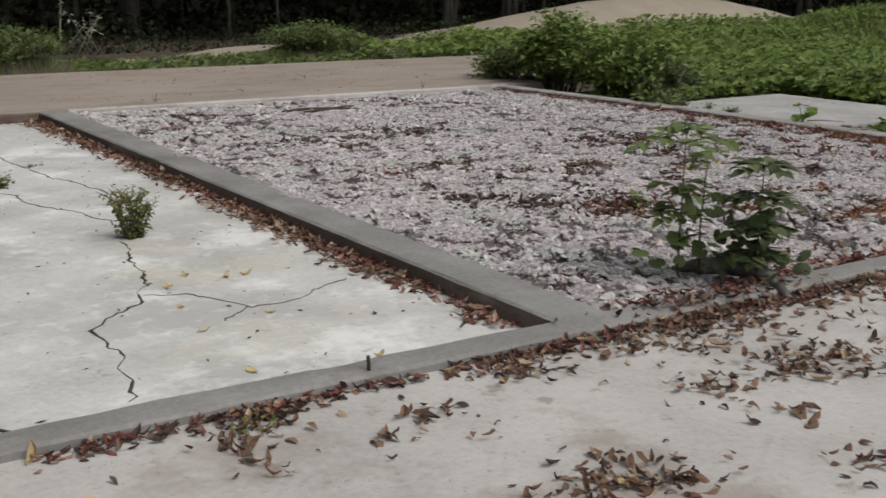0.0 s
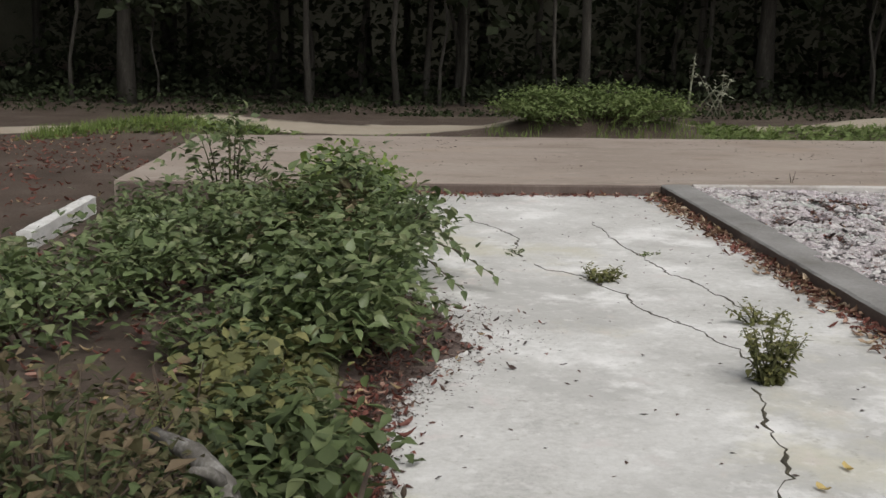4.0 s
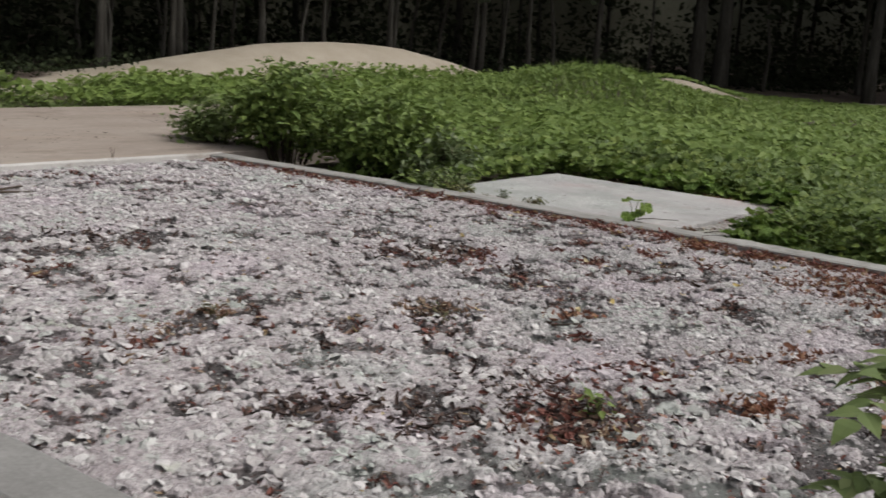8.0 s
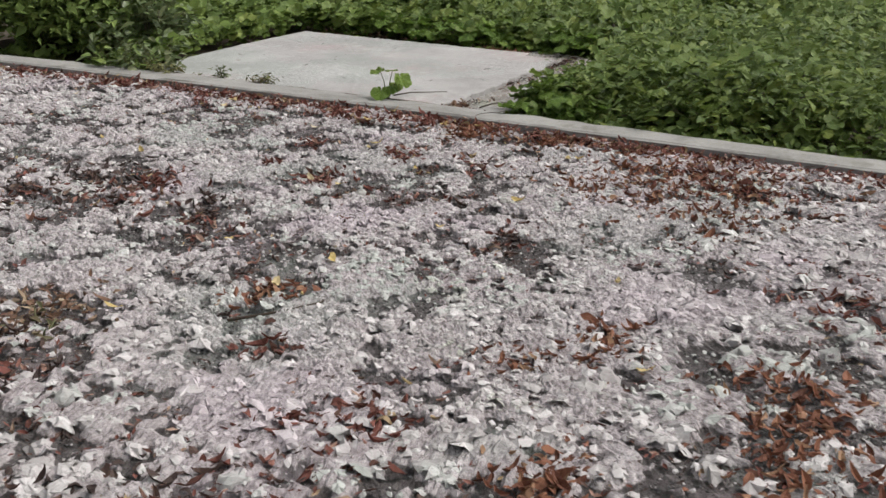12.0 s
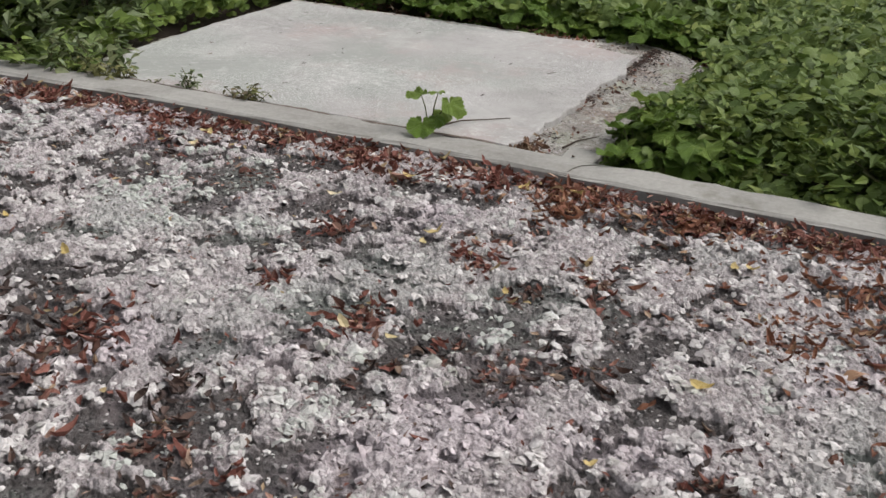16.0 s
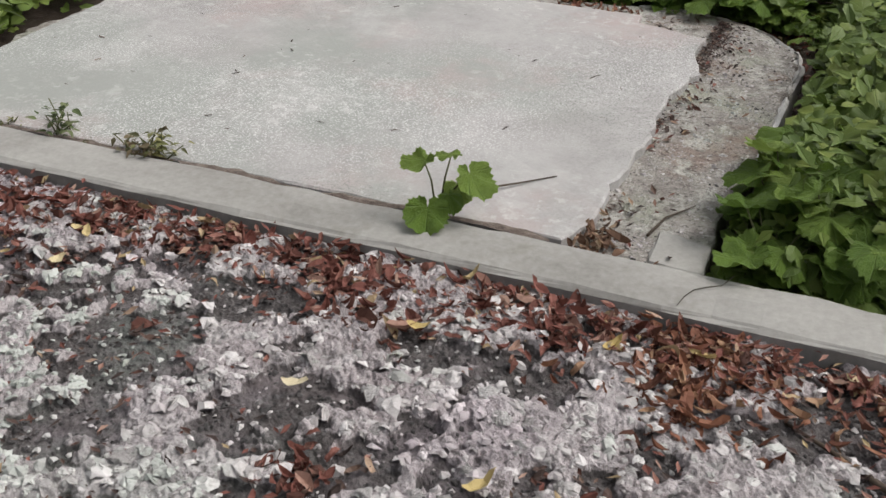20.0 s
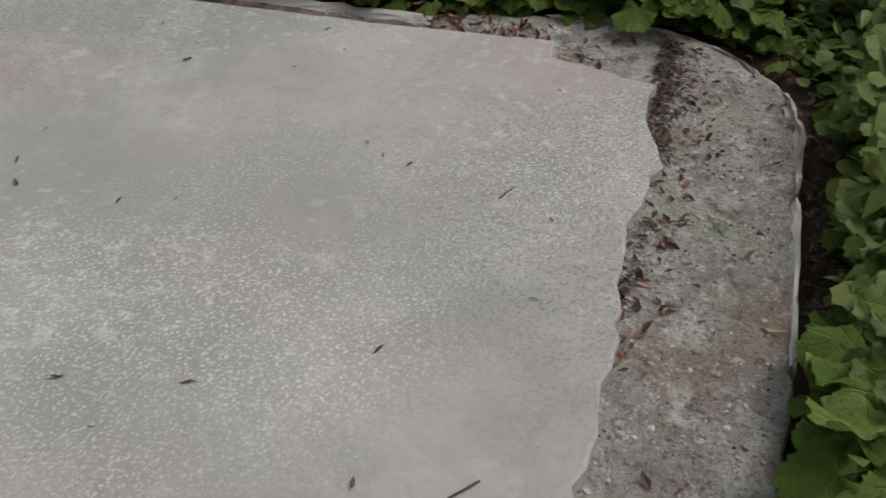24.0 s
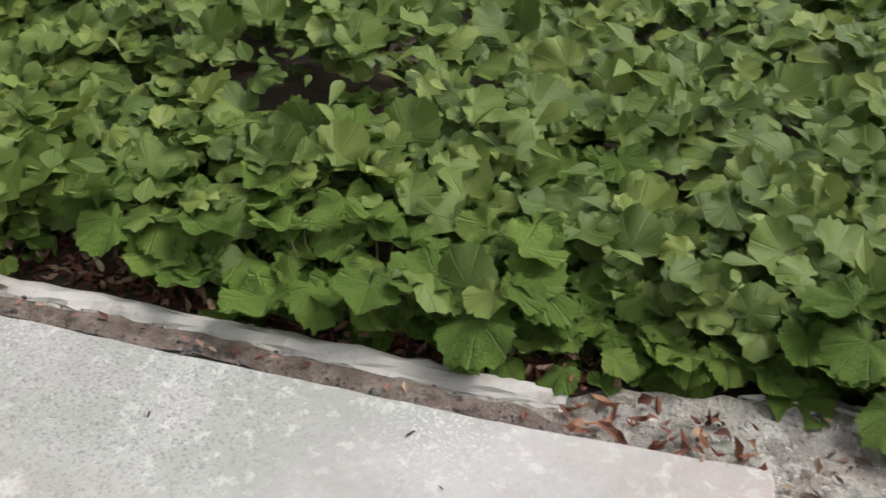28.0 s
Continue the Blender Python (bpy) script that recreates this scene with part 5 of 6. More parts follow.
for k in range(14):
    x, y = g.uniform(4, 9.4), g.uniform(3.3, 9.5)
    yellow_leaf(x, y, float(bed_z(x, y)) + 0.016, g.uniform(0.03, 0.05), k)
for k, (x, y, d) in enumerate([(9.04, 7.3, 0.06), (8.9, 6.79, 0.075), (8.8, 6.79, 0.05), (9.39, 8.16, 0.05), (9.25, 8.14, 0.05), (8.13, 6.7, 0.06), (8.14, 6.54, 0.05), (8.3, 5.66, 0.07), (9.19, 5.79, 0.055), (9.2, 5.73, 0.05), (7.21, 5.96, 0.06),
                               (6.89, 6.0, 0.07), (6.4, 6.33, 0.065), (7.57, 4.91, 0.05), (6.85, 4.55, 0.06), (9.37, 7.15, 0.055), (9.55, 6.5, 0.085), (9.5, 6.7, 0.055), (9.41, 8.2, 0.05), (8.09, 7.75, 0.06), (9.62, 6.15, 0.06)]):
    yellow_leaf(x, y, float(bed_z(x, y)) + 0.024, d, k)
for k in range(9):
    yellow_leaf(g.uniform(1.3, 3.0), g.uniform(3.3, 5.5), -0.1, g.uniform(0.05, 0.08), k, 5)
for k in range(12):
    yellow_leaf(g.uniform(0, 5), g.uniform(0.5, 2.7), -0.04, g.uniform(0.05, 0.09), k, 5)
yellow_leaf(6.32, 3.04, 0.003, 0.09, 1)


# ---- twigs, sticks and small things ----
def twig(points, r0, label, material=None):
    bm = bmesh.new()
    n = len(points)
    tube(bm, points, [r0 * (1 - 0.6 * i / (n - 1)) for i in range(n)], 5)
    ob = part("twig", bm, material or M_DRY, None)
    return tagged(ob, label, "twig")


twig([(9.97, 7.33, 0.0), (10.1, 7.28, 0.002), (10.2, 7.2, -0.004), (10.31, 7.12, -0.01)], 0.005, "thin dark bare twig on the smooth slab")
twig([(6.55, 5.95, -0.05), (6.7, 5.82, -0.04), (6.85, 5.76, -0.045), (6.98, 5.84, -0.05)], 0.006, "dark crooked twig on the gravel bed")
twig([(5.6, 11.0, -0.03), (5.9, 11.08, -0.02), (6.25, 11.05, -0.025), (6.6, 11.18, -0.03)], 0.02, "dark broken stick on the far gravel")
twig([(5.8, 10.85, -0.03), (6.2, 10.95, -0.02), (6.5, 10.9, -0.03)], 0.016, "dark broken stick on the far gravel")
twig([(10.12, 6.78, -0.042), (10.25, 6.76, -0.04), (10.37, 6.7, -0.042)], 0.005, "short dark twig on the rough base")
twig([(9.28, 6.05, -0.055), (9.36, 6.18, -0.05), (9.42, 6.28, -0.055)], 0.009, "short brown twig on the gravel bed")
twig([(7.05, 2.95, 0.012), (7.12, 2.97, 0.014), (7.16, 2.93, 0.012)], 0.006, "small dark twig on the front wall")
twig([(11.19, 7.29, -0.012), (11.22, 7.28, -0.011), (11.25, 7.265, -0.012)], 0.0025, "tiny forked twig on the smooth slab")
bm = bmesh.new()
tube(bm, [(2.19, 3.0, -0.02), (2.19, 3.0, 0.03), (2.188, 3.002, 0.062)], [0.008, 0.008, 0.007], 8)
tagged(part("rebar_stub", bm, M_IRON, None), "short rusty iron stub in the front wall", "iron stub")
bm = bmesh.new()
tube(bm, [(0.12, 4.1, -0.08), (0.1, 4.2, 0.06), (0.05, 4.32, 0.17), (-0.05, 4.45, 0.22), (-0.2, 4.58, 0.24)], [0.055, 0.05, 0.04, 0.035, 0.02], 8)
tube(bm, [(0.05, 4.32, 0.17), (0.02, 4.25, 0.24), (-0.02, 4.2, 0.27)], [0.03, 0.02, 0.01], 6)
tagged(part("driftwood_branch", bm, M_WOOD, None), "weathered grey and black broken branch among weeds", "branch")
bm = bmesh.new()
tube(bm, [(4.42, 3.62, -0.05), (4.46, 3.5, 0.0), (4.5, 3.34, 0.035), (4.54, 3.18, 0.045), (4.53, 3.04, 0.03), (4.5, 2.96, 0.0), (4.48, 2.88, -0.03)], [0.03, 0.042, 0.05, 0.046, 0.04, 0.03, 0.016], 9)
tube(bm, [(4.5, 3.34, 0.035), (4.42, 3.26, 0.01), (4.36, 3.2, -0.04)], [0.03, 0.022, 0.012], 7)
tagged(part("driftwood_branch", bm, M_WOOD, None), "weathered grey crooked branch lying across the front wall", "branch")
twig([(0.5, 3.3, -0.085), (0.72, 3.42, -0.08), (0.86, 3.38, -0.08), (1.0, 3.2, -0.085)], 0.012, "dark crooked stick in the slab's corner")
bm = bmesh.new()
tube(bm, [(0.36, 4.2, -0.08), (0.42, 4.4, 0.02), (0.47, 4.62, 0.12)], [0.02, 0.014, 0.006], 6)
tagged(part("broken_branch", bm, M_DRY, None), "dark broken branch leaning by the mossy wall", "branch")


# ---- plants ----
ONE_LEAF = [tmesh("leaf", h, M_LEAF_ONE, True) for h in HEARTS_FINE]
ONE_POINT = [tmesh("leaf", p, M_LEAF_ONE) for p in POINTS]


def rosette(seed, leaves, height, leaf, label="leafy garlic mustard plant with toothed round leaves", wide=1.0):
    """A low herb: leaf stalks spread from one root, each with its broad toothed leaf."""
    r = random.Random(seed)
    top = thing("herb_plant", label, "plant")
    for k in range(leaves):
        bm = bmesh.new()
        a = 2.4 * k + r.uniform(-0.4, 0.4)
        hgt = height * r.uniform(0.45, 1.0)
        out = wide * height * r.uniform(0.25, 0.85) * (1.1 - 0.4 * hgt / height)
        tip = Vector((out * math.cos(a), out * math.sin(a), hgt))
        tube(bm, [(0, 0, -0.02), tip * 0.5 + Vector((0, 0, hgt * 0.12)), tip], [0.003, 0.0025, 0.0018], 4)
        part("stalk", bm, M_STEM, top)
        o = part("leaf", ONE_LEAF[k % 4], None, top)
        s = leaf * r.uniform(0.65, 1.25)
        o.matrix_world = Matrix.Translation(tip) @ Euler((r.uniform(-0.3, 0.3), r.uniform(0.05, 0.55), a)).to_matrix().to_4x4() @ Matrix.Scale(s, 4)
    return top


HERBS = [rosette(101, 11, 0.2, 0.12), rosette(102, 9, 0.24, 0.14), rosette(103, 8, 0.16, 0.1)]
spots = []
gg = np.random.default_rng(105)
for k in range(62):
    # along the outer edges of the stoop and in front of its back lip
    if k < 30:
        x, y = 12.25 + abs(gg.normal(0, 0.35)) + 0.1, gg.uniform(7.2, 9.6)
    elif k < 52:
        x = gg.uniform(10.1, 12.6)
        y = (6.46 if x < 10.8 else 6.38) - abs(gg.normal(0, 0.3))
    else:
        x, y = gg.uniform(12.35, 13.2), gg.uniform(6.2, 7.4)
    spots.append((x, y))
spots += [(12.5, 7.6), (12.44, 7.9), (12.36, 8.2), (12.55, 7.3), (12.38, 8.55), (12.6, 7.95), (12.42, 9.0), (12.43, 7.45), (12.46, 7.12), (12.4, 7.66), (12.45, 6.92), (12.36, 7.96), (12.5, 7.3), (12.33, 8.35), (12.36, 8.75), (12.38, 6.75), (10.2, 6.47), (10.38, 6.44), (10.55, 6.46), (10.7, 6.44), (10.28, 6.28), (10.5, 6.24), (10.15, 6.12)]
for k, (x, y) in enumerate(spots):
    m = pose(x, y, float(ground_z(x, y)), 0, 0, gg.uniform(0, 360)) @ Matrix.Scale(gg.uniform(0.7, 1.1) * (1.05 if x < 11.0 else 0.8 if x < 12.2 else 1.0), 4)
    if k < 3:
        HERBS[k].matrix_world = m
    else:
        o = copy_thing(HERBS[k % 3], pose(0, 0, 0))
        o.matrix_world = m
    tagged((HERBS[k] if k < 3 else o), group="herbs round the stoop")

LOW = rosette(104, 10, 0.1, 0.1, wide=1.5)
for k, (x, y, s) in enumerate([(12.4, 7.5, 1.1), (12.45, 7.3, 1.2), (12.45, 7.05, 1.0), (12.34, 7.72, 1.1), (12.3, 7.95, 0.9), (12.31, 8.15, 1.0), (12.3, 8.5, 0.8), (12.42, 6.85, 1.0), (12.25, 6.6, 0.9), (12.3, 9.1, 0.8),
                               (11.9, 6.44, 0.8), (11.4, 6.42, 0.9), (10.9, 6.4, 0.9), (10.55, 6.42, 1.0), (10.3, 6.42, 1.1), (12.5, 7.6, 1.2), (12.48, 7.85, 1.2), (11.65, 6.36, 1.0), (12.05, 6.4, 1.0)]):
    o = LOW if k == 0 else copy_thing(LOW, pose(0, 0, 0))
    o.matrix_world = pose(x, y, float(ground_z(x, y)), 0, 0, 67 * k) @ Matrix.Scale(s, 4)
    tagged(o, "low garlic mustard plant beside the rough base", group="herbs round the stoop")

# the lone seedling by the kerb and the small weeds in joints
def seedling():
    """The young plant in the kerb joint: a few round toothed leaves, each on its own stalk."""
    top = thing("herb_plant", "young plant with round leaves in the kerb joint", "plant")
    # sideways, towards the bed, height, leaf size, yaw, tip
    for k, (u, v, h, size, yaw, tip) in enumerate([(-0.03, 0.06, 0.06, 0.125, 200, 0.75), (0.03, 0.03, 0.085, 0.075, 230, 0.55), (-0.045, 0.0, 0.175, 0.095, 150, 0.45), (0.03, -0.03, 0.18, 0.08, 60, 0.1), (0.085, 0.0, 0.14, 0.125, 245, 0.8), (0.05, -0.02, 0.1, 0.09, 230, 0.5)]):
        end = Vector((-0.92 * v + 0.38 * u, -0.38 * v - 0.92 * u, h))
        bm = bmesh.new()
        tube(bm, [(0, 0, -0.02), end * 0.5 + Vector((0, 0, h * 0.15)), end], [0.0035, 0.003, 0.002], 5)
        part("stalk", bm, M_STEM, top)
        o = part("leaf", ONE_LEAF[k % 4], None, top)
        o.matrix_world = Matrix.Translation(end) @ Euler((0, tip, math.radians(yaw))).to_matrix().to_4x4() @ Matrix.Scale(size, 4)
    return top


lone = seedling()
lone.matrix_world = pose(9.89, 7.33, -0.01)

def leafy_stem(name, seed, stems, height, spread, leaf, per, material, label, category, templates=None, crowd=1.0, stem_mat=None, low=0.25):
    """An upright plant: thin bent stems, leaves set along them in one part a stem."""
    r = random.Random(seed)
    grn = np.random.default_rng(seed)
    top = thing(name, label, category)
    for k in range(stems):
        a = 2.4 * k + r.uniform(-0.5, 0.5)
        lean = spread * r.uniform(0.3, 1.0)
        h = height * r.uniform(0.65, 1.0)
        root = Vector((r.gauss(0, spread * 0.15), r.gauss(0, spread * 0.15), -0.03))
        tip = root + Vector((lean * math.cos(a), lean * math.sin(a), h))
        pts = [root, root.lerp(tip, 0.35) + Vector((0, 0, h * 0.08)), root.lerp(tip, 0.7) + Vector((0, 0, h * 0.07)), tip]
        bm = bmesh.new()
        tube(bm, pts, [0.006 * crowd, 0.005 * crowd, 0.004 * crowd, 0.002], 5)
        st = part("stem", bm, stem_mat or M_STEM, top)
        if per:
            f = grn.uniform(low, 1.0, per)
            P = np.array([list(root.lerp(tip, t)) for t in f]) + np.stack([np.zeros(per), np.zeros(per), h * 0.08 * np.sin(f * np.pi)], 1)
            P += grn.normal(0, leaf * 0.3, (per, 3))
            ang = grn.uniform(0, 2 * np.pi, per)
            s = leaf * grn.uniform(0.6, 1.15, per) * (1.1 - 0.5 * f)
            part("foliage", strew("foliage", templates or POINTS, P, turns(per, s, 0.35, ang), material), material, st)
    return top


def put(ob, x, y, z, rz=0, s=1.0):
    ob.matrix_world = pose(x, y, z, 0, 0, rz) @ Matrix.Scale(s, 4)
    return ob


# small weeds in the joint between kerb and stoop
for k, (x, y, h, m) in enumerate([(9.87, 8.33, 0.09, M_RUST), (9.9, 8.27, 0.1, M_OLIVE), (9.88, 8.66, 0.1, M_WEED), (9.82, 9.02, 0.1, M_OLIVE), (9.8, 9.15, 0.13, M_OLIVE), (9.78, 9.28, 0.14, M_HERB), (9.9, 9.22, 0.2, M_SHRUB), (9.8, 9.42, 0.2, M_SHRUB), (9.98, 9.47, 0.16, M_SHRUB),
                                  (9.74, 9.55, 0.2, M_HERB), (9.86, 8.1, 0.03, M_RUST), (9.86, 8.5, 0.04, M_RUST), (9.85, 8.85, 0.05, M_OLIVE)]):
    put(leafy_stem("joint_weed", 580 + k, 7, h, h * 1.1, h * 0.55, 7, m, "small leafy weed growing from the kerb joint", "weed", crowd=0.5, low=0.2), x, y, -0.012, 40 * k)
# weeds in the slab's cracks
put(leafy_stem("crack_weed", 121, 16, 0.34, 0.16, 0.052, 46, M_OLIVE, "yellow-green bushy weed growing from the slab crack", "weed", low=0.02), 2.29, 6.14, -0.1)
put(leafy_stem("crack_weed", 122, 7, 0.15, 0.17, 0.05, 24, M_OLIVE, "small green weed growing from the slab crack", "weed"), 2.57, 7.2, -0.1)
put(leafy_stem("crack_weed", 123, 9, 0.13, 0.2, 0.055, 26, M_OLIVE, "low green weed growing from the slab crack", "weed"), 1.88, 8.28, -0.1)
put(leafy_stem("crack_weed", 124, 5, 0.06, 0.14, 0.04, 10, M_HERB, "flat green weed growing from the slab crack", "weed"), 2.4, 9.12, -0.1)
put(leafy_stem("crack_weed", 125, 5, 0.06, 0.16, 0.04, 10, M_SHRUB, "flat dark weed growing from the slab crack", "weed"), 1.46, 9.14, -0.1)
put(leafy_stem("crack_weed", 126, 6, 0.09, 0.12, 0.05, 8, M_HERB, "tuft of grassy weed at the front wall", "weed"), 1.62, 2.8, -0.06)
# saplings in the bed
BROAD = [point_leaf(0.68, 0.05, 0.2), point_leaf(0.6, 0.06, 0.1), point_leaf(0.64, 0.03, 0.3)]


def sapling(seed, tiers, low, leaf, material, label):
    """A young tree: one stem, tiers of level leaf sprays round it, single leaves lower down."""
    r = random.Random(seed)
    grn = np.random.default_rng(seed)
    top = thing("bed_sapling", label, "sapling")
    h = max(t[0] for t in tiers)
    bm = bmesh.new()
    tube(bm, [(0, 0, -0.03), (0.015, 0.01, h * 0.5), (0.0, -0.01, h)], [0.007, 0.005, 0.003], 6)
    st = part("stem", bm, M_STEM, top)
    P = np.stack([grn.normal(0, 0.09, low), grn.normal(0, 0.09, low), h * grn.uniform(0.1, 0.62, low)], 1)
    part("foliage", strew("foliage", HEARTS_FAR, P, turns(low, leaf * grn.uniform(0.6, 1.05, low), 0.45), material, True), material, st)
    for z, count, reach in tiers:
        for k in range(count):
            a = 6.283 * k / count + r.uniform(-0.3, 0.3) + z * 9
            w = reach * r.uniform(0.75, 1.1)
            d = Vector((math.cos(a), math.sin(a), 0))
            pts = [Vector((0, 0, z)), d * w * 0.5 + Vector((0, 0, z + 0.035)), d * w + Vector((0, 0, z + 0.005))]
            bm = bmesh.new()
            tube(bm, pts, [0.003, 0.0025, 0.0015], 4)
            br = part("branch", bm, M_STEM, top)
            f = np.array([0.3, 0.3, 0.5, 0.5, 0.7, 0.7, 0.88, 0.88, 1.0])
            P = np.array([[d.x * w * t, d.y * w * t, z + 0.035 * math.sin(3.1 * t)] for t in f])
            yaw = a + np.array([1, -1] * 4 + [0]) * 0.95 + grn.normal(0, 0.12, 9)
            part("foliage", strew("foliage", BROAD, P, turns(9, leaf * grn.uniform(0.8, 1.1, 9), 0.15, yaw), material), material, br)
    return top


put(sapling(131, [(0.8, 3, 0.1), (0.74, 5, 0.3), (0.5, 3, 0.18), (0.36, 4, 0.15)], 30, 0.095, M_HUMP, "tall green sapling with level leaf sprays on the gravel bed"), 4.33, 3.5, -0.07)
put(sapling(132, [(0.66, 2, 0.2), (0.46, 2, 0.16)], 12, 0.085, M_HUMP, "thin green sapling beside the taller one"), 4.43, 3.44, -0.07, 40)
put(sapling(133, [(0.62, 5, 0.13), (0.45, 5, 0.17), (0.3, 5, 0.16), (0.16, 5, 0.15)], 44, 0.1, M_WEED, "young green sapling by the front wall"), 4.54, 3.16, -0.05)
put(leafy_stem("bed_sapling", 134, 3, 0.16, 0.1, 0.08, 8, M_HERB, "small yellow-green seedling in dead leaves", "seedling"), 5.4, 5.0, -0.06)
put(leafy_stem("bed_sapling", 135, 3, 0.1, 0.1, 0.06, 8, M_RUST, "small withered seedling in dead leaves", "seedling"), 5.24, 7.2, -0.06)
put(leafy_stem("bed_sapling", 136, 4, 0.1, 0.14, 0.06, 9, M_RUST, "small withered seedling in dead leaves", "seedling"), 6.1, 6.4, -0.06)
# dry seed stalks beside the slab
def dry_stalk(seed, h, label):
    """A bare dead stalk that forks upwards, with a small seed head at each end."""
    r = random.Random(seed)
    top = thing("dry_stalk", label, "dry weed")
    bm, ends = bmesh.new(), []
    lean = Vector((r.uniform(-0.12, 0.12), r.uniform(-0.12, 0.12), h))
    tube(bm, [(0, 0, -0.02), lean * 0.5 + Vector((0.012, 0, 0)), lean], [0.004, 0.003, 0.0018], 5)
    ends.append(lean)
    for k in range(6):
        f = r.uniform(0.35, 0.85)
        p = lean * f
        a = r.uniform(0, 6.28)
        e = p + Vector((math.cos(a) * 0.3, math.sin(a) * 0.3, 0.75)) * h * r.uniform(0.2, 0.42)
        tube(bm, [p, p.lerp(e, 0.5) + Vector((math.cos(a), math.sin(a), 0)) * 0.012, e], [0.0022, 0.0018, 0.0014], 4)
        ends.append(e)
    part("stem", bm, M_DRY, top)
    for e in ends:
        bm = bmesh.new()
        tube(bm, [e - Vector((0, 0, 0.006)), e + Vector((0, 0, 0.004)), e + Vector((0.002, 0, 0.016)), e + Vector((0.003, 0, 0.026))], [0.002, 0.0075, 0.006, 0.0015], 6)
        part("seed_head", bm, M_DRY, top)
    return top


for k, (x, y, h) in enumerate([(0.44, 3.62, 0.56), (0.55, 3.5, 0.5), (0.42, 3.46, 0.42), (0.58, 3.34, 0.4), (0.45, 3.3, 0.42), (0.66, 3.6, 0.32), (0.4, 3.78, 0.3)]):
    put(dry_stalk(560 + k, h, "dry dark forked stalk with small seed heads"), x, y, -0.1, 50 * k)
for k, (x, y) in enumerate([(-0.9, 4.0), (-0.6, 4.6), (-0.35, 4.2), (-1.2, 4.4), (-0.2, 4.9), (-0.75, 3.5)]):
    put(leafy_stem("dry_stalk", 145 + k, 3, 0.72, 0.16, 0.04, 9, M_RUST, "dry brown stalk among the weeds", "dry weed", crowd=0.8, stem_mat=M_DRY, low=0.4), x, y, -0.1)
put(leafy_stem("dry_stalk", 143, 2, 0.16, 0.05, 0.02, 6, M_DULL, "small dry stalk at the pad edge", "dry weed", crowd=0.6, stem_mat=M_DRY, low=0.4), 8.2, 12.2, 0.0)
put(leafy_stem("dry_stalk", 144, 2, 0.15, 0.05, 0.02, 6, M_DULL, "small dry stalk on the pad", "dry weed", crowd=0.6, stem_mat=M_DRY, low=0.4), 4.6, 12.35, 0.0)


def shrub(name, seed, cx, cy, rx, ry, h, limbs, leaves, leaf, material, label, templates, z=-0.1, gap=0.35, lift=0.0):
    """A low wide shrub: limbs from the ground, leaves in uneven clumps over a lumpy outline."""
    r = random.Random(seed)
    grn = np.random.default_rng(seed)
    top = thing(name, label, "shrub", pose(cx, cy, z))
    tips = []
    for k in range(limbs):
        a, q = r.uniform(0, 2 * math.pi), math.sqrt(r.random())
        tip = Vector((rx * q * math.cos(a), ry * q * math.sin(a), h * r.uniform(0.5, 1.0) * (1.05 - 0.45 * q * q)))
        root = Vector((tip.x * 0.35, tip.y * 0.45, -0.03))
        bm = bmesh.new()
        tube(bm, [root, root.lerp(tip, 0.5) + Vector((0, 0, h * 0.12)), tip], [0.009, 0.006, 0.003], 5)
        part("branch", bm, M_DRY if k % 3 else M_STEM, top)
        tips += [root.lerp(tip, f) + Vector((0, 0, h * 0.12 * math.sin(f * 3.1))) for f in (0.45, 0.7, 0.9, 1.0)]
    T = np.array([list(t) for t in tips])
    own = grn.integers(0, len(T), leaves)
    P = T[own] + grn.normal(0, 1, (leaves, 3)) * np.array([0.1, 0.1, 0.07])
    P[:, 2] = np.maximum(P[:, 2], 0.02)
    s = leaf * np.exp(grn.normal(0, 0.25, leaves))
    part("foliage", strew("foliage", templates, P, turns(leaves, s, 0.4), material, len(templates[-1][0]) > 9, material is M_LEAF), material, top)
    return top


shrub("shrub", 151, 0.26, 8.3, 0.62, 1.3, 0.72, 70, 5000, 0.072, M_SHRUB, "dark green leafy shrub leaning over the slab", POINTS)
shrub("shrub", 152, 0.2, 9.9, 0.42, 0.9, 0.66, 26, 2400, 0.07, M_HERB, "bright green shrub at the slab's edge", POINTS)
shrub("shrub", 153, -0.7, 8.9, 0.85, 1.6, 0.46, 56, 4600, 0.065, M_SHRUB, "dull green weeds filling the cell", POINTS)
shrub("shrub", 154, -1.35, 7.2, 0.7, 1.0, 0.3, 34, 2300, 0.065, M_SHRUB, "dull green nettle-like weeds in the cell", POINTS)
shrub("shrub", 155, -0.75, 10.6, 0.35, 0.4, 0.95, 9, 420, 0.08, M_SHRUB, "tall sparse weed above the shrub", POINTS_FAR)
shrub("shrub", 156, 0.0, 5.4, 0.25, 0.9, 0.28, 30, 1500, 0.065, M_OLIVE, "yellow-green weeds over the mossy wall", POINTS)
shrub("shrub", 174, -0.45, 4.35, 0.5, 0.7, 0.5, 30, 900, 0.052, M_WEED, "yellow-green weeds among the withered ones", POINTS_FAR)
shrub("shrub", 157, -0.5, 4.3, 0.5, 0.7, 0.6, 44, 1500, 0.048, M_RUST, "rusty brown withering weeds", POINTS_FAR)
shrub("shrub", 158, -1.1, 3.7, 0.6, 0.5, 0.4, 34, 950, 0.066, M_WEED, "bright green broad-leaved weeds", POINTS_FAR + HEARTS_MID)
shrub("shrub", 175, -0.7, 3.6, 0.6, 0.45, 0.5, 34, 800, 0.055, M_RUST, "withered brown weeds among the green ones", POINTS)
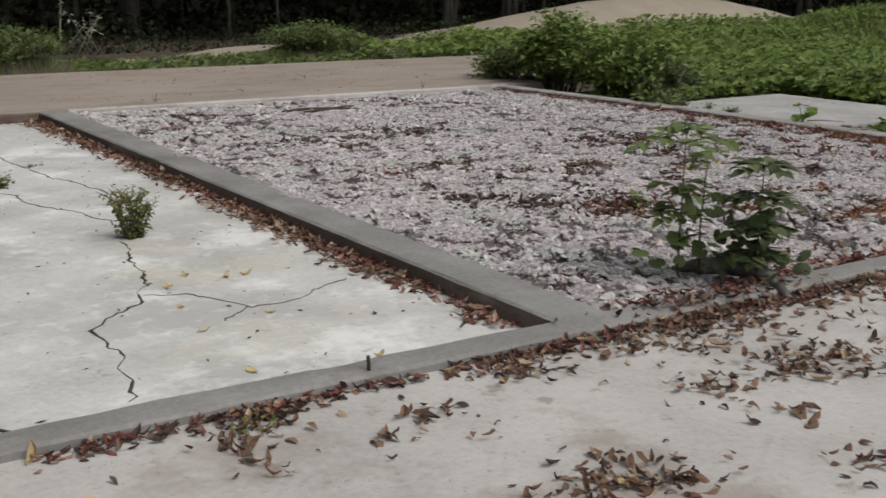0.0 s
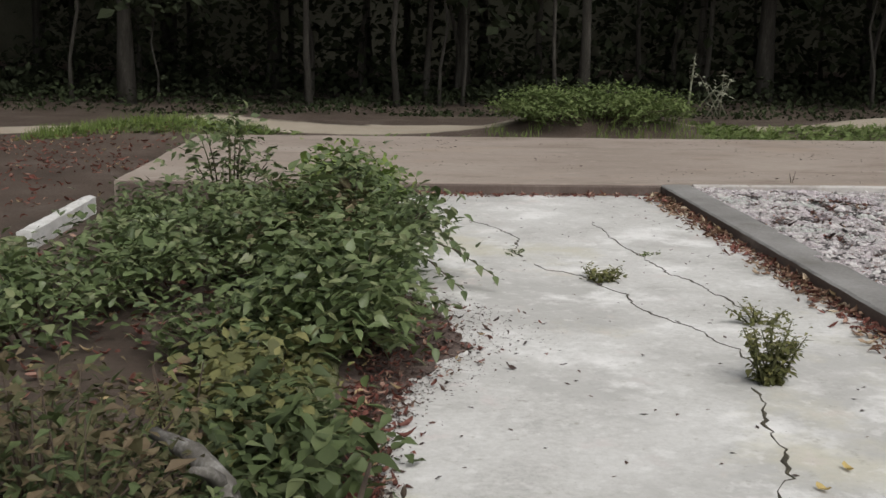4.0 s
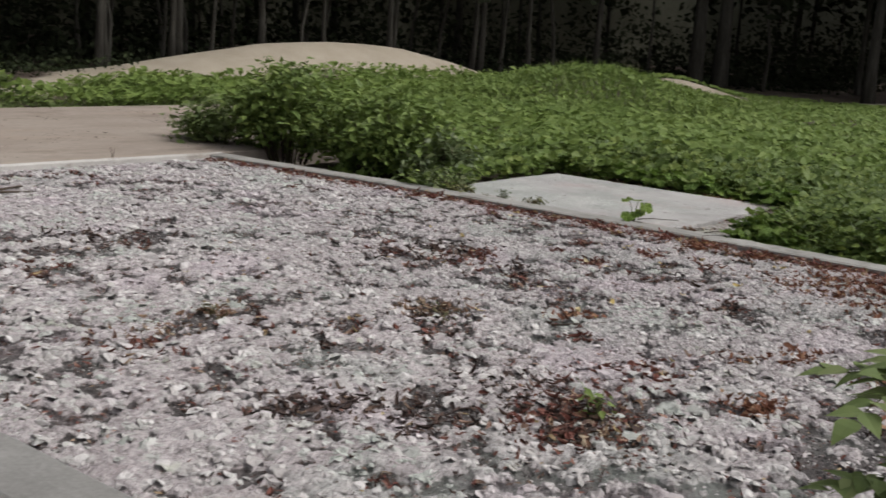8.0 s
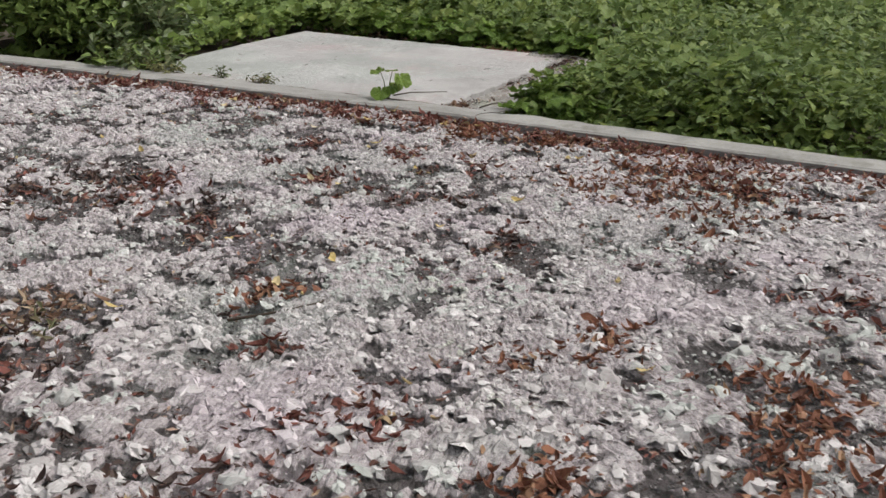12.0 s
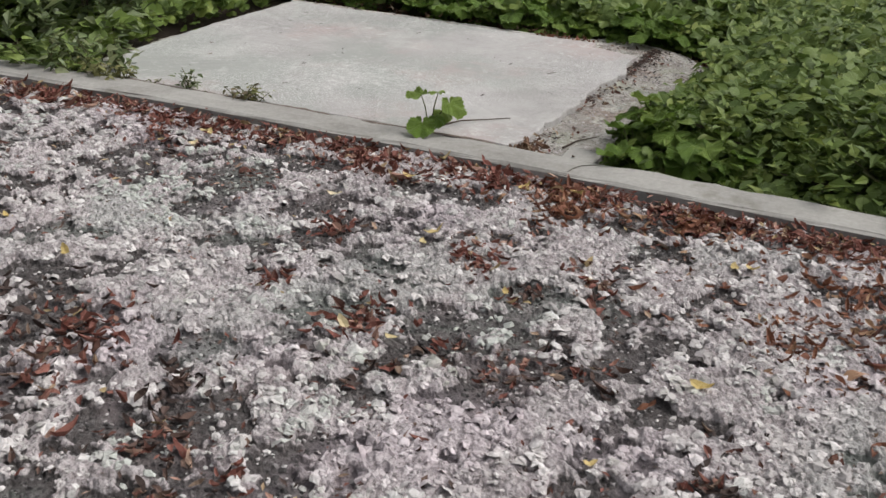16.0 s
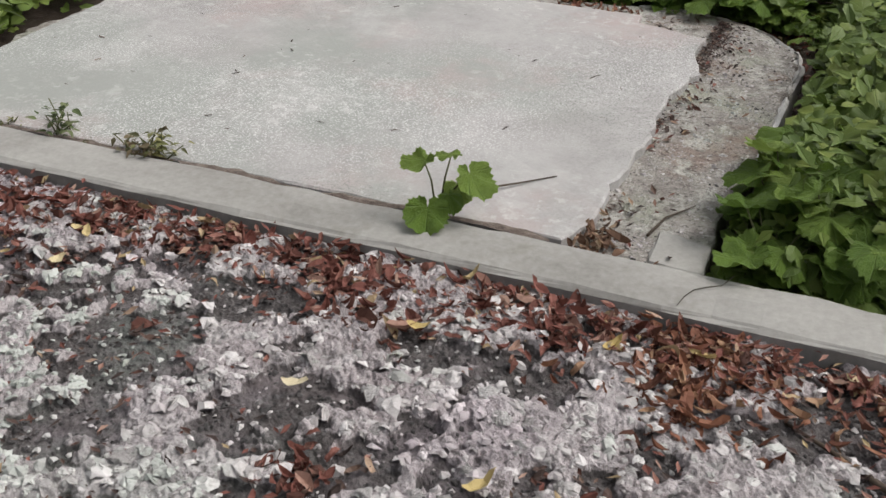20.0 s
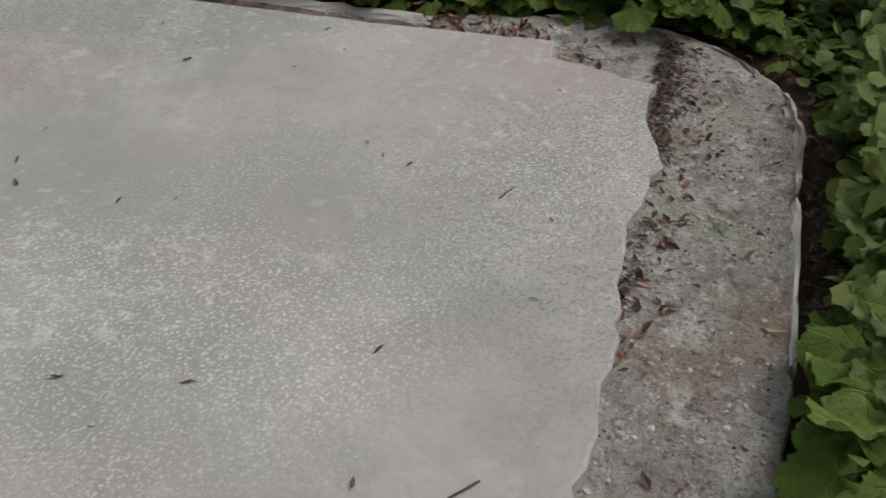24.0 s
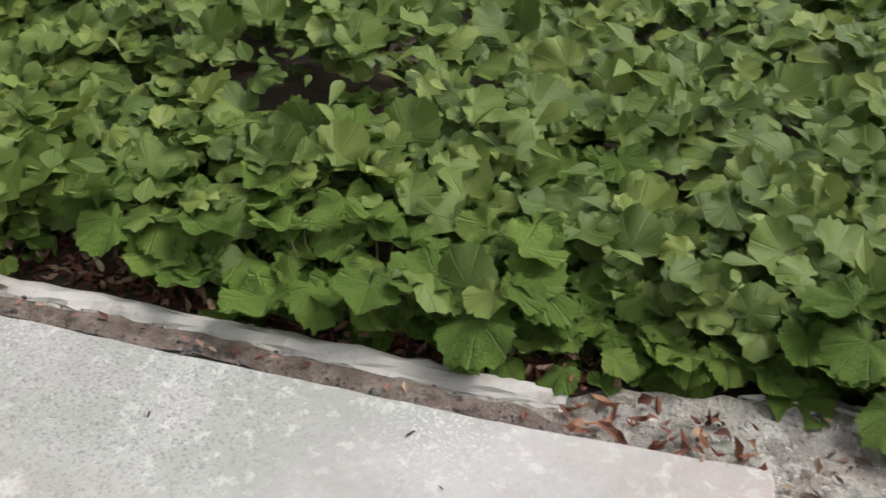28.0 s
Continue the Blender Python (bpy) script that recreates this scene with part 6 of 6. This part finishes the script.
shrub("shrub", 159, -0.35, 3.5, 0.3, 0.4, 0.25, 22, 800, 0.075, M_WEED, "green broad-leaved weeds by the wall", POINTS_FAR + HEARTS_MID)
shrub("shrub", 160, -0.25, 6.7, 0.4, 0.5, 0.26, 22, 900, 0.06, M_SHRUB, "green weeds behind the mossy wall", POINTS)
shrub("shrub", 169, 0.14, 3.75, 0.24, 0.55, 0.3, 18, 1000, 0.08, M_WEED, "dull green weeds over the mossy wall", POINTS)
shrub("shrub", 170, 0.16, 4.9, 0.22, 0.7, 0.3, 20, 1200, 0.075, M_WEED, "dull green weeds over the mossy wall", POINTS)
shrub("shrub", 171, 0.3, 6.8, 0.4, 0.85, 0.52, 40, 3200, 0.075, M_SHRUB, "dull green weeds over the mossy wall", POINTS)
shrub("shrub", 172, -0.55, 3.7, 0.5, 0.5, 0.42, 30, 700, 0.064, M_WEED, "dull green broad weeds in the cell", POINTS + HEARTS_MID)
shrub("shrub", 173, 0.22, 3.35, 0.22, 0.2, 0.3, 16, 600, 0.06, M_WEED, "dull green weeds in the corner of the walls", POINTS)
# a leafy spray that hangs over the slab
ONE_DULL = [tmesh("leaf", p, M_SPRAY) for p in POINTS]
for n, (x0, y0, z0, x1, y1, z1) in enumerate([(0.45, 8.2, 0.22, 1.2, 7.95, -0.01), (0.4, 7.8, 0.24, 0.98, 7.6, -0.02), (0.45, 8.5, 0.3, 1.05, 8.4, 0.05), (0.4, 7.4, 0.2, 0.85, 7.25, -0.03), (0.42, 9.0, 0.36, 0.95, 8.85, 0.12)]):
    spray = thing("shrub_spray", "drooping leafy shrub branch over the pale slab", "branch", None, "branches over the slab")
    bm = bmesh.new()
    p0, p1 = Vector((x0, y0, z0)), Vector((x1, y1, z1))
    arc = [p0.lerp(p1, f) + Vector((0, 0, 0.09 * math.sin(3.14 * f))) for f in (0, 0.33, 0.67, 1.0)]
    tube(bm, arc, [0.006, 0.005, 0.004, 0.002], 5)
    part("stem", bm, M_DRY, spray)
    for i in range(16):
        f = i / 15 * 2.95
        p = arc[int(f)].lerp(arc[int(f) + 1], f - int(f))
        o = part("leaf", ONE_DULL[i % 3], None, spray)
        o.matrix_world = Matrix.Translation(p) @ Euler((0.2 * math.sin(i * 5), 0.45, (-1 if i % 2 else 1) * 1.1 - 0.3)).to_matrix().to_4x4() @ Matrix.Scale(0.085, 4)
# the shrub at the far end of the kerb
shrub("shrub", 161, 10.35, 12.0, 0.5, 0.6, 1.12, 44, 3600, 0.095, M_HERB, "dark leafy shrub at the end of the kerb", POINTS_FAR)
shrub("shrub", 162, 10.5, 10.75, 0.55, 0.9, 0.85, 46, 4200, 0.085, M_HERB, "green leafy shrub along the kerb", POINTS_FAR)
shrub("shrub", 163, 10.2, 13.0, 0.45, 0.55, 0.6, 26, 1700, 0.085, M_HUMP, "small dark shrub on the pad's corner", POINTS_FAR)
shrub("shrub", 164, 10.5, 9.85, 0.4, 0.3, 0.45, 18, 1000, 0.085, M_SHRUB, "low dark weeds beside the stoop", POINTS_FAR)
shrub("shrub", 165, 10.35, 5.2, 0.3, 1.2, 0.34, 40, 2600, 0.065, M_LEAF, "leafy green weeds along the kerb", POINTS_FAR)


shrub("shrub", 166, 3.65, 18.2, 1.6, 0.8, 0.52, 90, 11000, 0.062, M_HUMP, "green weedy bush on the hump behind the pad", POINTS_FAR, 0.1)
shrub("shrub", 167, 9.6, 18.2, 0.95, 0.6, 0.42, 40, 4200, 0.062, M_HUMP, "green weedy bush on the hump behind the pad", POINTS_FAR, 0.15)
shrub("shrub", 168, 0.1, 8.2, 0.3, 0.8, 0.6, 14, 1100, 0.085, M_RUST, "withering reddish shrub under the green one", POINTS_FAR)


put(leafy_stem("mullein", 180, 1, 1.3, 0.12, 0.09, 60, M_MULLEIN, "pale grey-green mullein flower stalk before the wood", "mullein", crowd=4.0, stem_mat=M_MULLEIN, low=0.45), 5.95, 21.5, 0.0)
put(leafy_stem("mullein", 181, 6, 0.9, 0.9, 0.16, 10, M_MULLEIN, "pale grey-green mullein leaves before the wood", "mullein", crowd=2.0, stem_mat=M_MULLEIN, low=0.3), 6.5, 21.5, 0.0)


# ---- the herb field ----
def off_slabs(x, y):
    hard = (x < 9.97) & (y < 12.4) | (x < 13.65) & (y > 12.1) & (y < 17.0) & (x < 9.9 + 3.75 * (y > 12.6))
    hard |= (x > 9.9) & (x < 12.22) & (y > np.where(x < 10.7, 6.56, 6.5)) & (y < 9.56)
    hard |= (x > 12.0) & (x < 12.4) & (y > 6.42) & (y < 7.75)
    hard |= (x > 12.0) & (x < 12.26 + 0.3 * (vnoise(x, y, 0.4, 8) > 0.55)) & (y > 7.7) & (y < 9.6)
    return ~hard


def field(name, n, x0, x1, y0, y1, leaf, hgt, templates, material, label, seed, tilt=0.35, thin=0.33):
    grn = np.random.default_rng(seed)
    x, y = grn.uniform(x0, x1, n), grn.uniform(y0, y1, n)
    bare = np.exp(-((x - 21.5) / 3.0) ** 2 - ((y - 5.0) / 2.4) ** 2)
    k = off_slabs(x, y) & (sand_mask(x, y) < 0.55) & (fnoise(x, y, 0.35, seed + 1) > thin) & (grn.random(n) > bare * 1.1)
    x, y = x[k], y[k]
    n = len(x)
    lump = hgt * (0.45 + 0.9 * fnoise(x, y, 1.1, seed + 2)) * np.clip(1 - (x - 25) / 7, 0.35, 1)
    edge = np.clip((x - 9.95) / 0.5, 0.25, 1) * np.where((y > 6.2) & (y < 10) & (x < 12.9), 0.75, 1.0)
    level = 1 - np.abs(grn.normal(0, 0.33, n))
    z = ground_z(x, y) + np.maximum(0.02, lump * edge * np.clip(level, 0.05, 1))
    s = leaf * np.exp(grn.normal(0, 0.35, n)).clip(0.45, 1.4) * np.clip(0.6 + 0.5 * level, 0.5, 1.1)
    me = strew(name, templates, np.stack([x, y, z], 1), turns(n, s, tilt, None, 0.3), material, len(templates[0][0]) > 8, material is M_LEAF)
    return tagged(part(name, me, material, None), label, "plants", kind="stuff")


field("herb_field", 9500, 9.95, 14.5, 5.6, 11.0, 0.1, 0.32, HEARTS, M_LEAF, "dense green garlic mustard leaves", 201, 0.3, 0.33)
field("herb_field", 4500, 9.95, 14.5, 5.2, 11.0, 0.065, 0.34, POINTS, M_LEAF, "dense green pointed herb leaves", 211)
field("herb_field", 4500, 9.95, 15.0, -1.0, 3.6, 0.085, 0.42, HEARTS_FAR, M_HERB, "dense green herb leaves beside the kerb", 221)
field("herb_field", 9500, 9.95, 14.5, 3.4, 6.5, 0.062, 0.4, HEARTS_MID, M_LEAF, "dense green toothed herb leaves beside the kerb", 227)
field("herb_field", 11000, 9.95, 15.0, 2.0, 6.5, 0.058, 0.44, POINTS, M_LEAF, "dense green pointed herb leaves beside the kerb", 231)
field("herb_field", 26000, 10.2, 19.0, 9.0, 18.0, 0.085, 0.36, CHEAP, M_FIELD, "green herbs in the field", 241)
field("herb_field", 24000, 14.0, 20.0, -4.0, 11.0, 0.09, 0.34, CHEAP, M_FIELD, "green herbs in the field", 251)
field("herb_field", 60000, 19.0, 36.0, -6.0, 21.0, 0.12, 0.3, [plain_leaf()], M_FIELD, "green herbs in the far field", 261)
field("herb_field", 9000, 12.0, 30.0, 17.0, 21.5, 0.14, 0.25, [plain_leaf()], M_FIELD, "green herbs before the sand mound", 271)
field("herb_field", 7000, 5.2, 10.7, 17.05, 19.2, 0.085, 0.26, POINTS_FAR, M_HUMP, "green weeds behind the pad", 281)
field("herb_field", 900, 10.6, 14.5, 17.05, 18.0, 0.08, 0.06, POINTS_FAR, M_HUMP, "low weeds behind the pad", 285)
field("herb_field", 1500, -4.2, -1.0, 16.9, 18.3, 0.1, 0.1, POINTS_FAR, M_HUMP, "green weeds behind the pad", 291)
field("herb_field", 900, -1.5, 1.8, 17.0, 17.8, 0.1, 0.12, POINTS_FAR, M_HUMP, "sparse weeds behind the pad", 295, thin=0.55)


def fringe(name, x, y, leaf, hgt, label, seed):
    """Small leaves that creep up to the edges of the base."""
    grn = np.random.default_rng(seed)
    n = len(x)
    z = ground_z(x, y) + 0.02 + hgt * grn.random(n) * fnoise(x, y, 0.2, seed) * 1.6
    me = strew(name, POINTS + HEARTS_FAR, np.stack([x, y, z], 1), turns(n, leaf * grn.uniform(0.6, 1.3, n), 0.4), M_LEAF, False, True)
    tagged(part(name, me, M_LEAF, None), label, "plants", kind="stuff")


ge = np.random.default_rng(299)
x, y = ge.uniform(10.0, 12.7, 1500), 6.5 - np.abs(ge.normal(0, 0.16, 1500))
k = fnoise(x, y, 0.25, 300) > 0.42
fringe("small_herbs", x[k], y[k], 0.055, 0.14, "small green herbs creeping up to the base", 301)
x, y = ge.uniform(11.9, 12.8, 700), ge.uniform(6.1, 6.9, 700)
k = (x > np.interp(y, [6.1, 6.5, 6.64, 6.82, 7.17], [11.6, 11.9, 12.16, 12.35, 12.46])) & (fnoise(x, y, 0.2, 307) > 0.42)
fringe("small_herbs", x[k], y[k], 0.055, 0.14, "small green herbs by the base's round corner", 308)
x, y = 12.38 + np.abs(ge.normal(0, 0.2, 900)), ge.uniform(6.4, 7.75, 900)
k = fnoise(x, y, 0.25, 302) > 0.4
fringe("small_herbs", x[k], y[k], 0.06, 0.16, "small green herbs behind the base", 303)
x, y = 12.3 + np.abs(ge.normal(0, 0.25, 700)), ge.uniform(7.75, 9.6, 700)
k = fnoise(x, y, 0.25, 304) > 0.5
fringe("small_herbs", x[k], y[k], 0.05, 0.1, "small green herbs behind the lip", 305)


def grass(name, n, x0, x1, y0, y1, h, label, seed, thin=0.4):
    grn = np.random.default_rng(seed)
    x, y = grn.uniform(x0, x1, n), grn.uniform(y0, y1, n)
    k = off_slabs(x, y) & (sand_mask(x, y) < 0.5) & (fnoise(x, y, 0.8, seed + 1) > thin)
    x, y = x[k], y[k]
    blade = (np.array([(-0.03, 0, 0), (0.03, 0, 0), (0.05, 0.1, 0.55), (0.0, 0.1, 0.55), (0.03, 0.35, 1.0)]), [(0, 1, 2, 3), (3, 2, 4)])
    me = strew(name, [blade], np.stack([x, y, ground_z(x, y) - 0.02], 1), turns(len(x), h * grn.uniform(0.5, 1.2, len(x)), 0.2), M_HERB)
    return tagged(part(name, me, M_HERB, None), label, "grass", kind="stuff")


grass("grass", 12000, 11.6, 15.5, 17.0, 19.8, 0.16, "short green grass on the low bank", 301, 0.3)
grass("grass", 6000, 2.0, 11.5, 17.2, 19.4, 0.16, "green grass on the low humps", 305, 0.42)
grass("grass", 14000, 17.0, 27.0, 12.0, 18.5, 0.35, "long green grass on the hump", 309, 0.3)
grass("grass", 3500, -4.5, -1.2, 16.8, 18.4, 0.16, "short green grass beside the pad", 313, 0.3)

# ---- the wood ----
def tree(seed, h, r0):
    """A forest tree: tapered trunk with limbs, and a ragged crown of leaves."""
    r = random.Random(seed)
    top = thing("forest_tree", "tall forest tree with grey-brown bark", "tree")
    bm = bmesh.new()
    lean = (r.uniform(-0.6, 0.6), r.uniform(-0.6, 0.6))
    n = 7
    pts = [Vector((lean[0] * (i / n) ** 1.5 + r.gauss(0, 0.05), lean[1] * (i / n) ** 1.5 + r.gauss(0, 0.05), h * i / n - 0.2)) for i in range(n + 1)]
    tube(bm, pts, [r0 * (1.35 if i == 0 else 1 - 0.75 * i / n) for i in range(n + 1)], 8)
    for k in range(7):
        f = r.uniform(0.35, 0.95)
        b = pts[0].lerp(pts[-1], f)
        a = r.uniform(0, 6.28)
        e = b + Vector((math.cos(a), math.sin(a), r.uniform(0.2, 0.9))) * r.uniform(1.0, 2.4)
        tube(bm, [b, b.lerp(e, 0.5) + Vector((0, 0, 0.12)), e], [r0 * 0.3, r0 * 0.2, r0 * 0.06], 5)
    part("trunk", bm, M_BARK, top)
    grn = np.random.default_rng(seed)
    m = 650
    c = grn.normal(0, 1, (26, 3)) * np.array([1.5, 1.5, 1.7]) + np.array([lean[0], lean[1], h * 0.72])
    P = c[grn.integers(0, 26, m)] + grn.normal(0, 0.5, (m, 3))
    part("crown", strew("crown", [plain_leaf()], P, turns(m, grn.uniform(0.35, 0.7, m), 0.6), M_CROWN_SHADE), M_CROWN_SHADE, top)
    return top


TREES = [tree(401, 11, 0.1), tree(402, 12, 0.15), tree(403, 9, 0.055), tree(404, 10, 0.08)]
used = [0, 0, 0, 0]


def plant_tree(x, y, k, s=1.0, label=""):
    m = pose(x, y, float(ground_z(x, y)), 0, 0, (x * 97 + y * 31) % 360) @ Matrix.Scale(s, 4)
    if used[k]:
        o = copy_thing(TREES[k], pose(0, 0, 0))
    else:
        o = TREES[k]
    used[k] = 1
    o.matrix_world = m
    tagged(o, label, group="trees at the wood's edge")


# the trunks that stand out at the edge, by the wood's line
for x, y, k, s in ((-5.7, 24.8, 2, 0.8), (-4.6, 24.8, 1, 1.1), (-4.1, 24.8, 2, 0.5), (-1.0, 24.8, 3, 0.9), (0.7, 24.8, 2, 1.1), (1.7, 24.8, 2, 0.7), (2.2, 24.8, 2, 0.7), (4.0, 24.8, 2, 0.9),
                   (4.7, 24.8, 0, 1.1), (10.7, 24.9, 2, 0.7), (12.1, 24.9, 2, 0.8), (16.8, 24.9, 0, 0.9), (16.9, 24.9, 3, 0.9), (17.3, 24.9, 2, 1.0), (18.8, 24.9, 3, 1.0), (19.2, 24.9, 0, 1.15),
                   (20.2, 24.9, 2, 1.0), (21.9, 25.0, 0, 1.0), (23.1, 25.0, 2, 1.0), (24.4, 25.0, 3, 0.9), (26.6, 25.0, 0, 0.95), (26.9, 25.0, 3, 1.0), (30.1, 24.5, 3, 1.2), (30.6, 24.3, 0, 1.2),
                   (31.5, 24.1, 2, 1.2), (32.2, 23.9, 3, 1.1), (33.2, 23.6, 2, 1.3), (35.4, 23.0, 0, 1.1), (38.6, 21.1, 1, 1.6), (39.5, 20.5, 1, 1.7), (40.9, 19.5, 2, 1.2), (45.1, 17.2, 0, 1.2)):
    plant_tree(x, y + 0.25 * math.sin(7 * x), k, s)
gt = np.random.default_rng(405)
for i in range(95):
    if i < 60:
        x, y = gt.uniform(-24, 34), gt.uniform(27, 38)
    else:
        x, y = gt.uniform(38, 58), gt.uniform(-4, 34)
    plant_tree(x, y, int(gt.integers(0, 4)), gt.uniform(0.8, 1.3))
for i in range(26):
    # the wood goes on to the west
    plant_tree(gt.uniform(-30, -16), gt.uniform(0, 26), int(gt.integers(0, 4)), gt.uniform(0.8, 1.3))


for i in range(26):
    # thin poles just inside the edge
    x = gt.uniform(-14, 34)
    plant_tree(x, 26.0 + 3.0 * gt.random() - 0.28 * max(0, x - 29), 2, gt.uniform(0.95, 1.25))


def wood_edge(x):
    """The line where the wood begins, by x."""
    return np.interp(x, [-40, 28, 36, 44, 60], [24.3, 24.8, 22.5, 17.0, 14.0])


def canopy(n, seed):
    """An unseen roof of leaves above the view, added to block the sky over the wood."""
    grn = np.random.default_rng(seed)
    x, y = grn.uniform(-34, 62, n), grn.uniform(12, 46, n)
    k = y > wood_edge(x) - 0.6 + 1.5 * fnoise(x, y, 2.5, seed)
    x, y = x[k], y[k]
    z = 4.2 + 4.5 * fnoise(x, y, 3.0, seed + 3) + grn.normal(0, 0.9, len(x))
    me = strew("canopy", [plain_leaf(0.8)], np.stack([x, y, z], 1), turns(len(x), grn.uniform(0.5, 1.1, len(x)), 0.5), M_CROWN_SHADE)
    tagged(part("canopy", me, M_CROWN_SHADE, None), "unseen dense leaf canopy added to shade the wood", "foliage", kind="stuff")


canopy(26000, 411)


def undergrowth(n, seed, x0, x1, depth, h, leaf, material, label, back=0.0):
    grn = np.random.default_rng(seed)
    x = grn.uniform(x0, x1, n)
    y = wood_edge(x) + back + np.abs(grn.normal(0, depth, n))
    lump = np.clip(fnoise(x, y, 1.7, seed + 1) * 1.9 - 0.5, 0.05, 1.4)
    z = ground_z(x, y) + h * lump * grn.random(n)
    me = strew("undergrowth", [plain_leaf()], np.stack([x, y, z], 1), turns(n, leaf * grn.uniform(0.6, 1.3, n), 0.6), material)
    tagged(part("undergrowth", me, material, None), label, "foliage", kind="stuff")


undergrowth(9000, 421, -20, 44, 1.6, 1.0, 0.16, M_CROWN_SHADE, "shaded bushes under the trees", 0.2)
undergrowth(5500, 425, -20, 16, 1.3, 0.45, 0.1, M_UNDER_SHADE, "low dull herbs before the wood", -2.6)
undergrowth(26000, 431, -26, 58, 3.0, 4.5, 0.26, M_CROWN_SHADE, "deep shaded thicket in the wood", 2.5)
# flat sheet behind the trees; the wood's inner shade is its painted colour
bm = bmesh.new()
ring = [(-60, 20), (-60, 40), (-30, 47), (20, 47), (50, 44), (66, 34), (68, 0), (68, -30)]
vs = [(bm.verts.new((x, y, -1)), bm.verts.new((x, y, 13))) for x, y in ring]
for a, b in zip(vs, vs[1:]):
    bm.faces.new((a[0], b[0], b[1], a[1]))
structure("backdrop_wood", bm, M_THICKET, "flat backdrop coloured as the dark shaded depth of the wood behind the trees", "backdrop")
